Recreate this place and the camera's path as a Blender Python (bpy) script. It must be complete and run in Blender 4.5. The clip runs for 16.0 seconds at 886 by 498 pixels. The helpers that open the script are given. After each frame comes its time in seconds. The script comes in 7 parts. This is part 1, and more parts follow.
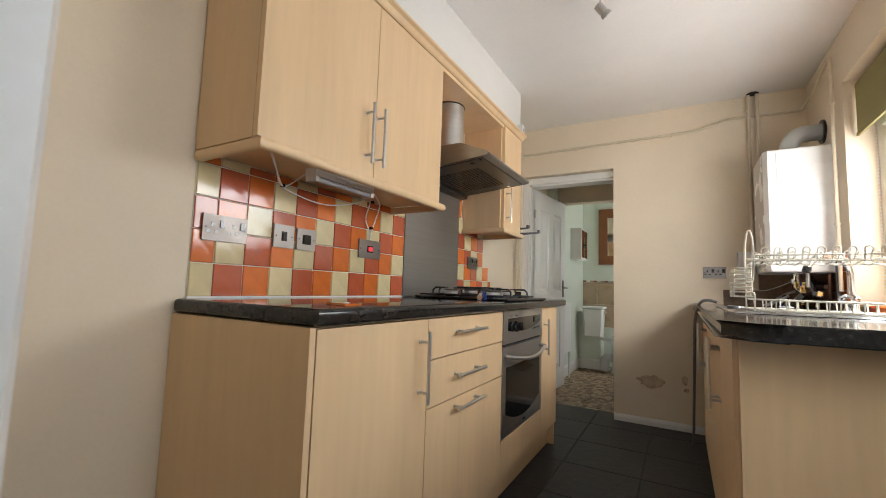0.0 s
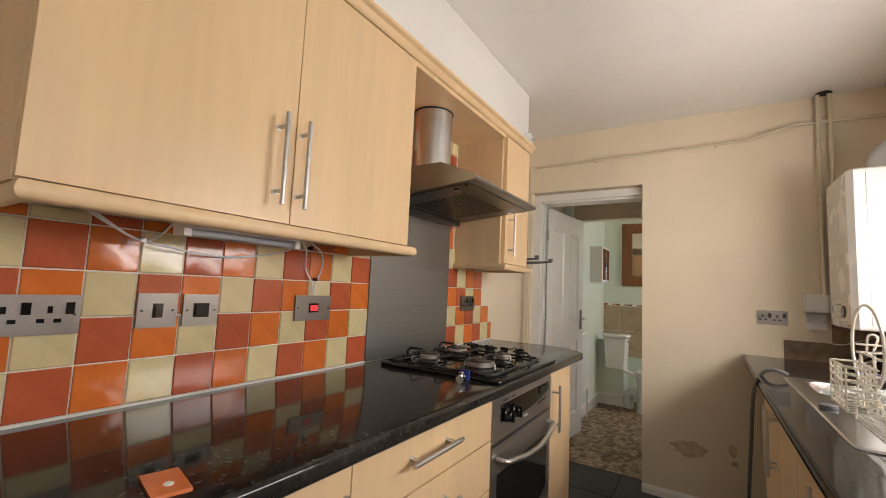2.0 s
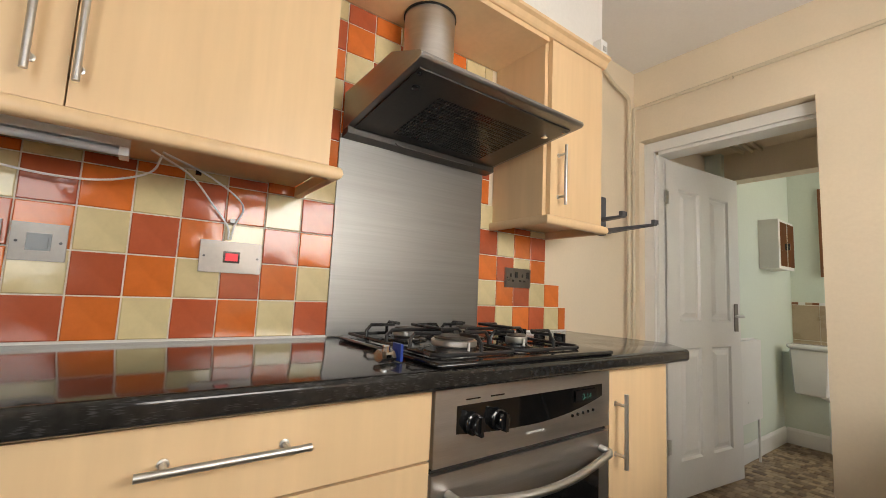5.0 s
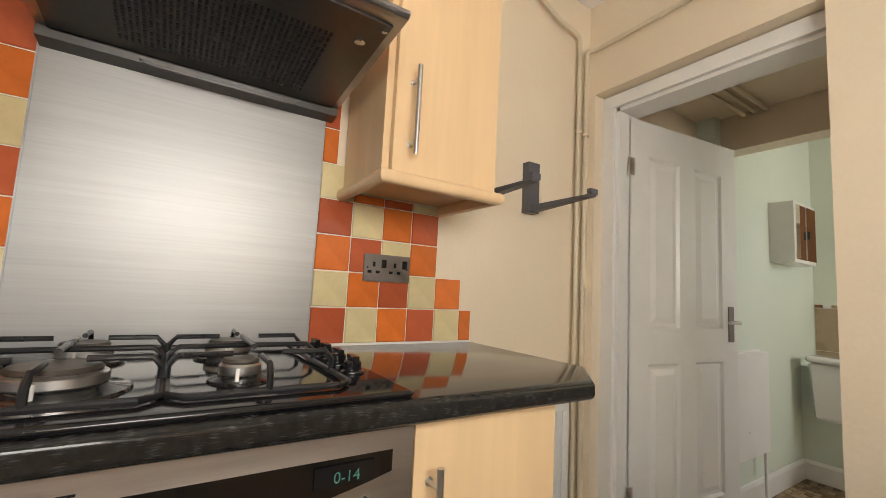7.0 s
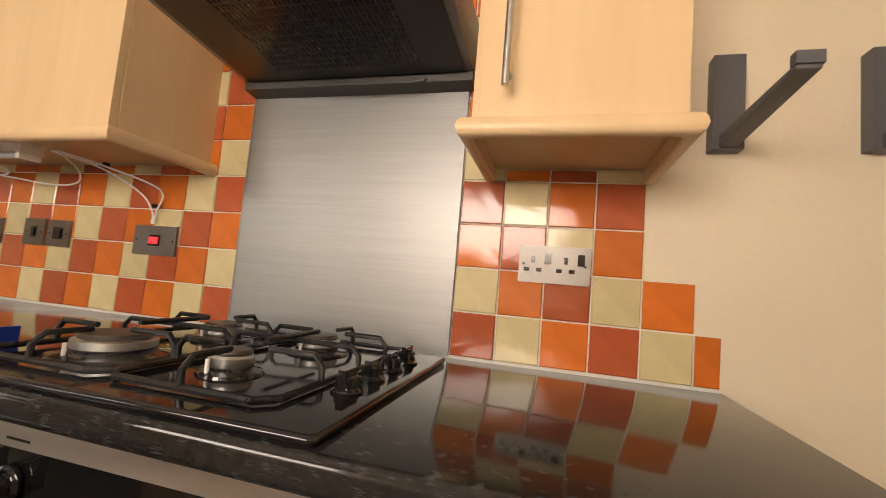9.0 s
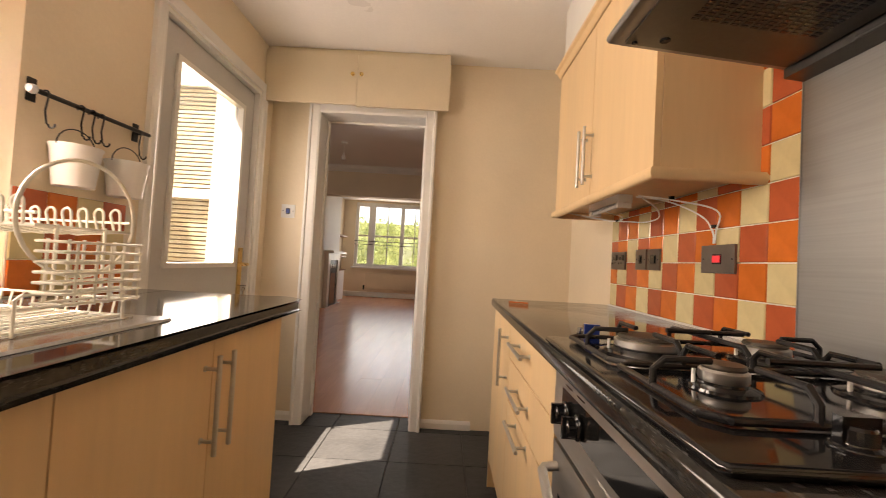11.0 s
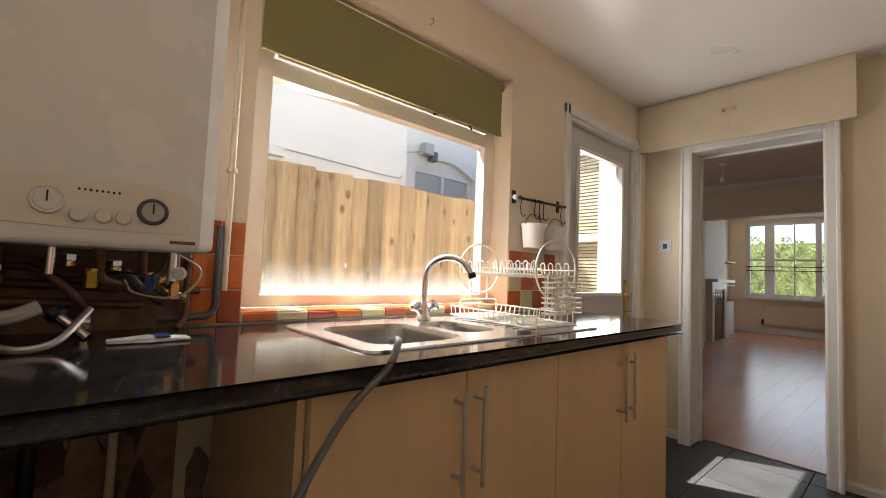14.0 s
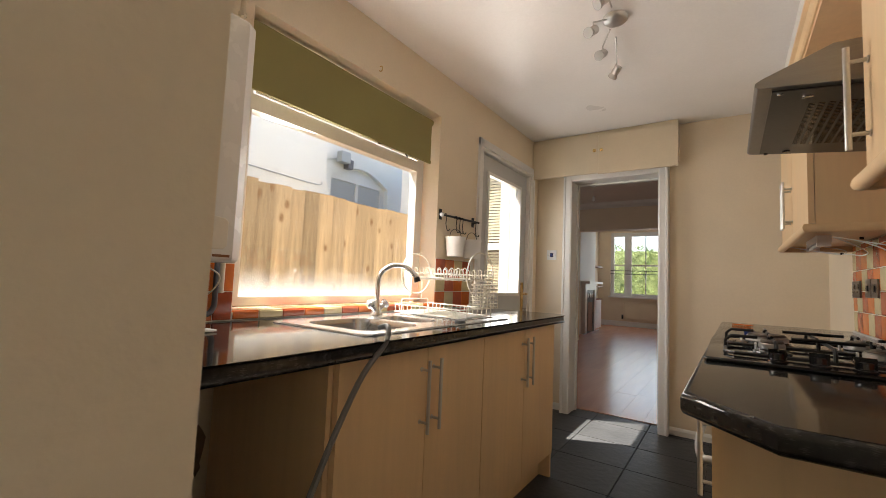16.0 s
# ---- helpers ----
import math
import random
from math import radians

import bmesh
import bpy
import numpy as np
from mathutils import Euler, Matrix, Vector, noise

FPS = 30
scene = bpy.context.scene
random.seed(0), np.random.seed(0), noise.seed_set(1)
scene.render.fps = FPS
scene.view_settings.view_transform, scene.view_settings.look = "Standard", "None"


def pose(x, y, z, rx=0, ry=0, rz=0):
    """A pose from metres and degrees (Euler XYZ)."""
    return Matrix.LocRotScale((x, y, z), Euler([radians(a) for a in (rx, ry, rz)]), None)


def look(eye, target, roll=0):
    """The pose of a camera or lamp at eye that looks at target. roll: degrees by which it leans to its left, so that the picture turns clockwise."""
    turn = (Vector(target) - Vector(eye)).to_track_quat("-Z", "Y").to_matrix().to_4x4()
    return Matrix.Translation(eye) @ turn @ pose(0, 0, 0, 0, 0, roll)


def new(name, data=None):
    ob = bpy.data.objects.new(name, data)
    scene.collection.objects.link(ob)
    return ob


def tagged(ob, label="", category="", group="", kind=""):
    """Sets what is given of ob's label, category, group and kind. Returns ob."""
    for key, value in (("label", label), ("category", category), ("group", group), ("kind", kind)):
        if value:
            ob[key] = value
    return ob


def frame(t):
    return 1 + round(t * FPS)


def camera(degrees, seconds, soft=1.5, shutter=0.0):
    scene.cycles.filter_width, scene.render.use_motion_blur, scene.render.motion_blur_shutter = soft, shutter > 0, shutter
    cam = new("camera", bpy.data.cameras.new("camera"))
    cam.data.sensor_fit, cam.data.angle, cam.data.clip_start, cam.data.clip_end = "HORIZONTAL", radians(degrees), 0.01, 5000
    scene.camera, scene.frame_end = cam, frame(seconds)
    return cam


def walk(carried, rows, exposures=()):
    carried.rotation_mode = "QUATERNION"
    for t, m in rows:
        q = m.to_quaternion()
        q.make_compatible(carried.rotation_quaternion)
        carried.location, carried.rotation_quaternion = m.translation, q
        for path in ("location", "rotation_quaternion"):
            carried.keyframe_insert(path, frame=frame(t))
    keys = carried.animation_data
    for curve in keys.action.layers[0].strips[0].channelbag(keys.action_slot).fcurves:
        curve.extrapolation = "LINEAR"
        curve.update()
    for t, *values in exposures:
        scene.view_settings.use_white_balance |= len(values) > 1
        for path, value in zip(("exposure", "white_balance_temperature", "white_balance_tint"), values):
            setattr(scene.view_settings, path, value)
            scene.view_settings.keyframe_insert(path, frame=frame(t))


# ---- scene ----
cam = camera(93.6, 16.0, soft=0.7, shutter=0.1)
PATH = [
    (0, (1.243, 0.03, 0.957), (0.254, 1.758, 1.137), 1.9),
    (0.5, (1.245, 0.19, 1.001), (0.404, 1.997, 1.175), 1.9),
    (1, (1.258, 0.356, 1.082), (0.446, 2.175, 1.262), 2.1),
    (1.5, (1.226, 0.46, 1.142), (0.325, 2.237, 1.326), 2.3),
    (2, (1.135, 0.535, 1.204), (0.071, 2.218, 1.387), 2.6),
    (2.5, (1.079, 0.585, 1.197), (-0.157, 2.147, 1.376), 2.8),
    (3, (1.122, 0.662, 1.138), (-0.271, 2.085, 1.324), 2.7),
    (3.2, (1.146, 0.714, 1.135), (-0.292, 2.092, 1.316), 2.9),
    (5.3, (1.237, 1.432, 1.035), (-0.376, 2.596, 1.244), 2.6),
    (5.5, (1.223, 1.517, 1.03), (-0.385, 2.687, 1.238), 2.7),
    (6, (1.229, 1.73, 1.044), (-0.378, 2.902, 1.25), 2.7),
    (6.5, (1.198, 1.883, 1.039), (-0.424, 3.034, 1.247), 2.8),
    (7, (1.147, 2.056, 1.066), (-0.527, 3.133, 1.264), 3.0),
    (7.5, (1.1, 2.242, 1.052), (-0.673, 3.143, 1.265), 3.3),
    (8, (1.068, 2.414, 1.072), (-0.841, 2.972, 1.289), 3.8),
    (8.2, (1.047, 2.455, 1.063), (-0.905, 2.834, 1.276), 4.2),
    (10.3, (0.808, 2.692, 1.066), (-0.058, 0.902, 1.144), 3.7),
    (10.5, (0.807, 2.68, 1.07), (0.181, 0.782, 1.14), 3.6),
    (11, (0.81, 2.724, 1.061), (0.821, 0.725, 1.125), 3.2),
    (11.5, (0.796, 2.796, 1.052), (1.39, 0.888, 1.117), 2.8),
    (12, (0.754, 2.895, 1.075), (1.778, 1.179, 1.152), 2.5),
    (12.5, (0.717, 3.001, 1.106), (2.014, 1.481, 1.187), 2.3),
    (13, (0.697, 3.036, 1.07), (2.135, 1.649, 1.16), 2.2),
    (13.5, (0.685, 3.121, 1.075), (2.184, 1.8, 1.176), 2.3),
    (14, (0.643, 3.228, 1.078), (2.144, 1.911, 1.192), 2.4),
    (14.5, (0.581, 3.319, 1.055), (2.049, 1.967, 1.174), 2.5),
    (15, (0.533, 3.421, 1.036), (1.933, 1.999, 1.164), 2.5),
    (15.5, (0.545, 3.494, 1.076), (1.836, 1.972, 1.212), 2.5),
    (16, (0.519, 3.653, 1.078), (1.657, 2.015, 1.224), 2.4),
]
walk(cam, [(t, look(eye, target, roll)) for t, eye, target, roll in PATH],
     [(0, 2.4, 6050, 9), (1, 2.45, 6350, 11), (2, 2.37, 6600, 13), (3, 2.5, 6700, 12), (5.5, 2.57, 6650, 10), (8, 2.6, 6850, 12), (10.5, 2.65, 9200, 23), (11.5, 2.42, 7200, 19), (12, 2.05, 6700, 15), (14, 2.1, 6650, 15), (15.5, 2.35, 6750, 15), (16, 2.2, 6750, 13)])
# ---- world, sun, exposure ----
world = bpy.data.worlds.new("world")
scene.world = world
world.use_nodes = True
wn = world.node_tree
sky = wn.nodes.new("ShaderNodeTexSky")
sky.sky_type = "NISHITA"
sky.sun_disc = False
SUN_DIR = Vector((0.53, 0.25, 1.0)).normalized()
sky.sun_elevation = math.asin(SUN_DIR.z)
sky.sun_rotation = math.atan2(SUN_DIR.x, SUN_DIR.y)
wn.nodes["Background"].inputs[1].default_value = 0.10
wn.links.new(sky.outputs[0], wn.nodes["Background"].inputs[0])
sun = bpy.data.lights.new("sun", "SUN")
sun.energy = 5.0
sun.angle = radians(0.5)
sun.color = (1.0, 0.95, 0.86)
sun_ob = new("sun", sun)
sun_ob.matrix_world = look((8, 4, 12), Vector((8, 4, 12)) - SUN_DIR)


def sky_light(name, at, target, w, h, watts, color=(1.0, 0.97, 0.92)):
    """Daylight that enters through an opening."""
    lamp = bpy.data.lights.new(name, "AREA")
    lamp.shape = "RECTANGLE"
    lamp.size, lamp.size_y = w, h
    lamp.spread = radians(172)
    lamp.energy, lamp.color = watts, color
    ob = new(name, lamp)
    ob.matrix_world = look(at, target)
    return ob


sky_light("daylight_kitchen_window", (2.10, 2.18, 1.51), (0.0, 2.65, 1.12), 1.0, 0.46, 3.6)
sky_light("daylight_back_door", (2.10, 0.65, 1.43), (0.0, 1.10, 1.2), 0.55, 0.85, 1.7, (0.95, 0.98, 1.0))
sky_light("daylight_bay", (2.3, -8.7, 1.7), (2.3, 0.0, 1.2), 1.9, 1.6, 3.5, (0.82, 0.91, 1.0))
sky_light("daylight_dining_window", (2.74, -0.16, 1.50), (2.74, -4.0, 1.3), 0.64, 1.3, 1.4, (0.95, 0.97, 1.0))
# added fill that brightens the bathroom from an unseen, assumed opening
sky_light("bathroom_fill_light", (1.95, 5.25, 1.55), (0.0, 5.25, 1.2), 0.55, 0.8, 1.7)

# ---- materials ----
def mat(name, color, rough=0.5, metal=0.0, var=0.12, scale=6.0, fine=0.05, fscale=90.0, bump=0.0, bscale=60.0, coat=0.0, spread=0.0, stretch=(1, 1, 1), trans=0.0, rvar=0.08, spec=0.5):
    """A surface with a slow and a fine variation of colour, a little relief and uneven gloss."""
    m = bpy.data.materials.new(name)
    m.use_nodes = True
    nt = m.node_tree
    n, l = nt.nodes, nt.links
    b = n["Principled BSDF"]
    b.inputs["Roughness"].default_value = rough
    b.inputs["Metallic"].default_value = metal
    b.inputs["Specular IOR Level"].default_value = spec
    b.inputs["Coat Weight"].default_value = coat
    b.inputs["Coat Roughness"].default_value = 0.06
    b.inputs["Transmission Weight"].default_value = trans
    co = n.new("ShaderNodeTexCoord")
    mp = n.new("ShaderNodeMapping")
    mp.inputs["Scale"].default_value = stretch
    l.new(co.outputs["Object"], mp.inputs[0])

    def noise_tex(s, d=4.0):
        t = n.new("ShaderNodeTexNoise")
        t.inputs["Scale"].default_value = s
        t.inputs["Detail"].default_value = d
        l.new(mp.outputs[0], t.inputs["Vector"])
        return t

    def ranged(sock, lo, hi):
        r = n.new("ShaderNodeMapRange")
        r.inputs["From Min"].default_value, r.inputs["From Max"].default_value = 0.25, 0.75
        r.inputs["To Min"].default_value, r.inputs["To Max"].default_value = lo, hi
        l.new(sock, r.inputs["Value"])
        return r.outputs[0]

    slow, quick = noise_tex(scale), noise_tex(fscale, 6.0)
    mul = n.new("ShaderNodeMath")
    mul.operation = "MULTIPLY"
    l.new(ranged(slow.outputs[0], 1 - var, 1 + var), mul.inputs[0])
    l.new(ranged(quick.outputs[0], 1 - fine, 1 + fine), mul.inputs[1])
    val = mul.outputs[0]
    if spread:
        info = n.new("ShaderNodeObjectInfo")
        m2 = n.new("ShaderNodeMath")
        m2.operation = "MULTIPLY"
        r = n.new("ShaderNodeMapRange")
        r.inputs["To Min"].default_value, r.inputs["To Max"].default_value = 1 - spread, 1 + spread
        l.new(info.outputs["Random"], r.inputs["Value"])
        l.new(val, m2.inputs[0])
        l.new(r.outputs[0], m2.inputs[1])
        val = m2.outputs[0]
    hsv = n.new("ShaderNodeHueSaturation")
    hsv.inputs["Color"].default_value = (*color, 1)
    l.new(val, hsv.inputs["Value"])
    l.new(hsv.outputs[0], b.inputs["Base Color"])
    if rvar:
        l.new(ranged(slow.outputs[0], max(rough - rvar, 0.02), min(rough + rvar, 1.0)), b.inputs["Roughness"])
    if bump:
        bt = noise_tex(bscale, 5.0)
        bp = n.new("ShaderNodeBump")
        bp.inputs["Strength"].default_value = bump
        bp.inputs["Distance"].default_value = 0.01
        l.new(bt.outputs[0], bp.inputs["Height"])
        l.new(bp.outputs[0], b.inputs["Normal"])
    return m


CREAM = mat("cream_wall_paint", (0.79, 0.68, 0.52), 0.55, var=0.06, scale=2.2, fine=0.02, bump=0.12, bscale=35)
WHITE_WALL = mat("white_wall_paint", (0.78, 0.77, 0.74), 0.6, var=0.04, scale=3, fine=0.02, bump=0.1, bscale=40)
CEIL = mat("white_ceiling_paint", (0.85, 0.83, 0.81), 0.35, var=0.04, scale=2, fine=0.02, bump=0.1, bscale=30)
GLOSS = mat("white_gloss_paint", (0.78, 0.77, 0.74), 0.3, var=0.03, scale=5, fine=0.02, bump=0.02, bscale=25, rvar=0.03)
MAPLE = mat("maple_foil", (0.76, 0.545, 0.315), 0.36, var=0.08, scale=1.3, fine=0.035, fscale=9, stretch=(5, 5, 0.45), rvar=0.05)
BEIGE_PAINT = mat("beige_gloss_paint", (0.70, 0.60, 0.44), 0.4, var=0.05, scale=3, fine=0.02, bump=0.08, bscale=30)
SLATE = mat("black_slate", (0.05, 0.052, 0.054), 0.42, var=0.3, scale=4, fine=0.15, fscale=40, bump=0.25, bscale=22, spread=0.12, spec=0.14)
LAMINATE = mat("laminate_boards", (0.50, 0.215, 0.115), 0.24, var=0.1, scale=2, fine=0.08, fscale=14, stretch=(8, 0.6, 1), spread=0.06, rvar=0.01)
STEEL = mat("brushed_steel", (0.6, 0.59, 0.575), 0.38, 1.0, var=0.06, scale=3, fine=0.06, fscale=30, stretch=(1, 1, 30), rvar=0.05)
BRUSHED = mat("brushed_steel_sheet", (0.31, 0.307, 0.302), 0.45, 1.0, var=0.10, scale=1.4, fine=0.05, fscale=8, stretch=(1, 0.5, 26), rvar=0.05)
CHROME = mat("chrome", (0.75, 0.75, 0.76), 0.1, 1.0, var=0.03, fine=0.02, rvar=0.04)
BLACK = mat("black_enamel", (0.010, 0.010, 0.011), 0.10, var=0.2, fine=0.1, rvar=0.05)
IRON = mat("black_iron", (0.012, 0.012, 0.013), 0.30, var=0.25, fine=0.15, bump=0.1, bscale=200)
PLASTIC_W = mat("white_plastic", (0.8, 0.8, 0.79), 0.35, var=0.03, fine=0.01)
BOILER_W = mat("boiler_enamel", (0.82, 0.81, 0.79), 0.27, var=0.01, fine=0.01, rvar=0.015)
GREEN = mat("olive_blind_cloth", (0.27, 0.235, 0.09), 0.85, var=0.08, scale=3, fine=0.08, fscale=400, bump=0.2, bscale=500)
GREYP = mat("grey_plastic", (0.10, 0.10, 0.11), 0.45, var=0.1, fine=0.05)
BRASS = mat("brass", (0.72, 0.5, 0.2), 0.25, 1.0, var=0.08, fine=0.05)
COPPER = mat("tarnished_copper", (0.16, 0.09, 0.06), 0.5, 0.6, var=0.3, scale=20, fine=0.2)
FENCE = mat("fence_boards", (0.36, 0.27, 0.175), 0.75, var=0.25, scale=2.5, fine=0.2, fscale=12, stretch=(6, 6, 0.5), bump=0.3, bscale=30, spread=0.3)


def add_knots(m):
    """Dark oval knots scattered over the timber."""
    n, l = m.node_tree.nodes, m.node_tree.links
    b = n["Principled BSDF"]
    old = b.inputs["Base Color"].links[0].from_socket
    co, info = n.new("ShaderNodeTexCoord"), n.new("ShaderNodeObjectInfo")
    off = n.new("ShaderNodeVectorMath")
    off.operation = "SCALE"
    off.inputs["Scale"].default_value = 7.0
    l.new(info.outputs["Location"], off.inputs[0])
    add = n.new("ShaderNodeVectorMath")
    l.new(co.outputs["Object"], add.inputs[0])
    l.new(off.outputs[0], add.inputs[1])
    mp = n.new("ShaderNodeMapping")
    mp.inputs["Scale"].default_value = (5.0, 11.0, 6.0)
    l.new(add.outputs[0], mp.inputs[0])
    vo = n.new("ShaderNodeTexVoronoi")
    vo.inputs["Scale"].default_value = 1.0
    l.new(mp.outputs[0], vo.inputs["Vector"])
    rg = n.new("ShaderNodeMapRange")
    rg.inputs["From Min"].default_value, rg.inputs["From Max"].default_value = 0.10, 0.24
    rg.inputs["To Min"].default_value, rg.inputs["To Max"].default_value = 0.9, 0.0
    l.new(vo.outputs["Distance"], rg.inputs["Value"])
    mx = n.new("ShaderNodeMix")
    mx.data_type = "RGBA"
    l.new(rg.outputs[0], mx.inputs[0])
    l.new(old, mx.inputs[6])
    mx.inputs[7].default_value = (0.17, 0.085, 0.035, 1)
    l.new(mx.outputs[2], b.inputs["Base Color"])


add_knots(FENCE)
RENDER = mat("white_render", (0.86, 0.83, 0.77), 0.85, var=0.06, scale=2, fine=0.05, bump=0.3, bscale=60)

GROUT_D = mat("dark_grout", (0.025, 0.025, 0.026), 0.8, var=0.2, fine=0.1)
GROUT_L = mat("brown_grout", (0.16, 0.11, 0.075), 0.7, var=0.2, fine=0.1)
MINT = mat("pale_mint_paint", (0.66, 0.72, 0.63), 0.5, var=0.04, scale=2, fine=0.02, bump=0.1, bscale=35)
GREYWHITE = mat("grey_door_paint", (0.55, 0.55, 0.54), 0.4, var=0.06, scale=4, fine=0.03, bump=0.06, bscale=30)
WINPAINT = mat("window_white_paint", (0.78, 0.74, 0.68), 0.35, var=0.05, fine=0.03)
PAVING = mat("pale_paving", (0.42, 0.39, 0.33), 0.9, var=0.15, scale=1.2, fine=0.15, bump=0.3, bscale=40)
TILE_C = mat("cream_glazed_tile", (0.66, 0.56, 0.32), 0.09, var=0.08, scale=14, fine=0.03, bump=0.14, bscale=13, spread=0.07)
TILE_O = mat("orange_glazed_tile", (0.66, 0.17, 0.035), 0.09, var=0.10, scale=14, fine=0.04, bump=0.14, bscale=13, spread=0.10)
TILE_R = mat("terracotta_glazed_tile", (0.46, 0.105, 0.045), 0.09, var=0.10, scale=14, fine=0.04, bump=0.14, bscale=13, spread=0.10)
GROUT_W = mat("white_tile_grout", (0.78, 0.74, 0.64), 0.8, var=0.06, fine=0.05)
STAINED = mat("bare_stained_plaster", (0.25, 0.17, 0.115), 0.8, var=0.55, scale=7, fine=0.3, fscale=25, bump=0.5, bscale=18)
BRICKRED = mat("bare_red_brick", (0.11, 0.055, 0.038), 0.85, var=0.4, scale=6, fine=0.25, fscale=30, bump=0.5, bscale=20)
RUBBER = mat("grey_hose", (0.17, 0.17, 0.17), 0.5, var=0.08, fine=0.05)
WIRE = mat("cream_coated_wire", (0.72, 0.69, 0.6), 0.3, var=0.05, fine=0.03)
DARKGLASS = mat("black_oven_glass", (0.006, 0.006, 0.006), 0.06, var=0.1, fine=0.02, coat=0.4, rvar=0.02)
PIPE = mat("cream_painted_pipe", (0.66, 0.57, 0.42), 0.4, var=0.06, fine=0.04, scale=12)
FLUE = mat("grey_flue", (0.45, 0.45, 0.43), 0.4, var=0.05, fine=0.03)
RED = mat("red_plastic", (0.5, 0.02, 0.015), 0.4, var=0.08, fine=0.03)
REDBOARD = mat("red_fence_board", (0.62, 0.07, 0.035), 0.6, var=0.12, scale=3, fine=0.1, fscale=18, stretch=(6, 6, 0.5), bump=0.2, bscale=30)
BLUE = mat("blue_plastic", (0.01, 0.04, 0.27), 0.4, var=0.08, fine=0.03)
YELLOW = mat("yellow_plastic", (0.7, 0.5, 0.03), 0.5, var=0.08, fine=0.03)
BROWNWOOD = mat("brown_wood", (0.22, 0.085, 0.03), 0.45, var=0.15, scale=2, fine=0.12, fscale=12, stretch=(7, 7, 0.6))
BLUEGREY = mat("pale_grey_enamel", (0.55, 0.57, 0.6), 0.35, var=0.04, fine=0.02)
CERAMIC = mat("white_ceramic", (0.78, 0.78, 0.76), 0.1, var=0.02, fine=0.01, rvar=0.03)
BEIGETILE = mat("beige_wall_tile", (0.42, 0.32, 0.21), 0.3, var=0.1, scale=6, fine=0.05, spread=0.06)
MOSAIC = mat("brown_mosaic_tile", (0.30, 0.215, 0.14), 0.38, var=0.15, scale=9, fine=0.08, spread=0.55)


def mosaic_joined():
    """Small stone pieces whose tone changes from piece to piece."""
    m = mat("brown_mosaic_pieces", (0.30, 0.215, 0.14), 0.38, var=0.15, scale=9, fine=0.08)
    nt = m.node_tree
    n, l = nt.nodes, nt.links
    geo = n.new("ShaderNodeNewGeometry")
    ramp = n.new("ShaderNodeValToRGB")
    ramp.color_ramp.elements[0].color = (0.11, 0.06, 0.03, 1)
    ramp.color_ramp.elements[1].color = (0.46, 0.34, 0.21, 1)
    l.new(geo.outputs["Random Per Island"], ramp.inputs[0])
    hsv = [q for q in n if q.bl_idname == "ShaderNodeHueSaturation"][0]
    l.new(ramp.outputs[0], hsv.inputs["Color"])
    return m


MOSAIC_J = mosaic_joined()
SINK = mat("stainless_sink", (0.52, 0.53, 0.54), 0.22, 1.0, var=0.06, scale=6, fine=0.06, fscale=60, rvar=0.06)
HEDGE = mat("hedge_leaves", (0.24, 0.29, 0.11), 0.55, var=0.4, scale=3, fine=0.3, fscale=25)
BEIGEP = mat("cream_plastic", (0.78, 0.74, 0.66), 0.4, var=0.03, fine=0.02)
MIRROR = mat("mirror_glass", (0.85, 0.86, 0.85), 0.02, 1.0, var=0.01, fine=0.01, rvar=0.0)
PLATE = mat("worn_steel_plate", (0.22, 0.20, 0.185), 0.38, 1.0, var=0.06, scale=8, fine=0.05)
BURNT = mat("heat_stained_metal", (0.13, 0.115, 0.10), 0.45, 0.8, var=0.25, scale=30, fine=0.15)
HOODSTEEL = mat("hood_steel", (0.36, 0.352, 0.345), 0.34, 1.0, var=0.07, scale=3, fine=0.05, fscale=30, stretch=(1, 1, 20), rvar=0.05)
# near-black fill: the shade inside gaps and the ceiling hole, put into colour
SHADOWGAP = mat("painted_gap_shade", (0.02, 0.016, 0.012), 0.9, var=0.1, fine=0.05)
SEALANT = mat("white_sealant", (0.72, 0.70, 0.66), 0.4, var=0.04, fine=0.03)
STAINPLASTER = mat("flaking_plaster", (0.56, 0.43, 0.29), 0.8, var=0.25, scale=20, fine=0.15, bump=0.4, bscale=60)


def glow(name, color, power):
    m = bpy.data.materials.new(name)
    m.use_nodes = True
    b = m.node_tree.nodes["Principled BSDF"]
    b.inputs["Base Color"].default_value = (*color, 1)
    b.inputs["Emission Color"].default_value = (*color, 1)
    b.inputs["Emission Strength"].default_value = power
    return m


LED = glow("green_display", (0.04, 0.15, 0.11), 0.03)
NEON = glow("red_neon_rocker", (0.55, 0.03, 0.04), 0.16)


HOODDARK = mat("dark_steel", (0.13, 0.127, 0.123), 0.34, 1.0, var=0.08, scale=5, fine=0.06, rvar=0.05)


def glass(name, tint=(1, 1, 1)):
    m = bpy.data.materials.new(name)
    m.use_nodes = True
    nt = m.node_tree
    nt.nodes.remove(nt.nodes["Principled BSDF"])
    tr = nt.nodes.new("ShaderNodeBsdfTransparent")
    tr.inputs[0].default_value = (*tint, 1)
    gl = nt.nodes.new("ShaderNodeBsdfGlossy")
    gl.inputs["Roughness"].default_value = 0.02
    mx = nt.nodes.new("ShaderNodeMixShader")
    mx.inputs[0].default_value = 0.05
    nt.links.new(tr.outputs[0], mx.inputs[1])
    nt.links.new(gl.outputs[0], mx.inputs[2])
    nt.links.new(mx.outputs[0], nt.nodes["Material Output"].inputs[0])
    return m


GLASS = glass("window_glass", (0.97, 0.98, 0.97))


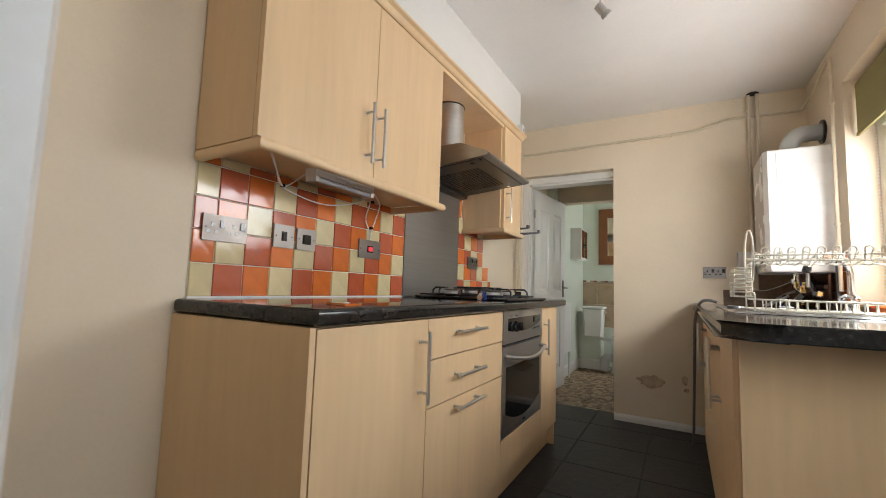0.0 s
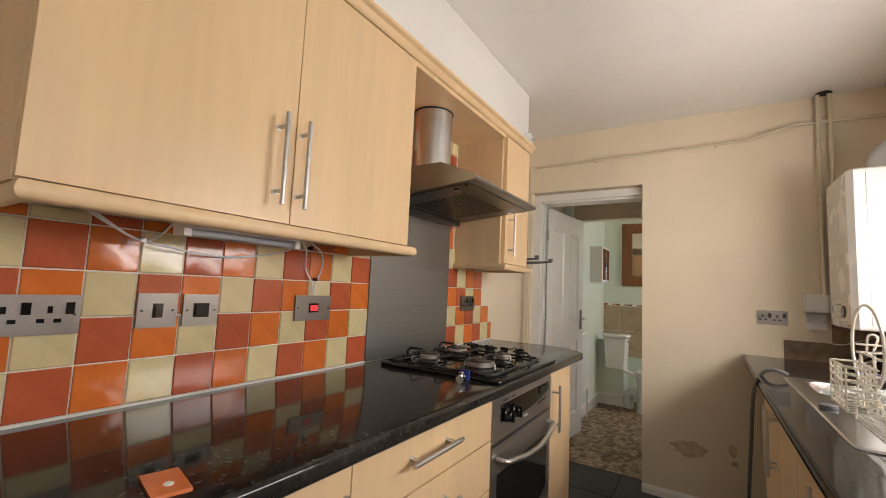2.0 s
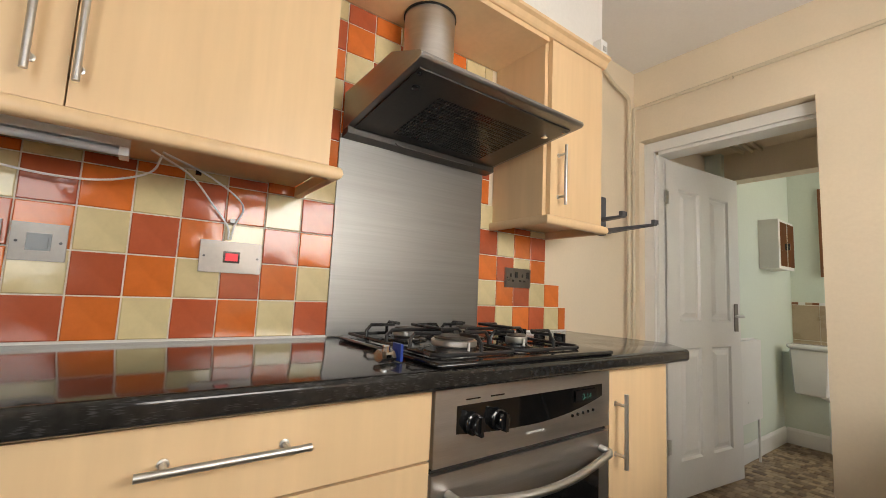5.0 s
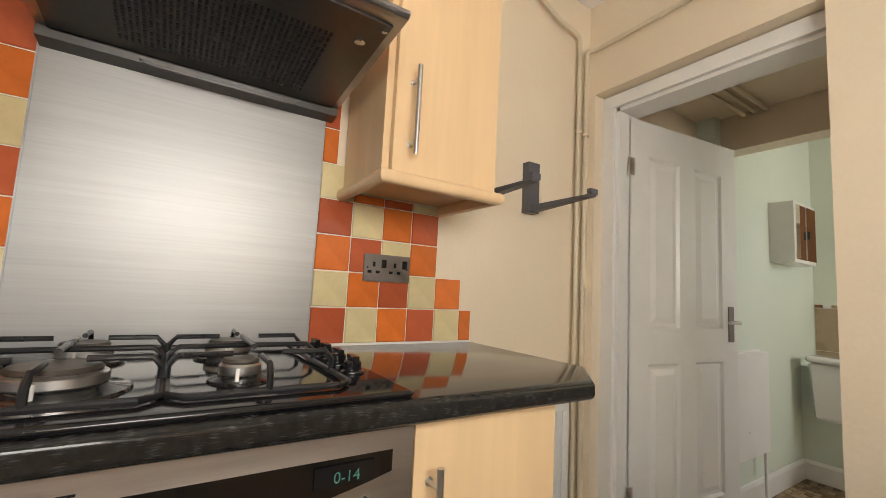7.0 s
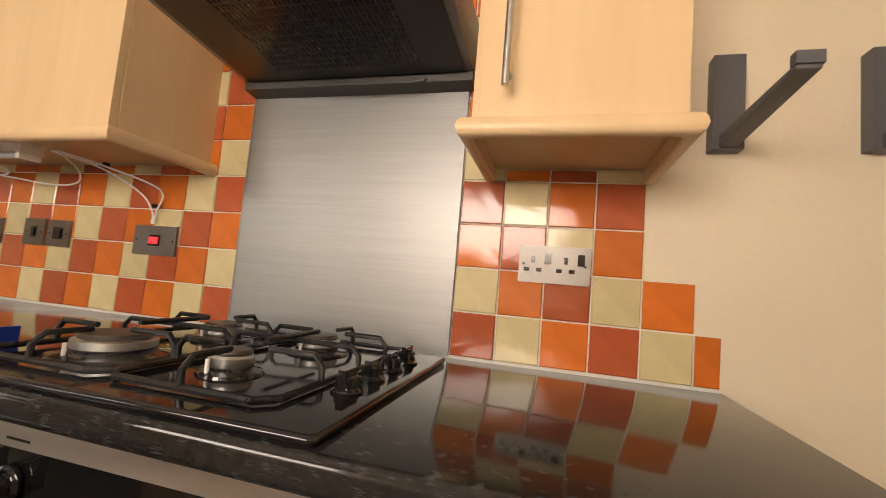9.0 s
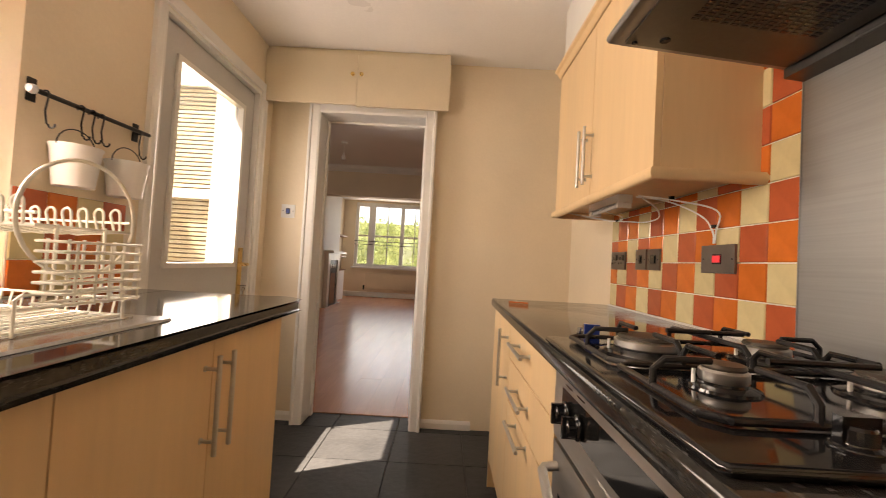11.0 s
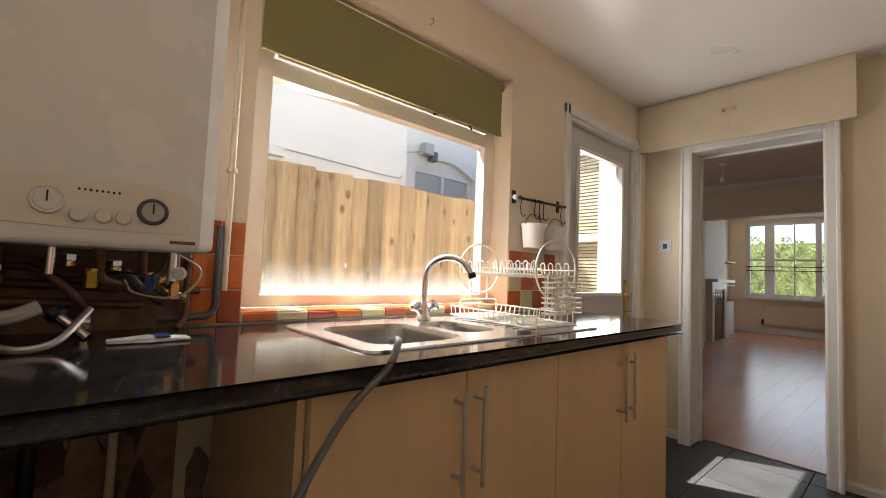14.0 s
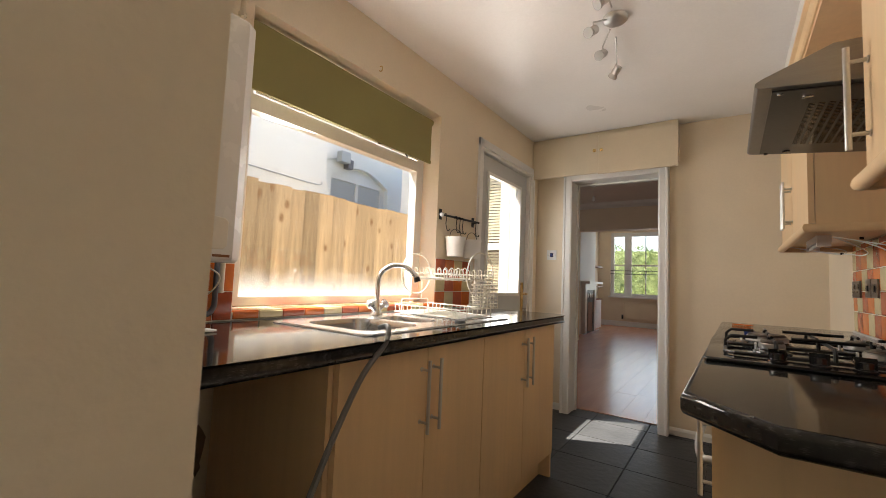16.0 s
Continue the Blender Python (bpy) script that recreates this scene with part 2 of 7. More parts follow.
def glare_glass():
    """Clear glass with whitish glare painted in, streaky and thickening towards its bottom edge."""
    m = glass("painted_glare_glass", (0.97, 0.98, 0.97))
    nt = m.node_tree
    n, l = nt.nodes, nt.links
    old = n["Material Output"].inputs[0].links[0].from_socket
    co = n.new("ShaderNodeTexCoord")
    sep = n.new("ShaderNodeSeparateXYZ")
    l.new(co.outputs["Object"], sep.inputs[0])
    mp = n.new("ShaderNodeMapping")
    mp.inputs["Scale"].default_value = (1, 22, 1.5)
    l.new(co.outputs["Object"], mp.inputs[0])
    ns = n.new("ShaderNodeTexNoise")
    ns.inputs["Scale"].default_value = 1.0
    ns.inputs["Detail"].default_value = 3
    l.new(mp.outputs[0], ns.inputs["Vector"])
    top = n.new("ShaderNodeMapRange")
    top.inputs["To Min"].default_value, top.inputs["To Max"].default_value = 0.07, 0.14
    l.new(ns.outputs[0], top.inputs["Value"])
    dv = n.new("ShaderNodeMath")
    dv.operation = "DIVIDE"
    l.new(sep.outputs["Z"], dv.inputs[0])
    l.new(top.outputs[0], dv.inputs[1])
    rg = n.new("ShaderNodeMapRange")
    rg.interpolation_type = "SMOOTHSTEP"
    rg.inputs["From Min"].default_value, rg.inputs["From Max"].default_value = -0.1, 1.7
    rg.inputs["To Min"].default_value, rg.inputs["To Max"].default_value = 0.55, 0.0
    l.new(dv.outputs[0], rg.inputs["Value"])
    tl = n.new("ShaderNodeBsdfTranslucent")
    tl.inputs[0].default_value = (0.42, 0.43, 0.42, 1)
    mx = n.new("ShaderNodeMixShader")
    l.new(rg.outputs[0], mx.inputs[0])
    l.new(old, mx.inputs[1])
    l.new(tl.outputs[0], mx.inputs[2])
    l.new(mx.outputs[0], n["Material Output"].inputs[0])
    return m


GLARE_GLASS = glare_glass()


def worktop_mat():
    """Black laminate with grey flecks and a polished face."""
    m = mat("black_worktop", (0.02, 0.019, 0.018), 0.09, var=0.3, scale=9, fine=0.3, fscale=80, rvar=0.03, spec=0.36)
    nt = m.node_tree
    n, l = nt.nodes, nt.links
    b = n["Principled BSDF"]
    old = b.inputs["Base Color"].links[0].from_socket
    co = n.new("ShaderNodeTexCoord")
    vo = n.new("ShaderNodeTexVoronoi")
    vo.inputs["Scale"].default_value = 62
    ns = n.new("ShaderNodeTexNoise")
    ns.inputs["Scale"].default_value = 30
    mxv = n.new("ShaderNodeMix")
    mxv.data_type = "VECTOR"
    mxv.inputs[0].default_value = 0.03
    l.new(co.outputs["Object"], mxv.inputs[4])
    l.new(ns.outputs["Color"], mxv.inputs[5])
    l.new(mxv.outputs[1], vo.inputs["Vector"])
    rp = n.new("ShaderNodeMapRange")
    rp.inputs["From Min"].default_value, rp.inputs["From Max"].default_value = 0.14, 0.34
    rp.inputs["To Min"].default_value, rp.inputs["To Max"].default_value = 0.26, 0.0
    l.new(vo.outputs["Distance"], rp.inputs["Value"])
    mx = n.new("ShaderNodeMix")
    mx.data_type = "RGBA"
    l.new(rp.outputs[0], mx.inputs[0])
    l.new(old, mx.inputs[6])
    mx.inputs[7].default_value = (0.15, 0.153, 0.158, 1)
    l.new(mx.outputs[2], b.inputs["Base Color"])
    return m


WORKTOP = worktop_mat()

# ---- building blocks ----
ORIGIN = {}


def thing(name, at, label, category, group="", kind=""):
    """An empty at the base of a thing, which its parts hang under."""
    ob = new(name)
    ob.location = at
    ob.empty_display_size = 0.05
    ORIGIN[ob] = Vector(at)
    return tagged(ob, label, category, group, kind)


def part(name, bm, material, parent=None, label="", bevel=0.0, smooth=False):
    """Links a bmesh, laid out in world metres, as one mesh object under its thing."""
    if bevel:
        es = [e for e in bm.edges if len(e.link_faces) == 2 and e.calc_face_angle(0) > 0.6]
        bmesh.ops.bevel(bm, geom=es, offset=bevel, segments=2, profile=0.6, affect="EDGES", clamp_overlap=True)
    off = ORIGIN.get(parent, Vector((0, 0, 0)))
    bmesh.ops.translate(bm, verts=bm.verts, vec=-off)
    me = bpy.data.meshes.new(name)
    bm.to_mesh(me)
    bm.free()
    if smooth:
        me.polygons.foreach_set("use_smooth", [True] * len(me.polygons))
        me.set_sharp_from_angle(angle=radians(40))
    me.materials.append(material)
    ob = new(name, me)
    if parent is not None:
        ob.parent = parent
        ORIGIN[ob] = off
    if label:
        ob["label"] = label
    return ob


def box(bm, a, b):
    """An upright box between two corners."""
    x0, x1 = sorted((a[0], b[0]))
    y0, y1 = sorted((a[1], b[1]))
    z0, z1 = sorted((a[2], b[2]))
    v = [bm.verts.new(p) for p in ((x0, y0, z0), (x1, y0, z0), (x1, y1, z0), (x0, y1, z0), (x0, y0, z1), (x1, y0, z1), (x1, y1, z1), (x0, y1, z1))]
    for f in ((3, 2, 1, 0), (4, 5, 6, 7), (0, 1, 5, 4), (1, 2, 6, 5), (2, 3, 7, 6), (3, 0, 4, 7)):
        bm.faces.new([v[i] for i in f])
    return bm


def boxes(*pairs):
    bm = bmesh.new()
    for a, b in pairs:
        box(bm, a, b)
    return bm


def rings(bm, loops, closed=False, caps=True):
    """Skins a row of rings of points, each with the same count."""
    vs = [[bm.verts.new(p) for p in r] for r in loops]
    k = len(vs[0])
    pairs = list(zip(vs, vs[1:])) + ([(vs[-1], vs[0])] if closed else [])
    for a, b in pairs:
        for i in range(k):
            j = (i + 1) % k
            bm.faces.new((a[i], a[j], b[j], b[i]))
    if caps and not closed:
        bm.faces.new(vs[0][::-1])
        bm.faces.new(vs[-1])
    return bm


def tube(bm, pts, r, seg=10, closed=False):
    """A round bar along a line of points; r may be one radius a point."""
    pts = [Vector(p) for p in pts]
    k = len(pts)
    loops, side = [], None
    for i, p in enumerate(pts):
        a = pts[(i - 1) % k] if (closed or i) else p
        b = pts[(i + 1) % k] if (closed or i < k - 1) else p
        d = (b - a).normalized()
        if side is None:
            side = d.orthogonal().normalized()
        side = (side - d * side.dot(d)).normalized()
        up = d.cross(side)
        rr = r[i] if isinstance(r, (list, tuple)) else r
        loops.append([p + rr * (side * math.cos(q) + up * math.sin(q)) for q in [2 * math.pi * s / seg for s in range(seg)]])
    return rings(bm, loops, closed)


def arc(c, u, v, r, a0, a1, n=8):
    """Points of an arc round c in the plane of u and v, degrees."""
    c, u, v = Vector(c), Vector(u), Vector(v)
    return [c + r * (u * math.cos(q) + v * math.sin(q)) for q in [radians(a0 + (a1 - a0) * i / n) for i in range(n + 1)]]


def lathe(bm, at, profile, seg=20, axis=(0, 0, 1)):
    """Turns a profile of (radius, height) round an axis through at."""
    ax = Vector(axis).normalized()
    u = ax.orthogonal().normalized()
    w = ax.cross(u)
    at = Vector(at)
    loops = [[at + ax * h + max(r, 1e-4) * (u * math.cos(q) + w * math.sin(q)) for q in [2 * math.pi * s / seg for s in range(seg)]] for r, h in profile]
    rings(bm, loops)
    bmesh.ops.recalc_face_normals(bm, faces=bm.faces)
    return bm


def slab(bm, outline, z0, z1):
    """A flat plate with the given outline of (x, y), counter-clockwise."""
    return rings(bm, [[(x, y, z0) for x, y in outline], [(x, y, z1) for x, y in outline]])


def prism_y(bm, outline, y0, y1):
    """A bar along y with an outline of (x, z)."""
    rings(bm, [[(x, y0, z) for x, z in outline], [(x, y1, z) for x, z in outline]])
    bmesh.ops.recalc_face_normals(bm, faces=bm.faces)
    return bm


def prism_x(bm, outline, x0, x1):
    """A bar along x with an outline of (y, z)."""
    rings(bm, [[(x0, y, z) for y, z in outline], [(x1, y, z) for y, z in outline]])
    bmesh.ops.recalc_face_normals(bm, faces=bm.faces)
    return bm


def wall_x(bm, x0, x1, y0, y1, z0, z1, holes=()):
    """A wall along y between x0 and x1, with upright openings (ya, yb, za, zb)."""
    y = y0
    for ya, yb, za, zb in sorted(holes):
        if ya > y:
            box(bm, (x0, y, z0), (x1, ya, z1))
        if za > z0:
            box(bm, (x0, ya, z0), (x1, yb, za))
        if zb < z1:
            box(bm, (x0, ya, zb), (x1, yb, z1))
        y = yb
    if y < y1:
        box(bm, (x0, y, z0), (x1, y1, z1))
    return bm


def wall_y(bm, y0, y1, x0, x1, z0, z1, holes=()):
    """A wall along x between y0 and y1, with upright openings (xa, xb, za, zb)."""
    x = x0
    for xa, xb, za, zb in sorted(holes):
        if xa > x:
            box(bm, (x, y0, z0), (xa, y1, z1))
        if za > z0:
            box(bm, (xa, y0, z0), (xb, y1, za))
        if zb < z1:
            box(bm, (xa, y0, zb), (xb, y1, z1))
        x = xb
    if x < x1:
        box(bm, (x, y0, z0), (x1, y1, z1))
    return bm


def structure(name, bm, material, label, category, bevel=0.0):
    return tagged(part(name, bm, material, None, "", bevel), label, category, kind="structure")

# ---- the large structure ----
W, F, H = 1.99, 3.52, 2.36          # window wall, far wall, ceiling of the kitchen
WX = 2.175                           # outer face of the window wall
FB = 3.64                           # back of the far wall
WIN = (1.615, 2.845, 0.93, 2.085)      # kitchen window opening: y, y, z, z
BDR = (0.20, 1.09, 0.0, 2.045)       # back door opening
LDR = (0.95, 1.68, 0.0, 2.00)      # living room doorway: x, x, z, z
FDR = (0.03, 0.79, 0.0, 1.945)       # bathroom doorway

structure("wall_left", wall_x(bmesh.new(), -0.15, 0.0, -0.12, 5.85, -0.1, 2.6), CREAM, "cream painted plaster wall behind the hob", "wall")
structure("wall_window", wall_x(bmesh.new(), W, WX, -0.12, FB, -0.1, 2.6, [BDR, WIN]), CREAM, "cream painted plaster wall round window and back door", "wall")
structure("wall_near", wall_y(bmesh.new(), -0.12, 0.03, 0.0, W, 0.0, 2.6, [LDR]), CREAM, "cream painted wall with a doorway to the living room", "wall")
structure("wall_far", wall_y(bmesh.new(), F, FB, 0.0, W, 0.0, 2.6, [FDR]), CREAM, "cream painted wall with damp marks beside the bathroom doorway", "wall")
structure("ceiling", boxes(((0, 0, H), (W, F, H + 0.1))), CEIL, "white painted kitchen ceiling", "ceiling")
structure("soffit", boxes(((0.001, 0.66, 2.038), (0.262, 2.80, H - 0.002))), WHITE_WALL, "white boxed-in bulkhead above the wall cupboards", "bulkhead")
FLOOR = structure("floor", boxes(((-0.1, -0.12, -0.1), (W + 0.2, 3.70, -0.010))), GROUT_D, "black slate tiled kitchen floor", "floor")

# living room beyond the doorway
LX0, LX1, LY, LH = -0.6, 3.66, -8.75, 2.65
NY = 0.03                           # kitchen face of the wall to the living room
LFLOOR = structure("living_room_floor", boxes(((LX0, LY, -0.1), (LX1, -0.1355, 0.0)), ((0.95, -0.1355, -0.1), (1.68, -0.1205, 0.0))), LAMINATE, "glossy reddish brown laminate living room floor", "floor")
structure("living_room_ceiling", boxes(((LX0, LY - 0.2, LH), (LX1 + 0.1, -0.12, LH + 0.1))), CEIL, "white living room ceiling", "ceiling")
structure("living_room_wall_left", boxes(((LX1, LY - 0.2, 0), (LX1 + 0.1, -0.121, LH))), CREAM, "cream living room wall beside the fireplace", "wall")
structure("living_room_wall_right", boxes(((LX0 - 0.1, LY - 0.2, 0), (LX0, -0.121, LH))), CREAM, "cream living room side wall", "wall")
structure("living_room_wall_near", wall_y(bmesh.new(), -0.135, -0.122, LX0, LX1, 0, LH, [(0.95, 1.68, 0.0, 2.00), (2.33, 3.15, 0.75, 2.25)]), CREAM, "cream living room wall round the kitchen doorway", "wall")
structure("living_room_wall_bay", wall_y(bmesh.new(), LY - 0.2, LY, LX0, LX1, 0, LH, [(1.3, 3.33, 0.78, 2.60)]), CREAM, "cream wall with a wide bay window", "wall")
structure("living_room_beam", boxes(((LX0, -4.75, 2.14), (LX1, -4.5, LH)), ((3.0, -4.75, 0), (LX1, -4.5, 2.139))), CREAM, "cream painted beam and pier between the two rooms", "beam")
structure("chimney_breast", boxes(((3.25, -6.83, 0), (LX1, -5.5, LH))), WHITE_WALL, "pale painted chimney breast", "chimney breast")
cv = bmesh.new()
prism_x(cv, [(-4.5, LH), (-4.5, LH - 0.10), (-4.47, LH - 0.10), (-4.42, LH - 0.05), (-4.40, LH)], LX0, LX1)
structure("coving", cv, WHITE_WALL, "white plaster coving under the living room ceiling", "coving")

# bathroom beyond the far doorway
BY = 5.85
BFLOOR = structure("bathroom_floor", boxes(((0.0, 3.70, -0.1), (2.0, BY, -0.006))), GROUT_L, "brown and beige mosaic patterned bathroom floor", "floor")
structure("bathroom_wall_far", boxes(((0.0, BY, 0), (2.0, BY + 0.1, 2.6))), MINT, "pale mint painted bathroom wall", "wall")
structure("bathroom_wall_left", boxes(((0.001, 4.44, 0), (0.10, BY, 2.6))), MINT, "pale mint painted bathroom wall behind the radiator", "wall")
# the opening in this unseen wall is assumed, added for the bathroom fill
structure("bathroom_wall_side", wall_x(bmesh.new(), 1.9, 2.0, FB, BY, 0, 2.6, [(4.95, 5.55, 1.1, 2.0)]), MINT, "pale mint bathroom side wall, out of view, with an added opening for light", "wall")
structure("lobby_wall", boxes(((0.95, FB, 0), (1.05, 4.5, 2.6))), CREAM, "cream lobby side wall", "wall")
structure("lobby_ceiling", boxes(((0.0, FB, 2.08), (0.95, 4.5, 2.2))), CREAM, "low cream lobby ceiling", "ceiling")
structure("lobby_beam", boxes(((0.0, 4.5, 1.89), (1.9, 4.62, 2.6)), ((0.95, 4.5, 0), (1.9, 4.62, 1.889))), CREAM, "cream beam between lobby and bathroom", "beam")
structure("bathroom_ceiling", boxes(((0.0, 4.62, 2.42), (2.0, BY + 0.1, 2.5))), CEIL, "white bathroom ceiling", "ceiling")

# outside
structure("ground", boxes(((2.2, -5, -0.25), (60, 60, -0.12)), ((-80, -90, -0.25), (80, LY - 0.2, -0.12)), ((LX1 + 0.1, LY - 0.2, -0.25), (80, -5, -0.12))), PAVING, "pale dry paved ground outside", "ground")


# ---- mouldings, doors and windows ----
def architrave_y(name, x0, x1, ztop, y, side, w, label, floor=0.0, deep=0.0):
    """A moulded door surround on a wall of constant y; side is the way it stands proud."""
    for nm, a, b in (("left", x0 - w, x0), ("right", x1, x1 + w)):
        bm = bmesh.new()
        inner = x0 if nm == "left" else x1
        outer = x0 - w if nm == "left" else x1 + w
        s = -1 if nm == "left" else 1
        prof = [(inner, 0), (inner, 0.012 + deep), (inner + s * 0.012, 0.018 + deep), (outer - s * 0.022, 0.018 + deep), (outer - s * 0.016, 0.026 + deep), (outer - s * 0.004, 0.026 + deep), (outer, 0.02 + deep), (outer, 0)]
        rings(bm, [[(px, y + side * d, z) for px, d in prof] for z in (floor, ztop + w)])
        bmesh.ops.recalc_face_normals(bm, faces=bm.faces)
        structure(name, bm, GLOSS, label, "door frame")
    bm = bmesh.new()
    prof = [(ztop, 0), (ztop, 0.012 + deep), (ztop + 0.012, 0.0185 + deep), (ztop + w - 0.022, 0.0185 + deep), (ztop + w - 0.016, 0.0265 + deep), (ztop + w - 0.004, 0.0265 + deep), (ztop + w - 0.001, 0.02 + deep), (ztop + w - 0.001, 0)]
    rings(bm, [[(px, y + side * d, z) for z, d in prof] for px in (x0 - 0.001, x1 + 0.001)])
    bmesh.ops.recalc_face_normals(bm, faces=bm.faces)
    structure(name, bm, GLOSS, label, "door frame")


architrave_y("living_door_trim", 0.98, 1.65, 1.975, NY, 1, 0.072, "white gloss moulded door surround, slightly chipped", deep=0.058)
structure("living_door_lining", boxes(((0.95, -0.14, 0), (0.98, NY + 0.004, 2.0)), ((1.65, -0.14, 0), (1.68, NY + 0.004, 2.0)), ((0.98, -0.14, 1.975), (1.65, NY + 0.004, 2.0))), GLOSS, "white gloss door lining", "door frame")
structure("door_stop", boxes(((0.9805, -0.09, 0), (0.995, -0.06, 1.96)), ((1.635, -0.09, 0), (1.6495, -0.06, 1.96)), ((0.9805, -0.09, 1.96), (1.6495, -0.06, 1.9745))), GLOSS, "white door stop bead", "door frame")

# far doorway: inner frame
structure("bathroom_door_frame", boxes(((0.031, 3.575, 0), (0.085, 3.595, 1.885)), ((0.031, 3.596, 0), (0.10, 3.72, 1.87)), ((0.031, 3.575, 1.886), (0.79, 3.595, 1.94)), ((0.10, 3.596, 1.87), (0.79, 3.72, 1.91)), ((0.79, 3.645, 0), (0.82, 3.72, 1.91))), GLOSS, "white gloss door frame to the bathroom", "door frame", 0.003)


def skirting(name, a, b, n, label, h=0.085, mat_=None):
    """A board along a wall from a to b, proud along n."""
    a, b, n = Vector((*a, 0)), Vector((*b, 0)), Vector((*n, 0))
    prof = [(0.0005, 0), (0.015, 0), (0.015, h - 0.02), (0.010, h - 0.008), (0.005, h), (0.0005, h)]
    bm = bmesh.new()
    rings(bm, [[p + n * d + Vector((0, 0, z)) for d, z in prof] for p in (a, b)])
    bmesh.ops.recalc_face_normals(bm, faces=bm.faces)
    return structure(name, bm, mat_ or GLOSS, label, "skirting board")


skirting("baseboard", (0.59, NY), (0.907, NY), (0, 1), "narrow white skirting board", 0.055)
skirting("baseboard", (1.723, NY), (1.99, NY), (0, 1), "narrow white skirting board", 0.055)
skirting("baseboard", (0.79, F), (1.37, F), (0, -1), "narrow white skirting with crumbling plaster above", 0.05)
skirting("baseboard", (0.10, 4.45), (0.10, BY), (1, 0), "white bathroom skirting board", 0.12)
skirting("baseboard", (LX1, LY), (LX1, -6.83), (-1, 0), "white living room skirting", 0.14)
skirting("baseboard", (3.66, LY), (0, LY), (0, 1), "white living room skirting", 0.14)
skirting("baseboard", (3.0, -4.499), (LX1, -4.499), (0, 1), "white living room skirting", 0.14)

# back door surround on the window wall
for y0, y1 in ((BDR[0] - 0.05, BDR[0] + 0.0), (BDR[1], BDR[1] + 0.055)):
    bm = bmesh.new()
    s = 1 if y0 > 0.5 else -1
    iy, oy = (y0, y1) if s > 0 else (y1, y0)
    prof = [(iy, 0), (iy, 0.012), (iy + s * 0.014, 0.018), (oy - s * 0.014, 0.018), (oy - s * 0.008, 0.024), (oy, 0.02), (oy, 0)]
    rings(bm, [[(W - d, py, z) for py, d in prof] for z in (0.0, 2.10)])
    bmesh.ops.recalc_face_normals(bm, faces=bm.faces)
    structure("back_door_trim", bm, GLOSS, "white gloss moulded back door surround", "door frame")
structure("back_door_trim", boxes(((W - 0.018, BDR[0] - 0.05, 2.046), (W - 0.0005, BDR[1] + 0.055, 2.099))), GLOSS, "white gloss moulded back door surround", "door frame", 0.003)
structure("back_door_lining", boxes(((W + 0.001, BDR[0], 0), (W + 0.12, BDR[0] + 0.022, 2.045)), ((W + 0.001, BDR[1] - 0.03, 0), (W + 0.12, BDR[1], 2.045)), ((W + 0.001, BDR[0] + 0.022, 2.025), (W + 0.12, BDR[1] - 0.03, 2.045))), GLOSS, "white back door lining", "door frame")

door = thing("back_door", (W + 0.05, 0.6, 0.0), "closed grey painted back door with a glazed upper panel", "door", kind="structure")
dy0, dy1, gx0, gx1 = 0.225, 1.055, 0.355, 0.94
bm = boxes(((W + 0.03, dy0, 0.02), (W + 0.072, gx0, 2.02)), ((W + 0.03, gx1, 0.02), (W + 0.072, dy1, 2.02)), ((W + 0.03, gx0, 0.02), (W + 0.072, gx1, 0.98)), ((W + 0.03, gx0, 1.89), (W + 0.072, gx1, 2.02)))
part("door_leaf", bm, GREYWHITE, door)
for k, (a, b) in enumerate((((gx0 - 0.012, 0.968), (gx1 + 0.012, 0.992)), ((gx0 - 0.012, 1.878), (gx1 + 0.012, 1.902)), ((gx0 - 0.012, 0.992), (gx0 + 0.012, 1.878)), ((gx1 - 0.012, 0.992), (gx1 + 0.012, 1.878)))):
    part("glazing_bead", boxes(((W + 0.018, a[0], a[1]), (W + 0.05, b[0], b[1]))), GLOSS, door, bevel=0.004)
pane = part("pane", boxes(((W + 0.054, gx0, 0.98), (W + 0.058, gx1, 1.89))), GLASS, door, "clear glass pane")
pane.visible_shadow = False
bm = boxes(((W + 0.022, 0.255, 0.80), (W + 0.031, 0.295, 1.08)))
plate = part("lock_plate", bm, BRASS, door, "polished brass lock plate", bevel=0.003)
bm = bmesh.new()
tube(bm, [(W + 0.026, 0.275, 0.985), (W - 0.02, 0.275, 0.985), (W - 0.025, 0.285, 0.985), (W - 0.025, 0.38, 0.98)], [0.010, 0.009, 0.009, 0.007])
part("lever_handle", bm, BRASS, door, "brass lever handle", smooth=True)
bm = bmesh.new()
tube(bm, arc((W - 0.005, 0.275, 0.835), (0, 1, 0), (0, 0, 1), 0.015, 0, 360, 12)[:-1], 0.0022, 6, True)
box(bm, (W - 0.008, 0.268, 0.80), (W - 0.003, 0.282, 0.83))
tube(bm, [(W + 0.02, 0.275, 0.86), (W - 0.02, 0.275, 0.86)], 0.004, 6)
part("keys", bm, CHROME, door, "bunch of keys in the lock")

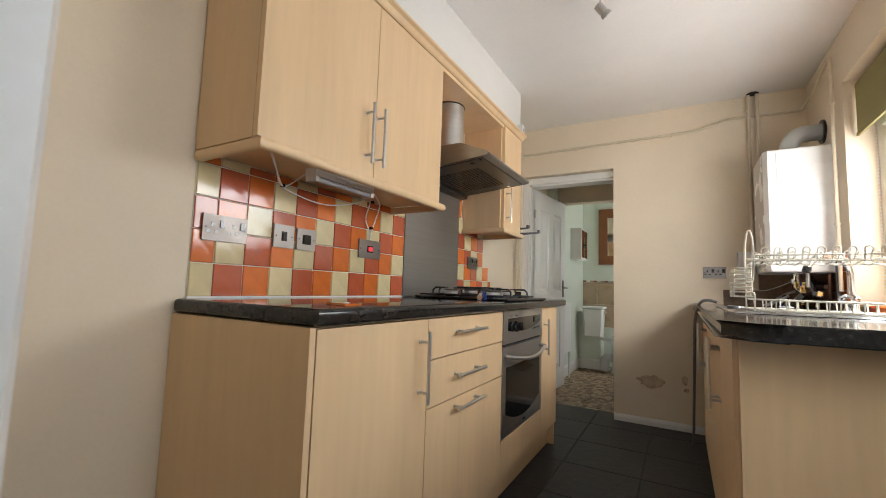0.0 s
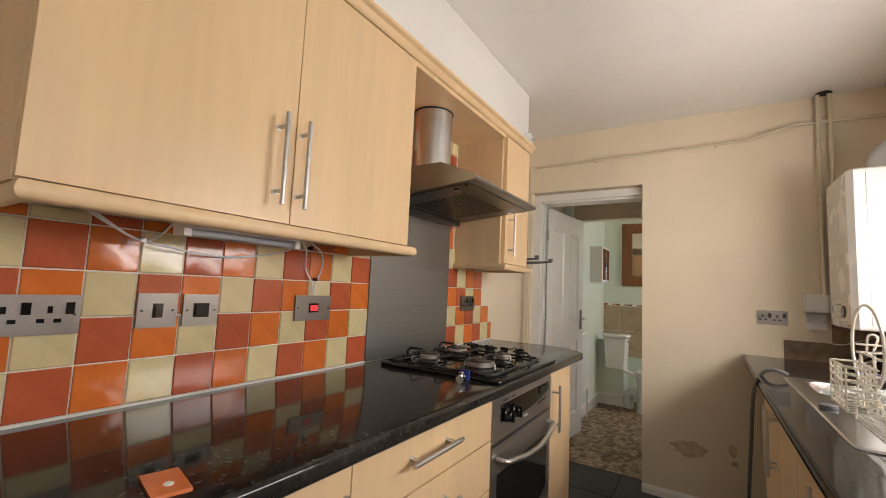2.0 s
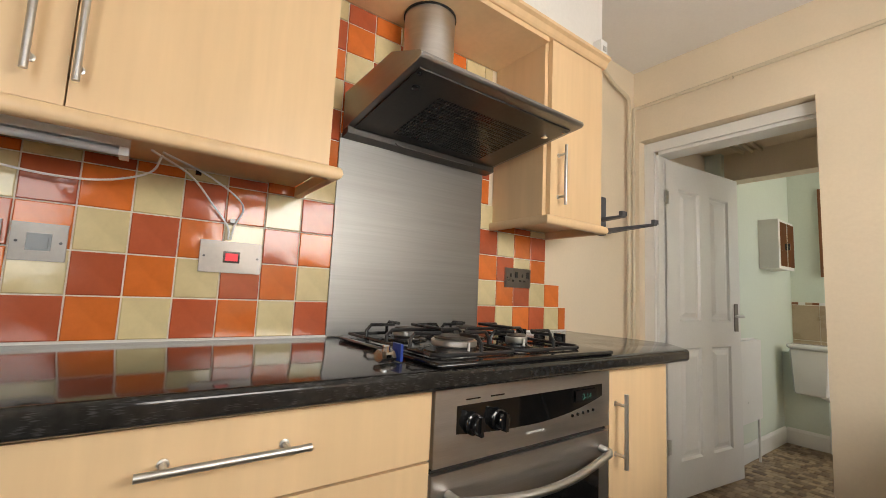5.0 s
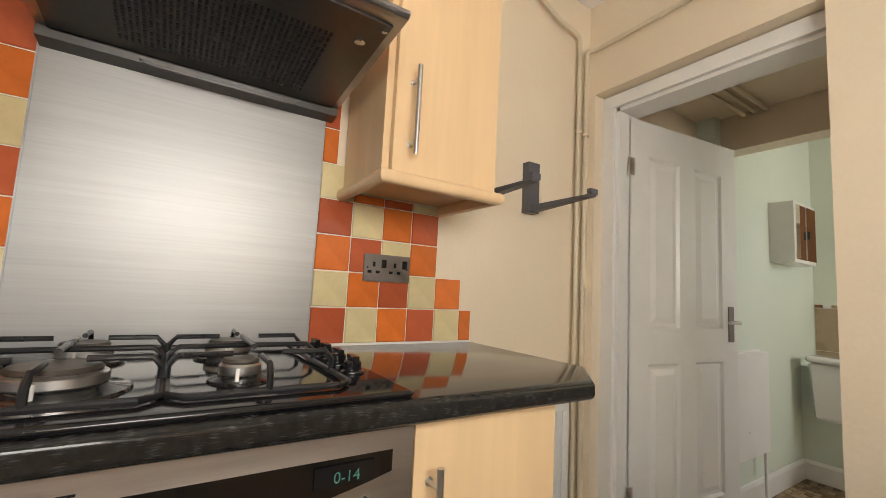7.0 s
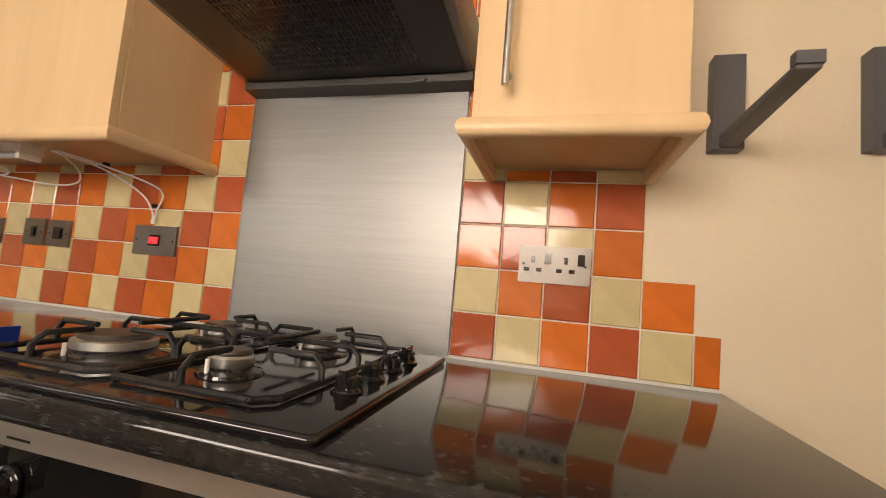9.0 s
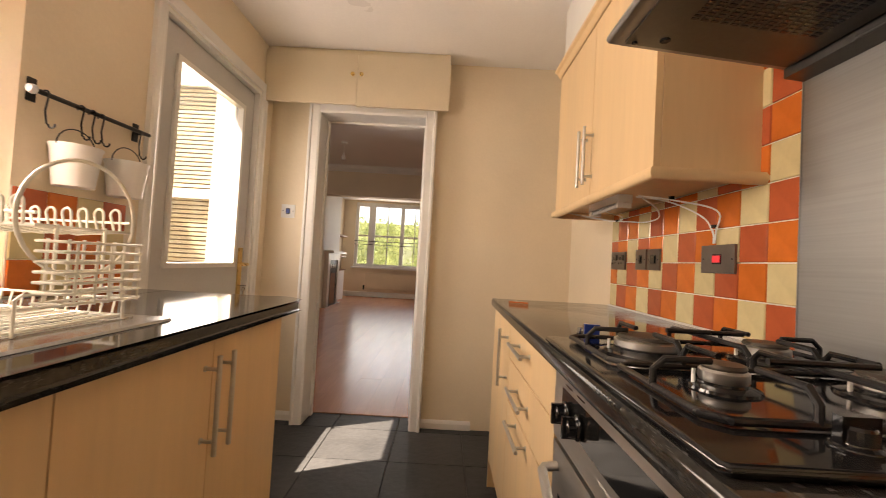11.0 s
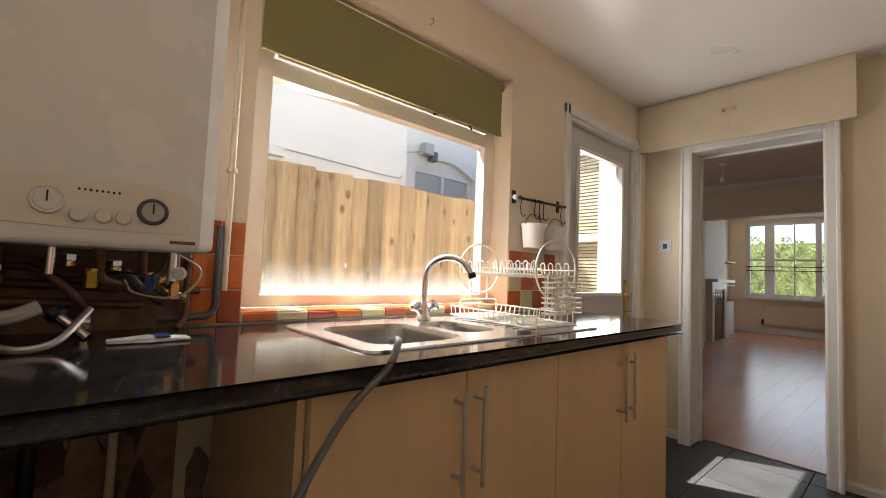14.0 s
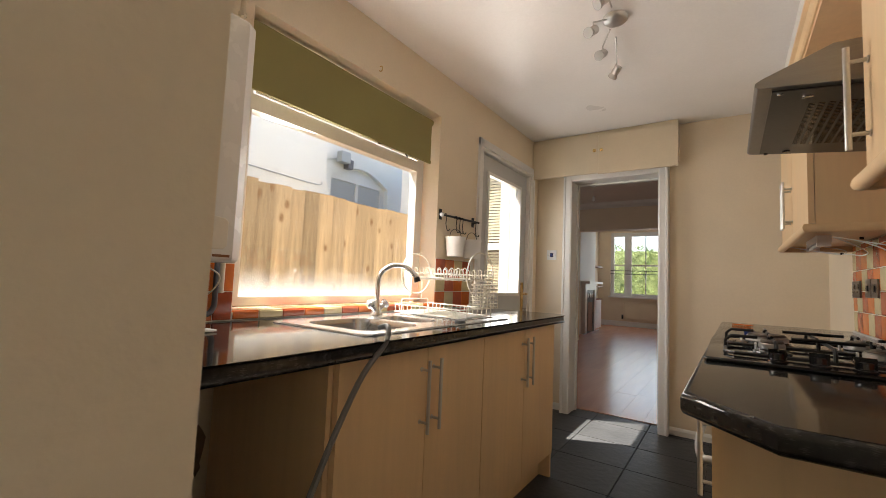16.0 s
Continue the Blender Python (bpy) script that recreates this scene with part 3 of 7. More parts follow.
# kitchen window
win = thing("window_1", (W + 0.14, 2.23, 0.93), "white painted window with a fixed pane under a top light", "window", kind="structure")
fx0, fx1 = 2.11, 2.165
y0, y1, z0, z1 = WIN[0] + 0.001, WIN[1] - 0.001, WIN[2] + 0.012, WIN[3] - 0.001
for nm, a, b in (("jamb", (y0, z0), (y0 + 0.065, z1)), ("jamb", (y1 - 0.085, z0), (y1, z1)), ("bottom_rail", (y0 + 0.065, z0), (y1 - 0.085, z0 + 0.035)), ("head_rail", (y0 + 0.065, z1 - 0.06), (y1 - 0.085, z1)), ("transom", (y0 + 0.065, 1.735), (y1 - 0.085, 1.80))):
    part(nm, boxes(((fx0, a[0], a[1]), (fx1, b[0], b[1]))), WINPAINT, win, bevel=0.004)
sash = part("top_light_frame", boxes(((fx0 - 0.014, y0 + 0.075, 1.803), (fx0 - 0.002, y1 - 0.095, 1.85)), ((fx0 - 0.014, y0 + 0.075, 2.02), (fx0 - 0.002, y1 - 0.095, 2.045)), ((fx0 - 0.014, y0 + 0.075, 1.85), (fx0 - 0.002, y0 + 0.12, 2.02)), ((fx0 - 0.014, y1 - 0.14, 1.85), (fx0 - 0.002, y1 - 0.095, 2.02))), WINPAINT, win)
stay = bmesh.new()
tube(stay, [(fx0 - 0.02, 1.80, 1.79), (fx0 - 0.03, 1.84, 1.815), (fx0 - 0.03, 2.02, 1.81), (fx0 - 0.02, 2.05, 1.80)], 0.005, 6)
part("window_stay", stay, IRON, win, "black iron window stay")
# the pale band low on this pane is glare put into the material
pane = part("pane", boxes(((2.135, y0 + 0.06, z0 + 0.03), (2.139, y1 - 0.08, 1.74))), GLARE_GLASS, win, "glass pane with whitish glare painted along the bottom")
pane.visible_shadow = False
pane = part("pane", boxes(((2.135, y0 + 0.06, 1.79), (2.139, y1 - 0.08, z1 - 0.05))), GLASS, win)
pane.visible_shadow = False
bm = bmesh.new()
for k in range(60):
    zc = 0.99 + k * 0.0175
    tube(bm, [(2.104, y1 - 0.006, zc), (2.104, y1 - 0.006, zc + 0.009)], 0.0035, 6)
tagged(part("blind_chain", bm, PLASTIC_W), "white plastic bead chain of the blind", "blind chain", kind="stuff")

blind = thing("roller_blind", (2.05, 2.24, 2.05), "olive green roller blind drawn part way down the window", "blind")
bm = bmesh.new()
tube(bm, [(2.055, 1.63, 2.045), (2.055, 2.835, 2.045)], 0.022, 14)
part("roller", bm, GREEN, blind, smooth=True)
bm = boxes(((2.0325, 1.65, 1.79), (2.0345, 2.825, 2.055)))
part("cloth", bm, GREEN, blind)
bm = boxes(((2.028, 1.65, 1.782), (2.039, 2.825, 1.80)))
part("bottom_bar", bm, GREEN, blind, bevel=0.003)

# garden side of the living room wall, with a sash window and a slatted blind
gw = thing("window_3", (2.95, -0.11, 0.8), "white sash window with a half-open slatted blind", "window", kind="structure")
part("render_panel", wall_y(bmesh.new(), -0.1215, -0.09, WX + 0.002, LX1 + 0.1, -0.12, 3.2, [(2.33, 3.15, 0.75, 2.25)]), RENDER, gw)
for x0, x1, z0, z1, nm in ((2.33, 2.42, 0.75, 2.25, "jamb"), (3.06, 3.15, 0.75, 2.25, "jamb"), (2.42, 3.06, 0.75, 0.83, "sill_rail"), (2.42, 3.06, 2.17, 2.25, "head_rail"), (2.42, 3.06, 1.40, 1.46, "meeting_rail")):
    part(nm, boxes(((x0, -0.12, z0), (x1, -0.07, z1))), GLOSS, gw, bevel=0.004)
p = part("pane", boxes(((2.42, -0.098, 0.83), (3.06, -0.094, 2.17))), GLASS, gw)
for k in range(44):
    zc = 0.85 + k * 0.03
    part("slat", boxes(((2.425, -0.119, zc), (3.055, -0.1085, zc + 0.021))), PIPE, gw)


# ---- kitchen: hob side ----
def bar_handle(parent, a, b, out, r=0.0058, reach=0.034):
    """A round steel bar from a to b on the face, held off it along out by two posts."""
    a, b, out = Vector(a), Vector(b), Vector(out)
    d = (b - a).normalized()
    bm = bmesh.new()
    tube(bm, [a + out * reach, b + out * reach], r, 12)
    for p in (a + d * 0.032, b - d * 0.032):
        tube(bm, [p + out * 0.0005, p + out * (reach - r * 0.7)], r * 0.8, 8)
        lathe(bm, p + out * 0.0005, [(r * 1.3, 0), (r * 1.3, 0.002), (r * 0.8, 0.003)], 10, out)
    return part("handle", bm, STEEL, parent, "brushed steel bar handle", smooth=True)


FX = 0.550     # front of the hob side doors
X1, X2 = Vector((1, 0, 0)), Vector((-1, 0, 0))


def base_cabinet(y0, y1, fronts, label, x_back=0.02, x_front=FX, face=1, z0=0.14, z1=0.855, group="base cupboards"):
    """A floor cupboard with its fronts: (kind, z0, z1, y0, y1, handle ends as (y, z) pairs)."""
    ob = thing("base_cabinet", ((x_back + x_front) / 2, (y0 + y1) / 2, 0), label, "cabinet", group)
    t = 0.018
    xf = x_front - face * t
    xe = xf - face * 0.002
    for nm, a, b in (("side_panel", (x_back, y0 + 0.001, z0), (xe, y0 + t, z1)), ("side_panel", (x_back, y1 - t, z0), (xe, y1 - 0.001, z1)), ("bottom_panel", (x_back, y0 + t, z0), (xe, y1 - t, z0 + t)),
                     ("back_panel", (x_back, y0 + t, z0 + t), (x_back + face * 0.008, y1 - t, z1)), ("front_rail", (xe - face * 0.088, y0 + t, z1 - t), (xe, y1 - t, z1))):
        part(nm, boxes((a, b)), MAPLE, ob)
    for kind, za, zb, ya, yb, (h0, h1) in fronts:
        f = part(kind, boxes(((xf, ya + 0.0015, za + 0.0015), (x_front, yb - 0.0015, zb - 0.0015))), MAPLE, ob, bevel=0.0018)
        bar_handle(f, (x_front, *h0), (x_front, *h1), (face, 0, 0))
    return ob


structure("end_panel", boxes(((0.002, 0.680, 0.0), (FX - 0.002, 0.697, 0.8585))), MAPLE, "pale maple effect end panel of the base units", "panel", 0.002)
base_cabinet(0.698, 1.166, [("door", 0.14, 0.855, 0.698, 1.166, ((1.120, 0.605), (1.120, 0.820)))], "pale maple base cupboard with one door and a steel handle")
base_cabinet(1.167, 1.800, [("drawer_front", 0.724, 0.855, 1.167, 1.800, ((1.330, 0.803), (1.552, 0.803))), ("drawer_front", 0.574, 0.722, 1.167, 1.800, ((1.325, 0.655), (1.552, 0.655))), ("drawer_front", 0.14, 0.572, 1.167, 1.800, ((1.325, 0.544), (1.552, 0.544)))], "pale maple drawer unit with three drawers beside the oven")
base_cabinet(2.405, 2.730, [("door", 0.14, 0.855, 2.405, 2.730, ((2.436, 0.59), (2.436, 0.79)))], "narrow pale maple base cupboard beside the oven")
structure("end_panel", boxes(((0.03, 2.731, 0.0), (0.535, 2.746, 0.8585))), MAPLE, "pale maple effect end panel of the base units", "panel", 0.002)
structure("plinth", boxes(((0.48, 0.70, 0.0), (0.496, 2.73, 0.139))), MAPLE, "pale maple plinth under the base units", "plinth")
structure("oven_filler_panel", boxes(((FX - 0.018, 1.803, 0.14), (FX, 2.403, 0.288))), MAPLE, "pale maple filler panel below the oven", "panel", 0.0015)


def nosed_slab(outline, z0, z1, r=0.012, seg=4):
    """A worktop slab with a rounded upper edge all round its outline (counter-clockwise)."""
    c = [Vector((x, y, 0)) for x, y in outline]
    k = len(c)
    nrm = []
    for i in range(k):
        e0 = (c[i] - c[i - 1]).normalized()
        e1 = (c[(i + 1) % k] - c[i]).normalized()
        n0, n1 = Vector((-e0.y, e0.x, 0)), Vector((-e1.y, e1.x, 0))
        m = (n0 + n1)
        nrm.append(m / max(m.dot(n0), 0.2))
    loops = []
    for s in range(seg + 1):
        q = radians(90 * s / seg)
        loops.append([p + n * (r - r * math.sin(q)) + Vector((0, 0, z0 + r - r * math.cos(q))) for p, n in zip(c, nrm)])
    for s in range(seg + 1):
        q = radians(90 * s / seg)
        loops.append([p + n * (r - r * math.cos(q)) + Vector((0, 0, z1 - r + r * math.sin(q))) for p, n in zip(c, nrm)])
    bm = bmesh.new()
    rings(bm, loops)
    return bm


wt = thing("worktop", (0.31, 1.8, 0.86), "glossy black flecked laminate worktop with one clipped corner", "worktop")
part("slab", nosed_slab([(0.006, 0.682), (0.570, 0.682), (0.594, 2.795), (0.470, 2.925), (0.006, 2.922)], 0.860, 0.900), WORKTOP, wt, smooth=True)
structure("sealant_bead", boxes(((0.0085, 0.71, 0.899), (0.0145, 1.779, 0.9055)), ((0.0085, 2.374, 0.899), (0.0145, 2.912, 0.9055))), SEALANT, "white silicone bead behind the worktop", "sealant", 0.002)

# wall cupboards
DX = 0.285


def light_rail(y0, y1, parent):
    """A slim rounded rail under a wall cupboard, along its front and back to the wall at both ends."""
    prof = [(0.0, 0.031), (-0.020, 0.031), (-0.020, 0.004), (-0.014, 0.0), (-0.004, 0.001), (0.003, 0.006), (0.006, 0.015), (0.004, 0.025)]
    z = 1.303
    path = [((0.004, y0), (0, -1)), ((DX + 0.014, y0), (1, -1)), ((DX + 0.014, y1), (1, 1)), ((0.004, y1), (0, 1))]
    bm = bmesh.new()
    rings(bm, [[(px + nx * d, py + ny * d, z + h) for d, h in prof] for (px, py), (nx, ny) in path])
    bmesh.ops.recalc_face_normals(bm, faces=bm.faces)
    return part("light_rail", bm, MAPLE, parent, "rounded maple light rail", smooth=True)


def wall_cabinet(y0, y1, doors, label, over=(0.0, 0.0)):
    ob = thing("wall_cabinet", (0.15, (y0 + y1) / 2, 1.33), label, "cabinet", "wall cupboards")
    t, z0, z1 = 0.018, 1.335, 1.995
    for nm, a, b in (("side_panel", (y0, z0), (y0 + t, z1)), ("side_panel", (y1 - t, z0), (y1, z1)), ("bottom_panel", (y0 + t, z0), (y1 - t, z0 + t)), ("top_panel", (y0 + t, z1 - t), (y1 - t, z1))):
        part(nm, boxes(((0.006, *a), (DX - 0.02, *b))), MAPLE, ob)
    part("back_panel", boxes(((0.006, y0 + t, z0 + t), (0.014, y1 - t, z1 - t))), MAPLE, ob)
    for ya, yb, hy in doors:
        f = part("door", boxes(((DX - 0.018, ya + 0.0015, 1.339), (DX, yb - 0.0015, 1.992))), MAPLE, ob, bevel=0.0018)
        bar_handle(f, (DX, hy, 1.376), (DX, hy, 1.594), X1)
    light_rail(y0 + 0.004 - over[0], y1 - 0.004 + over[1], ob)
    return ob


wall_cabinet(0.702, 1.654, [(0.702, 1.179, 1.129), (1.179, 1.654, 1.193)], "pale maple double wall cupboard with steel bar handles", (0.0, 0.026))
wall_cabinet(2.440, 2.768, [(2.456, 2.768, 2.500)], "narrow pale maple wall cupboard beside the cooker hood", (0.016, 0.018))
structure("bridging_shelf", boxes(((0.006, 1.655, 1.977), (DX - 0.002, 2.439, 1.995))), MAPLE, "pale maple bridging panel above the cooker hood", "panel", 0.001)
bm = bmesh.new()
prism_y(bm, [(0.2, 1.996), (DX + 0.004, 1.996), (DX + 0.010, 2.002), (DX + 0.018, 2.018), (DX + 0.030, 2.024), (DX + 0.030, 2.036), (0.2, 2.036)], 0.690, 2.785)
structure("cornice", bm, MAPLE, "moulded maple cornice along the wall cupboards", "cornice")
al = thing("alarm_sensor", (0.30, 2.76, 2.04), "small cream plastic sensor box on the cornice", "sensor")
part("casing", boxes(((0.264, 2.735, 2.0365), (0.30, 2.78, 2.105))), PLASTIC_W, al, bevel=0.008)
part("lens", boxes(((0.3005, 2.748, 2.06), (0.303, 2.77, 2.08))), FLUE, al)

# steel splashback and hood
sp = thing("splashback", (0.004, 2.08, 0.9), "brushed stainless steel splashback behind the hob", "splashback")
part("sheet", boxes(((0.0085, 1.783, 0.901), (0.0125, 2.371, 1.531))), BRUSHED, sp)
part("edge_trim", boxes(((0.0085, 1.7795, 0.901), (0.0135, 1.7828, 1.531))), BRUSHED, sp, "thin steel edge")
part("edge_trim", boxes(((0.0085, 2.3712, 0.901), (0.0135, 2.3740, 1.531))), BRUSHED, sp, "thin steel edge")
hood = thing("cooker_hood", (0.2, 2.09, 1.55), "stainless steel chimney cooker hood with a slotted filter", "cooker hood")
hy0, hy1 = 1.782, 2.392
bm = bmesh.new()
prism_y(bm, [(0.02, 1.540), (0.450, 1.582), (0.462, 1.584), (0.468, 1.591), (0.466, 1.599), (0.454, 1.606), (0.320, 1.662), (0.02, 1.662)], hy0, hy1)
part("canopy", bm, HOODSTEEL, hood, bevel=0.002)
bm = bmesh.new()
prism_y(bm, [(0.014, 1.518), (0.016, 1.530), (0.02, 1.540), (0.06, 1.5435), (0.06, 1.522)], hy0 + 0.002, hy1 - 0.002)
part("back_rail", bm, HOODDARK, hood, "folded dark steel rail")


def under(x, d=0.0):
    """Height of the hood's sloping underside at x, d below it."""
    return 1.540 + (x - 0.02) * (0.042 / 0.430) - d


bm = bmesh.new()
prism_y(bm, [(0.066, under(0.066, 0.0005)), (0.066, under(0.066, 0.005)), (0.432, under(0.432, 0.005)), (0.432, under(0.432, 0.0005))], hy0 + 0.02, hy1 - 0.02)
part("underside_plate", bm, HOODDARK, hood, "dark steel plate")
bm = bmesh.new()
for r in range(34):
    for c in range(13):
        yy = hy0 + 0.135 + r * 0.0108
        xx = 0.105 + c * 0.0195
        za, zb = under(xx, 0.0049), under(xx + 0.013, 0.0049)
        rings(bm, [[(xx, yy, za), (xx, yy + 0.0055, za), (xx + 0.013, yy + 0.0055, zb), (xx + 0.013, yy, zb)], [(xx, yy, za - 0.0012), (xx, yy + 0.0055, za - 0.0012), (xx + 0.013, yy + 0.0055, zb - 0.0012), (xx + 0.013, yy, zb - 0.0012)]])
ob = part("filter_grille", bm, BLACK, hood, "rows of dark filter slots")
ob["kind"] = "stuff"
for yy, xx, rr in ((hy0 + 0.055, 0.36, 0.011), (hy1 - 0.06, 0.36, 0.011), (hy0 + 0.03, 0.415, 0.006), (hy1 - 0.03, 0.415, 0.006)):
    bm = bmesh.new()
    lathe(bm, (xx, yy, under(xx, 0.009)), [(rr, 0.004), (rr, 0.0), (rr * 0.75, -0.0008), (0.0, -0.0005)], 16)
    part("lamp" if rr > 0.01 else "fixing", bm, CHROME if yy > 2.2 else BLACK, hood)
bm = bmesh.new()
tube(bm, [(0.058, hy0 + 0.17, 1.530), (0.066, hy0 + 0.175, 1.522), (0.066, hy0 + 0.20, 1.519), (0.066, hy1 - 0.14, 1.519), (0.066, hy1 - 0.115, 1.522), (0.058, hy1 - 0.11, 1.530)], 0.003, 8)
part("filter_handle", bm, HOODDARK, hood, "thin wire filter handle")
bm = bmesh.new()
lathe(bm, (0.108, 2.03, 1.6625), [(0.086, 0.0), (0.086, 0.314)], 36)
part("chimney", bm, STEEL, hood, "round brushed steel chimney", smooth=True)
bm = bmesh.new()
lathe(bm, (0.108, 2.03, 1.970), [(0.090, 0.0), (0.090, 0.006)], 36)
part("chimney_collar", bm, IRON, hood)

# gas hob
hob = thing("gas_hob", (0.35, 2.07, 0.9), "black glass gas hob with four burners and wire pan supports", "hob")
bm = nosed_slab([(0.10, 1.775), (0.590, 1.775), (0.597, 1.783), (0.597, 2.360), (0.590, 2.368), (0.10, 2.368), (0.093, 2.360), (0.093, 1.783)], 0.9005, 0.912, 0.0055)
part("glass_plate", bm, BLACK, hob, smooth=True)
for bx, by, br in ((0.445, 1.925, 0.056), (0.225, 1.925, 0.040), (0.225, 2.145, 0.040), (0.445, 2.140, 0.030)):
    bm = bmesh.new()
    lathe(bm, (bx, by, 0.912), [(br * 1.5, 0.0), (br * 1.45, 0.004), (br * 1.05, 0.008), (br * 1.0, 0.011)], 28)
    ring = part("burner_base", bm, BLACK, hob, smooth=True)
    bm = bmesh.new()
    lathe(bm, (bx, by, 0.9225), [(br * 0.93, 0.0), (br, 0.003), (br, 0.014), (br * 0.9, 0.017)], 28)
    part("burner_ring", bm, STEEL, hob, "worn aluminium burner ring", smooth=True)
    bm = bmesh.new()
    lathe(bm, (bx, by, 0.9395), [(br * 0.86, 0.0), (br * 0.9, 0.003), (br * 0.82, 0.007), (0.0, 0.008)], 28)
    part("burner_cap", bm, BURNT, hob, "heat-stained burner cap", smooth=True)
    bm = bmesh.new()
    tube(bm, [(bx + br * 1.18, by - 0.008, 0.912), (bx + br * 1.18, by - 0.008, 0.936)], 0.003, 8)
    part("spark_plug", bm, CERAMIC, hob)
for gy0, gy1 in ((1.800, 2.038), (2.045, 2.283)):
    zt, zl = 0.953, 0.9125
    xa, xb = 0.118, 0.552
    low = [(xa, gy0, zl + 0.006), (xb - 0.02, gy0, zl + 0.006), (xb, gy0 + 0.02, zl + 0.006), (xb, gy1 - 0.02, zl + 0.006), (xb - 0.02, gy1, zl + 0.006), (xa, gy1, zl + 0.006)]
    bm = bmesh.new()
    tube(bm, low, 0.0048, 8, True)
    grid = part("pan_support", bm, IRON, hob, "black enamelled wire pan support", smooth=True)
    cy = (gy0 + gy1) / 2

    def finger(pts):
        bm = bmesh.new()
        tube(bm, pts, 0.0046, 8)
        part("finger", bm, IRON, grid, smooth=True)

    for bx in (0.225, 0.445):
        for s in (-1, 1):
            e = gy0 if s < 0 else gy1
            finger([(bx, e, zl + 0.006), (bx, e, zt - 0.014), (bx, e - s * 0.012, zt), (bx, cy + s * 0.036, zt)])
    xm = (xa + xb) / 2
    finger([(xm, gy0, zl + 0.006), (xm, gy0, zt - 0.016), (xm, gy0 + 0.014, zt - 0.003), (xm, gy1 - 0.014, zt - 0.003), (xm, gy1, zt - 0.016), (xm, gy1, zl + 0.006)])
    finger([(xb, cy, zl + 0.006), (xb, cy, zt - 0.014), (xb - 0.014, cy, zt), (0.478, cy, zt)])
    finger([(xa, cy, zl + 0.006), (xa, cy, zt - 0.014), (xa + 0.014, cy, zt), (0.190, cy, zt)])
    finger([(0.262, cy, zt + 0.004), (0.405, cy, zt + 0.004)])
for i in range(4):
    kx = 0.215 + i * 0.077
    bm = bmesh.new()
    lathe(bm, (kx, 2.322, 0.912), [(0.021, 0), (0.021, 0.004), (0.016, 0.007), (0.015, 0.020), (0.013, 0.023), (0, 0.0235)], 20)
    box(bm, (kx - 0.018, 2.317, 0.9135), (kx + 0.018, 2.327, 0.943))
    part("knob", bm, BLACK, hob, "black control knob", bevel=0.001)

# built-in oven
oven = thing("oven", (0.3, 2.0, 0.265), "built-in stainless steel single oven with a dark glass door", "oven")
oy0, oy1 = 1.757, 2.353
part("body", boxes(((0.03, oy0 + 0.012, 0.27), (0.5730, oy1 - 0.012, 0.850))), IRON, oven)
part("fascia", boxes(((0.5740, oy0, 0.706), (0.6000, oy1, 0.855))), STEEL, oven, bevel=0.003)
bm = bmesh.new()
n = 16
top = [(oy0 + 0.055 + (oy1 - oy0 - 0.09) * i / n) for i in range(n + 1)]
lo = [(y, 0.752 + 0.030 * (2 * (y - top[0]) / (top[-1] - top[0]) - 0.9) ** 2 * (1.0 if y > 2.0 else 0.5)) for y in top]
hi = [(y, 0.820) for y in reversed(top)]
prism_x(bm, lo + hi, 0.6002, 0.5895)
panel = part("control_strip", bm, DARKGLASS, oven, "black curved control strip")
for ky in (oy0 + 0.098, oy0 + 0.168):
    bm = bmesh.new()
    lathe(bm, (0.6026, ky, 0.780), [(0.023, 0), (0.023, 0.005), (0.018, 0.008), (0.017, 0.022), (0.014, 0.025), (0, 0.0255)], 24, (1, 0, 0))
    box(bm, (0.6080, ky - 0.004, 0.761), (0.6330, ky + 0.004, 0.799))
    part("knob", bm, BLACK, oven, "black rotary knob", bevel=0.001)
    part("knob_mark", boxes(((0.6002, ky - 0.02, 0.829), (0.6008, ky + 0.02, 0.832))), BLACK, oven)
part("display", boxes(((0.6027, oy1 - 0.155, 0.783), (0.6036, oy1 - 0.065, 0.812))), BLACK, oven)
txt = bpy.data.curves.new("display_digits", "FONT")
txt.body = "0-14"
txt.size = 0.022
txt.align_x = "CENTER"
txt.materials.append(LED)
dg = new("display_digits", txt)
dg.parent = oven
dg.matrix_local = Matrix.Translation(Vector((0.6042, oy1 - 0.108, 0.788)) - ORIGIN[oven]) @ Matrix(((0, 0, 1, 0), (1, 0, 0, 0), (0, 1, 0, 0), (0, 0, 0, 1)))
for i in range(5):
    bm = bmesh.new()
    lathe(bm, (0.6000, oy1 - 0.165 + i * 0.022, 0.752 + i * 0.001), [(0.004, 0), (0.004, 0.003), (0, 0.0035)], 10, (1, 0, 0))
    part("button", bm, BLACK, oven)
part("maker_mark", boxes(((0.6002, 2.02, 0.732), (0.6006, 2.08, 0.737))), FLUE, oven)
# solid dark strip painted as the shade between fascia and door
part("door_gap", boxes(((0.5750, oy0 + 0.002, 0.694), (0.5880, oy1 - 0.002, 0.7055))), SHADOWGAP, oven)
dr = part("oven_door", boxes(((0.5740, oy0, 0.296), (0.5980, oy1, 0.693))), STEEL, oven, bevel=0.004)
bm = bmesh.new()
ys = [oy0 + 0.045 + (oy1 - oy0 - 0.09) * i / 20 for i in range(21)]
mid = (oy0 + oy1) / 2
prism_x(bm, [(y, 0.372 + 0.05 * ((y - mid) / 0.25) ** 2 - 0.03) for y in ys] + [(ys[-1], 0.60), (ys[0], 0.60)], 0.5985, 0.5875)
part("door_glass", bm, DARKGLASS, dr, "black oven door glass with a curved lower edge")
bm = bmesh.new()
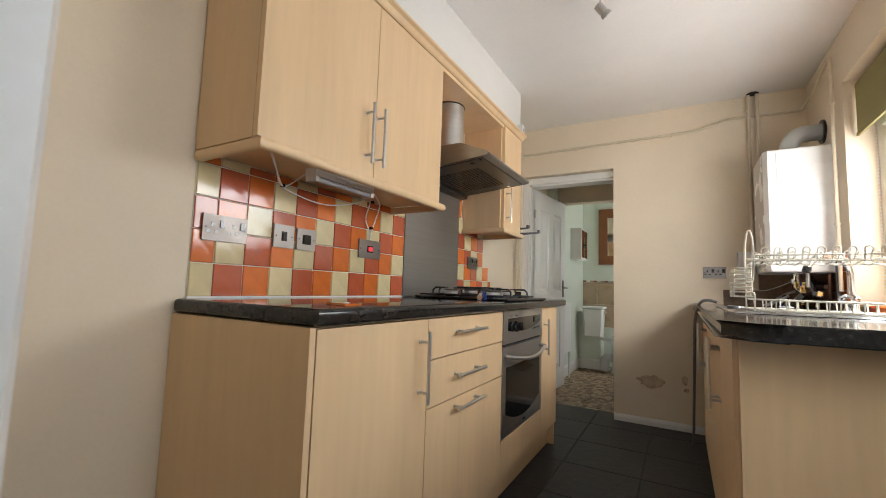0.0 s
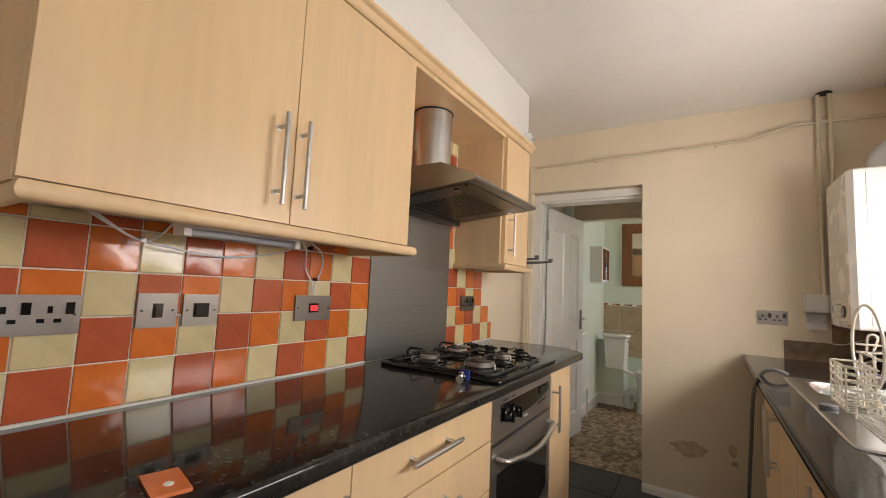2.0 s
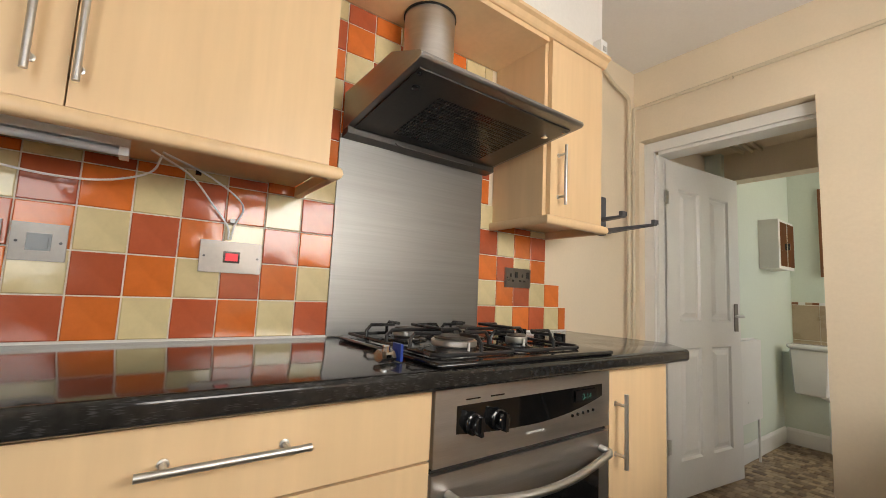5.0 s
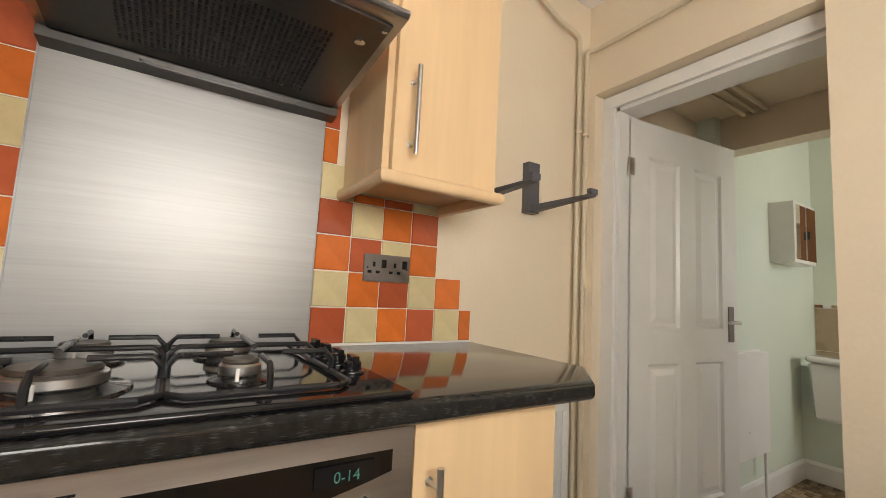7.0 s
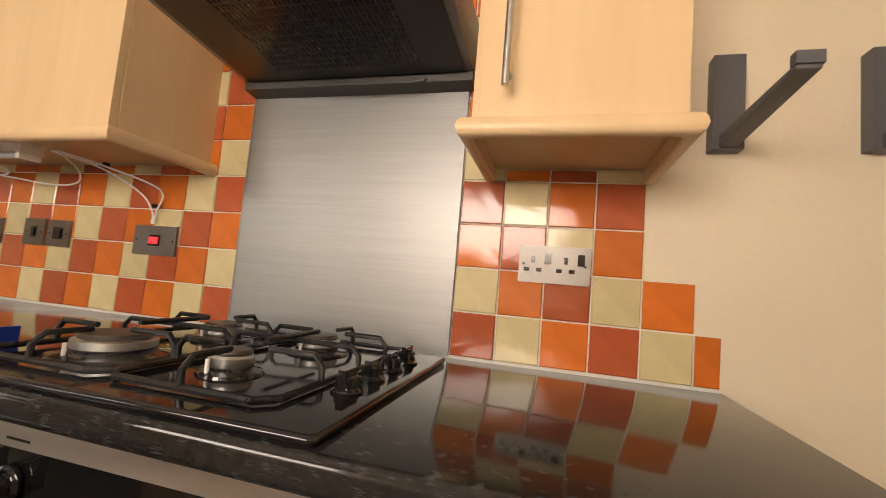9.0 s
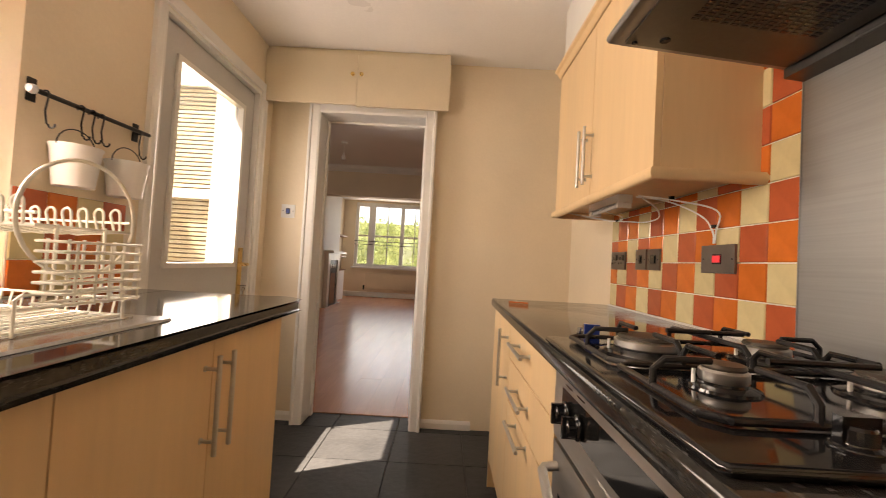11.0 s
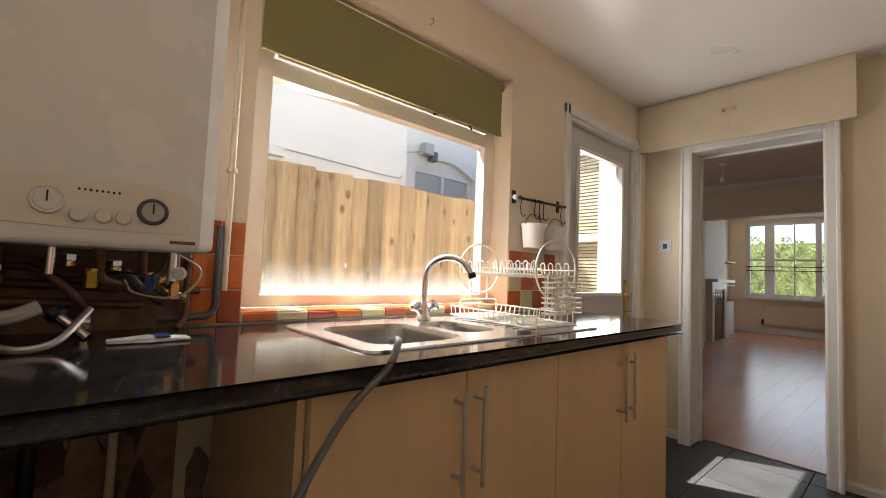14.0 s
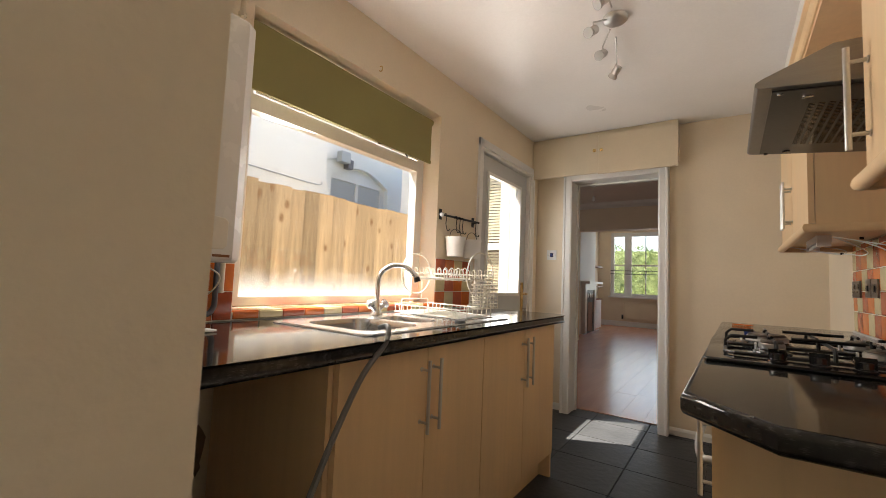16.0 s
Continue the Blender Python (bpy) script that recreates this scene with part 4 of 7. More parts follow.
tube(bm, [(0.6000, oy0 + 0.04, 0.652), (0.6280, oy0 + 0.042, 0.650)] + [(0.633 + 0.018 * math.sin(math.pi * i / 12), oy0 + 0.05 + (oy1 - oy0 - 0.10) * i / 12, 0.648 - 0.022 * math.sin(math.pi * i / 12)) for i in range(13)] + [(0.6280, oy1 - 0.042, 0.650), (0.6000, oy1 - 0.04, 0.652)], 0.0095, 12)
part("handle", bm, STEEL, dr, "curved steel oven handle", smooth=True)
part("badge", boxes(((0.5982, mid - 0.02, 0.312), (0.5992, mid + 0.02, 0.324))), CHROME, dr, bevel=0.0004)

oven.location.x -= 0.047
oven.location.y += 0.048
hob.location.x -= 0.018
hob.location.y += 0.018

# sockets and switches on the tiles
def face_plate(name, c, w, h, n, label, category, sockets=0, rocker=None, group="", material=None):
    """A wall plate centred at c with its normal n (axis aligned), with sockets or a rocker."""
    n = Vector(n)
    u = Vector((0, 0, 1)).cross(n)
    c = Vector(c)
    ob = thing(name, c, label, category, group)

    def slab_on(du, dz, ww, hh, d0, d1):
        a = c + u * (du - ww / 2) + Vector((0, 0, dz - hh / 2)) + n * d0
        b = c + u * (du + ww / 2) + Vector((0, 0, dz + hh / 2)) + n * d1
        return boxes((a, b))

    part("plate", slab_on(0, 0, w, h, 0.0004, 0.0075), material or PLATE, ob, bevel=0.0018)
    for s in (-1, 1):
        bm = bmesh.new()
        lathe(bm, c + u * (s * (w / 2 - 0.010)) + n * 0.0075, [(0.0032, 0), (0.0030, 0.0008), (0, 0.001)], 10, n)
        part("screw", bm, IRON, ob)
    for k in range(sockets):
        s = (k - (sockets - 1) / 2) * w * 0.46
        for du, dz, ww, hh in ((0, 0.010, 0.008, 0.014), (-0.013, -0.012, 0.012, 0.008), (0.013, -0.012, 0.012, 0.008)):
            part("pin_hole", slab_on(s - 0.010 + du, dz, ww, hh, 0.0076, 0.0084), BLACK, ob)
        part("rocker", slab_on(s + 0.021, 0.013, 0.014, 0.024, 0.0076, 0.0115), BLACK, ob, "black switch rocker", bevel=0.0008)
    if rocker:
        ww, hh, m = rocker
        part("rocker_frame", slab_on(0, 0, ww + 0.010, hh + 0.010, 0.0076, 0.0088), BLACK, ob)
        part("rocker", slab_on(0, 0, ww, hh, 0.0088, 0.0125), m, ob, bevel=0.001)
    return ob


TX = 0.0085
face_plate("double_socket", (TX, 0.810, 1.113), 0.146, 0.080, X1, "brushed steel double socket on the tiled wall", "socket", 2, group="steel sockets")
face_plate("light_switch", (TX, 1.030, 1.117), 0.087, 0.082, X1, "brushed steel switch plate with one black rocker", "switch", rocker=(0.013, 0.024, BLACK))
face_plate("light_switch", (TX, 1.133, 1.116), 0.090, 0.081, X1, "brushed steel switch plate with a square black module", "switch", rocker=(0.030, 0.026, BLACK))
face_plate("cooker_switch", (TX, 1.505, 1.115), 0.148, 0.083, X1, "brushed steel cooker switch with a red rocker", "switch", rocker=(0.030, 0.020, NEON))
face_plate("double_socket", (TX, 2.591, 1.122), 0.148, 0.080, X1, "brushed steel double socket on the tiled wall", "socket", 2, group="steel sockets")
face_plate("double_socket", (1.452, F, 1.117), 0.138, 0.080, (0, -1, 0), "steel double socket on the cream wall", "socket", 2, group="steel sockets")
face_plate("fused_spur", (1.638, F, 1.110), 0.086, 0.084, (0, -1, 0), "pale grey plastic fused spur beside the boiler", "switch", material=PLASTIC_W)
swb = thing("switch_box", (1.63, F, 1.2), "white plastic surface box on the wall beside the boiler", "switch box")
part("casing", boxes(((1.585, F - 0.075, 1.160), (1.685, F - 0.0005, 1.255))), PLASTIC_W, swb, bevel=0.006)
part("cover", boxes(((1.590, F - 0.081, 1.165), (1.680, F - 0.0755, 1.250))), PLASTIC_W, swb, bevel=0.002)
face_plate("light_switch", (1.843, NY, 1.337), 0.086, 0.086, (0, 1, 0), "white and chrome light switch with a dark rocker by the doorway", "switch", rocker=(0.018, 0.026, BLUE), material=PLASTIC_W)

# strip light and its cables under the wall cupboard
lite = thing("strip_light", (0.19, 1.10, 1.30), "white fluorescent strip light under the wall cupboard", "light")
part("housing", boxes(((0.165, 0.976, 1.306), (0.215, 1.272, 1.3345))), PLASTIC_W, lite, bevel=0.003)
bm = bmesh.new()
tube(bm, [(0.20, 0.992, 1.298), (0.20, 1.256, 1.298)], 0.008, 12)
part("tube", bm, BLUEGREY, lite, smooth=True)
part("end_cap", boxes(((0.168, 0.976, 1.288), (0.215, 0.992, 1.3055))), PLASTIC_W, lite, bevel=0.002)
part("end_cap", boxes(((0.168, 1.256, 1.288), (0.215, 1.272, 1.3055))), PLASTIC_W, lite, bevel=0.002)


def cable(name, pts, r, material, label, category="cable", sub=6):
    """A smooth round cable through the given points."""
    p = [Vector(q) for q in pts]
    p = [p[0] * 2 - p[1]] + p + [p[-1] * 2 - p[-2]]
    out = []
    for i in range(1, len(p) - 2):
        for s in range(sub):
            t = s / sub
            a, b, c, d = p[i - 1], p[i], p[i + 1], p[i + 2]
            out.append(0.5 * ((2 * b) + (c - a) * t + (2 * a - 5 * b + 4 * c - d) * t * t + (3 * b - a - 3 * c + d) * t ** 3))
    out.append(p[-2])
    bm = bmesh.new()
    tube(bm, out, r, 8)
    return tagged(part(name, bm, material, None, smooth=True), label, category)


cable("flex", [(0.27, 0.748, 1.330), (0.20, 0.828, 1.311), (0.10, 0.928, 1.281), (0.06, 1.008, 1.271), (0.05, 1.128, 1.258), (0.05, 1.228, 1.264), (0.10, 1.308, 1.286), (0.16, 1.328, 1.316)], 0.0025, PLASTIC_W, "thin white cable sagging under the cupboard")
cable("flex", [(0.26, 0.758, 1.330), (0.18, 0.848, 1.301), (0.09, 0.948, 1.276), (0.08, 0.988, 1.291), (0.16, 0.978, 1.314)], 0.0025, PLASTIC_W, "thin white cable sagging under the cupboard")
cable("flex", [(0.17, 1.308, 1.321), (0.10, 1.388, 1.296), (0.03, 1.448, 1.246), (0.02, 1.488, 1.196), (0.02, 1.493, 1.161)], 0.0025, PLASTIC_W, "thin white cable running down to the cooker switch")
cable("flex", [(0.17, 1.328, 1.321), (0.12, 1.428, 1.296), (0.03, 1.518, 1.256), (0.02, 1.503, 1.196), (0.02, 1.498, 1.161)], 0.0025, PLASTIC_W, "thin white cable running down to the cooker switch")
for cx, cy, cz in ((0.085, 0.953, 1.278), (0.022, 1.498, 1.211), (0.10, 1.403, 1.306)):
    tagged(part("cable_tie", boxes(((cx - 0.006, cy - 0.006, cz - 0.005), (cx + 0.006, cy + 0.006, cz + 0.005))), BLACK, None, bevel=0.001), "small black cable tie round the white flex", "cable tie")

# loose things on the worktop
lt = thing("loose_tile", (0.475, 0.862, 0.9), "loose orange glazed tile lying on the worktop", "tile")
bm = bmesh.new()
c, s = math.cos(radians(-14)), math.sin(radians(-14))
slab(bm, [(0.470 + dx * c - dy * s, 0.863 + dx * s + dy * c) for dx, dy in ((-0.042, -0.026), (0.042, -0.024), (0.042, 0.026), (-0.042, 0.025))], 0.9005, 0.906)
part("tile_body", bm, TILE_O, lt, bevel=0.001)
bm = bmesh.new()
lathe(bm, (0.482, 0.862, 0.906), [(0.007, 0), (0.006, 0.002), (0, 0.003)], 12)
part("plaster_spot", bm, GROUT_W, lt)
vl = thing("isolating_valve", (0.49, 1.73, 0.9), "chrome plumbing valve with a blue lever beside the hob", "valve")
bm = bmesh.new()
tube(bm, [(0.470, 1.722, 0.915), (0.462, 1.764, 0.915)], 0.011, 12)
lathe(bm, (0.472, 1.716, 0.915), [(0.014, 0), (0.014, 0.012), (0.011, 0.013)], 6, (-0.22, 0.97, 0))
lathe(bm, (0.466, 1.744, 0.915), [(0.0145, 0), (0.0145, 0.010), (0.010, 0.011)], 6, (-0.22, 0.97, 0))
lathe(bm, (0.468, 1.736, 0.918), [(0.008, 0), (0.008, 0.016), (0.006, 0.018)], 12)
part("valve_body", bm, CHROME, vl)
part("lever", boxes(((0.448, 1.7625, 0.903), (0.482, 1.7685, 0.938))), BLUE, vl, "blue plastic lever", bevel=0.003)

# brackets, pipes and radiator on the wall past the worktop
for by in (2.905, 3.165):
    br = thing("wall_bracket", (0.0, by, 1.37), "dark grey metal microwave bracket with its arm folded out", "bracket", "microwave brackets")
    part("upright", boxes(((0.0005, by - 0.028, 1.372), (0.034, by + 0.028, 1.565))), GREYP, br, bevel=0.004)
    bm = bmesh.new()
    rings(bm, [[(x, by - 0.016, 1.372 + 0.02 * (x / 0.3)), (x, by + 0.016, 1.372 + 0.02 * (x / 0.3)), (x, by + 0.016, 1.400), (x, by - 0.016, 1.400)] for x in (0.034, 0.30)])
    bmesh.ops.recalc_face_normals(bm, faces=bm.faces)
    part("arm", bm, GREYP, br, bevel=0.003)
    part("stop", boxes(((0.288, by - 0.017, 1.398), (0.304, by + 0.017, 1.416))), GREYP, br, bevel=0.004)


def pipe_run(name, pts, r, label, material=None):
    bm = bmesh.new()
    out = []
    p = [Vector(q) for q in pts]
    out.append(p[0])
    for a, b, c in zip(p, p[1:], p[2:]):
        ra = min(0.03, (b - a).length * 0.4, (c - b).length * 0.4)
        s, e = b + (a - b).normalized() * ra, b + (c - b).normalized() * ra
        for t in (0, 0.25, 0.5, 0.75, 1):
            out.append(s * (1 - t) ** 2 + b * 2 * t * (1 - t) + e * t * t)
    out.append(p[-1])
    tube(bm, out, r, 10)
    return tagged(part(name, bm, material or PIPE, None, smooth=True), label, "pipe")


pipe_run("pipe", [(0.03, 3.415, 0.02), (0.03, 3.415, 2.17), (0.03, 3.27, 2.20), (0.03, 3.15, 2.26), (0.03, 3.15, 2.36)], 0.0095, "cream painted pipe up the wall corner")
pipe_run("pipe", [(0.03, 3.46, 0.02), (0.03, 3.46, 2.12), (0.05, F - 0.028, 2.13), (1.36, F - 0.028, 2.15), (1.56, F - 0.028, 2.205), (1.96, F - 0.028, 2.195), (1.96, 3.25, 2.215), (1.96, 2.915, 2.27), (1.96, 2.905, 2.20), (1.96, 2.905, 1.0)], 0.0095, "cream painted pipe along the far wall and down beside the window")
for px in (1.672, 1.722):
    pipe_run("pipe", [(px, F - 0.028, 1.25 if px < 1.70 else 1.6), (px, F - 0.028, 2.36)], 0.011, "cream painted pipe rising into the ceiling")
for c in ((0.03, 3.415, 1.1), (0.03, 3.46, 1.1), (0.03, 3.415, 1.75), (0.03, 3.46, 1.75), (1.672, F - 0.028, 2.04), (1.722, F - 0.028, 2.04), (1.672, F - 0.028, 1.40), (1.96, 2.905, 2.0), (1.96, 2.905, 1.35), (0.5, F - 0.028, 2.133), (1.2, F - 0.028, 2.143)):
    bm = bmesh.new()
    vert = not (c[1] > 3.47 and c[2] > 2.1)
    lathe(bm, (c[0], c[1], c[2] - 0.006) if vert else (c[0] - 0.006, c[1], c[2]), [(0.0145, 0), (0.0145, 0.012)], 12, (0, 0, 1) if vert else (1, 0, 0))
    tagged(part("pipe_clip", bm, PIPE, None), "cream painted pipe clip", "pipe clip", "pipe clips")
# flat dark disc; the hole's inner shade is only its colour
bm = bmesh.new()
lathe(bm, (1.697, F - 0.04, H - 0.004), [(0.038, 0), (0.034, 0.0035)], 16)
tagged(part("ceiling_hole", bm, SHADOWGAP, None), "dark ragged hole round the pipes in the ceiling", "hole", kind="structure")

rad = thing("radiator", (0.06, 3.19, 0.15), "white panel radiator on the wall beside the base units", "radiator")
bm = boxes(((0.035, 3.02, 0.16), (0.075, 3.34, 0.69)))
part("panel", bm, GLOSS, rad, bevel=0.008)
for i in range(8):
    part("rib", boxes(((0.0752, 3.035 + i * 0.038, 0.20), (0.0795, 3.056 + i * 0.038, 0.65))), GLOSS, rad, bevel=0.002)
part("top_grille", boxes(((0.02, 3.02, 0.692), (0.078, 3.34, 0.702))), GLOSS, rad, bevel=0.002)
part("wall_fixing", boxes(((0.0005, 3.05, 0.3), (0.034, 3.09, 0.5))), GLOSS, rad)

# overhead cupboard over the living room doorway
cup = thing("overhead_cupboard", (1.41, 0.09, 2.0), "cream painted boxed cupboard over the doorway with two knobs", "cupboard")
part("carcass", boxes(((0.840, NY + 0.001, 2.06), (1.985, 0.16, H - 0.002))), BEIGE_PAINT, cup)
part("door", boxes(((0.838, 0.161, 1.998), (1.412, 0.182, 2.322))), BEIGE_PAINT, cup, bevel=0.002)
part("door", boxes(((1.414, 0.161, 2.006), (1.986, 0.180, 2.330))), BEIGE_PAINT, cup, bevel=0.002)
# solid dark strip painted as the shade above the right door
part("top_gap", boxes(((1.414, 0.150, 2.331), (1.985, 0.1605, 2.336))), SHADOWGAP, cup)
for kx in (1.385, 1.44):
    bm = bmesh.new()
    lathe(bm, (kx, 0.181, 2.190), [(0.006, 0), (0.005, 0.010), (0.012, 0.014), (0.013, 0.020), (0.009, 0.024), (0, 0.025)], 16, (0, 1, 0))
    part("knob", bm, BRASS, cup, "small tarnished knob", smooth=True)

# ceiling spotlight
lamp = thing("ceiling_spotlight", (0.965, 1.65, H), "brushed steel ceiling light with four small spots", "light")
bm = bmesh.new()
lathe(bm, (0.965, 1.65, H - 0.001), [(0.058, 0), (0.056, -0.012), (0.045, -0.022), (0, -0.024)], 28)
part("ceiling_plate", bm, STEEL, lamp, smooth=True)
for k, (dx, dy, sx, sy) in enumerate(((0.06, 0.08, 0.3, 0.75), (0.07, -0.10, 0.2, 0.8), (0.05, -0.26, 0.6, -0.5), (-0.02, 0.24, 0.5, 0.4))):
    bm = bmesh.new()
    base = Vector((0.965 + dx * 0.5, 1.65 + dy * 0.5, H - 0.022))
    end = Vector((0.965 + dx * 1.25, 1.65 + dy * 1.25, H - 0.055))
    tube(bm, [base, end, end + Vector((0, 0, -0.035))], 0.004, 8)
    part("arm", bm, STEEL, lamp)
    ax = Vector((sx, sy, -0.55)).normalized()
    bm = bmesh.new()
    lathe(bm, end + Vector((0, 0, -0.04)) - ax * 0.02, [(0.006, -0.004), (0.019, 0.0), (0.021, 0.030), (0.020, 0.042)], 18, ax)
    part("spot_body", bm, STEEL, lamp, smooth=True)
    bm = bmesh.new()
    lathe(bm, end + Vector((0, 0, -0.04)) - ax * 0.02, [(0.018, 0.0425), (0.024, 0.055), (0.025, 0.066), (0.010, 0.068), (0, 0.0685)], 18, ax)
    part("bulb", bm, FLUE, lamp, "unlit reflector bulb", smooth=True)

# flaking plaster on the far wall
for cx, cz, rx, rz, nm in ((1.05, 0.315, 0.085, 0.05, 11), (1.26, 0.35, 0.022, 0.04, 9), (1.27, 0.28, 0.02, 0.016, 7), (0.96, 0.325, 0.02, 0.012, 7)):
    bm = bmesh.new()
    rnd = random.Random(int(cx * 100))
    pts = [(cx + rx * math.cos(q) * rnd.uniform(0.7, 1.1), cz + rz * math.sin(q) * rnd.uniform(0.7, 1.1)) for q in [2 * math.pi * i / (nm * 2) for i in range(nm * 2)]]
    rings(bm, [[(x, F - 0.0003, z) for x, z in pts], [(x, F - 0.0022, z) for x, z in pts]])
    bmesh.ops.recalc_face_normals(bm, faces=bm.faces)
    structure("damp_patch", bm, STAINPLASTER, "brown patch of flaking damp plaster", "damp patch")


# ---- kitchen: window side ----
SX, SN = 1.352, 1.325      # front of the doors and nose of the worktop
for y0, ym, y1 in ((1.305, 1.718, 2.129), (2.130, 2.515, 2.900)):
    base_cabinet(y0, y1, [("door", 0.14, 0.855, y0, ym, ((ym - 0.033, 0.585), (ym - 0.033, 0.815))), ("door", 0.14, 0.855, ym, y1, ((ym + 0.033, 0.585), (ym + 0.033, 0.815)))],
                 "pale maple double base cupboard under the sink worktop", x_back=W - 0.05, x_front=SX, face=-1, group="sink side cupboards")
structure("end_panel", boxes(((SX + 0.012, 1.288, 0.0), (W - 0.002, 1.304, 0.8585))), MAPLE, "pale maple effect end panel of the sink units", "panel", 0.002)
structure("plinth", boxes(((SX + 0.075, 1.31, 0.0), (SX + 0.09, 2.90, 0.139))), MAPLE, "pale maple plinth under the sink units", "plinth")

wt = thing("worktop", (1.66, 2.3, 0.86), "glossy black flecked laminate worktop with the sink let in", "worktop")
part("front_slab", nosed_slab([(1.43, 1.165), (1.43, F - 0.002), (SN, F - 0.002), (SN, 1.228), (1.385, 1.172)][::-1], 0.860, 0.900), WORKTOP, wt, smooth=True)
part("back_slab", boxes(((1.832, 1.168, 0.86), (W - 0.001, F - 0.002, 0.8996))), WORKTOP, wt)
part("drainer_slab", nosed_slab([(1.418, 1.1665), (1.832, 1.1665), (1.832, 2.185), (1.418, 2.185)], 0.860, 0.8996, 0.004), WORKTOP, wt)
part("boiler_slab", boxes(((1.418, 2.735, 0.86), (1.832, F - 0.002, 0.8996))), WORKTOP, wt)


def rounded(x0, x1, y0, y1, r, n=5):
    pts = []
    for cx, cy, a in ((x1 - r, y1 - r, 0), (x0 + r, y1 - r, 90), (x0 + r, y0 + r, 180), (x1 - r, y0 + r, 270)):
        pts += [(cx + r * math.cos(radians(a + 90 * i / n)), cy + r * math.sin(radians(a + 90 * i / n))) for i in range(n + 1)]
    return pts


sink = thing("sink", (1.63, 2.26, 0.9), "stainless steel one and a half bowl sink with a ribbed drainer", "sink")
main, half = rounded(1.455, 1.785, 2.405, 2.700, 0.06), rounded(1.515, 1.765, 2.205, 2.365, 0.055)
bm = bmesh.new()
edge = []
for loop in (rounded(1.405, 1.885, 1.79, 2.755, 0.03), main, half):
    vs = [bm.verts.new((x, y, 0.9055)) for x, y in loop]
    edge += [bm.edges.new((vs[i], vs[(i + 1) % len(vs)])) for i in range(len(vs))]
bmesh.ops.triangle_fill(bm, edges=edge, use_beauty=True, use_dissolve=False)
out = rounded(1.405, 1.885, 1.79, 2.755, 0.03)
rings(bm, [[(x, y, 0.9055) for x, y in out], [(x + (0.004 if x > 1.64 else -0.004), y + (0.004 if y > 2.27 else -0.004), 0.9008) for x, y in out]], caps=False)
bmesh.ops.recalc_face_normals(bm, faces=bm.faces)
part("rim", bm, SINK, sink)
for nm, loop, depth in (("main_bowl", main, 0.15), ("half_bowl", half, 0.09)):
    cx, cy = sum(p[0] for p in loop) / len(loop), sum(p[1] for p in loop) / len(loop)
    bm = bmesh.new()
    rs = []
    for k, d in ((1.0, 0.0), (0.985, 0.006), (0.97, 0.02), (0.94, depth * 0.8), (0.90, depth * 0.95), (0.80, depth), (0.12, depth + 0.004)):
        rs.append([(cx + (x - cx) * k, cy + (y - cy) * k, 0.9056 - d) for x, y in loop])
    rings(bm, rs, caps=False)
    bm.faces.new([v for v in bm.verts][-len(loop):])
    part(nm, bm, SINK, sink, smooth=True)
    bm = bmesh.new()
    lathe(bm, (cx, cy, 0.9056 - depth), [(0.035, -0.003), (0.033, 0.001), (0.02, -0.001), (0, -0.001)], 20)
    part("waste", bm, CHROME, sink, smooth=True)
for i in range(9):
    part("drainer_rib", boxes(((1.47 + i * 0.04, 1.83, 0.9056), (1.482 + i * 0.04, 2.14, 0.9086))), SINK, sink, bevel=0.0012)
tagged(part("plug", lathe(bmesh.new(), (1.435, 2.19, 0.906), [(0.022, 0), (0.022, 0.009), (0.014, 0.012), (0, 0.012)], 18), GREYP, None), "grey sink plug resting on the sink rim", "plug")

tap = thing("mixer_tap", (1.83, 2.27, 0.905), "chrome mixer tap with two cross handles and a swan neck", "tap")
bm = bmesh.new()
lathe(bm, (1.83, 2.27, 0.906), [(0.03, 0), (0.03, 0.006), (0.022, 0.016), (0.02, 0.045), (0.014, 0.055), (0.013, 0.07)], 22)
part("body", bm, CHROME, tap, smooth=True)
bm = bmesh.new()
path = [(1.83, 2.27, 0.975), (1.83, 2.268, 1.03)] + [(1.83 - 0.075 + 0.075 * math.cos(radians(a)), 2.268 - 0.10 * (1 - math.cos(radians(a))) / 2 * 0.9, 1.055 + 0.078 * math.sin(radians(a))) for a in range(0, 151, 12)]
path += [(path[-1][0] - 0.012, path[-1][1] - 0.008, path[-1][2] - 0.022)]
tube(bm, path, 0.0115, 14)
part("spout", bm, CHROME, tap, smooth=True)
bm = bmesh.new()
e = Vector(path[-1])
tube(bm, [e + Vector((0, 0, 0.002)), e + Vector((-0.006, -0.003, -0.016))], 0.0145, 14)
part("nozzle", bm, IRON, tap, "dark worn spout nozzle", smooth=True)
for s in (-1, 1):
    bm = bmesh.new()
    a = Vector((1.83, 2.27, 0.925))
    d = Vector((-0.12, s * 0.75, 0.55)).normalized()
    tube(bm, [a, a + d * 0.045], [0.014, 0.011], 12)
    part("handle_stem", bm, CHROME, tap, smooth=True)
    bm = bmesh.new()
    lathe(bm, a + d * 0.044, [(0.012, 0), (0.021, 0.006), (0.022, 0.018), (0.012, 0.026), (0, 0.027)], 8, d)
    part("tap_handle", bm, CHROME, tap)

# dish rack: wire pieces
rack = thing("dish_rack", (1.68, 1.96, 0.906), "cream coated two-tier wire dish rack standing on the drainer", "dish rack")
RY0, RY1, RX0, RX1 = 1.80, 2.09, 1.47, 1.885


def wires(name, lines, r, label=""):
    bm = bmesh.new()
    for ln, closed in lines:
        tube(bm, ln, r, 6, closed)
    return part(name, bm, WIRE, rack, label, smooth=True)


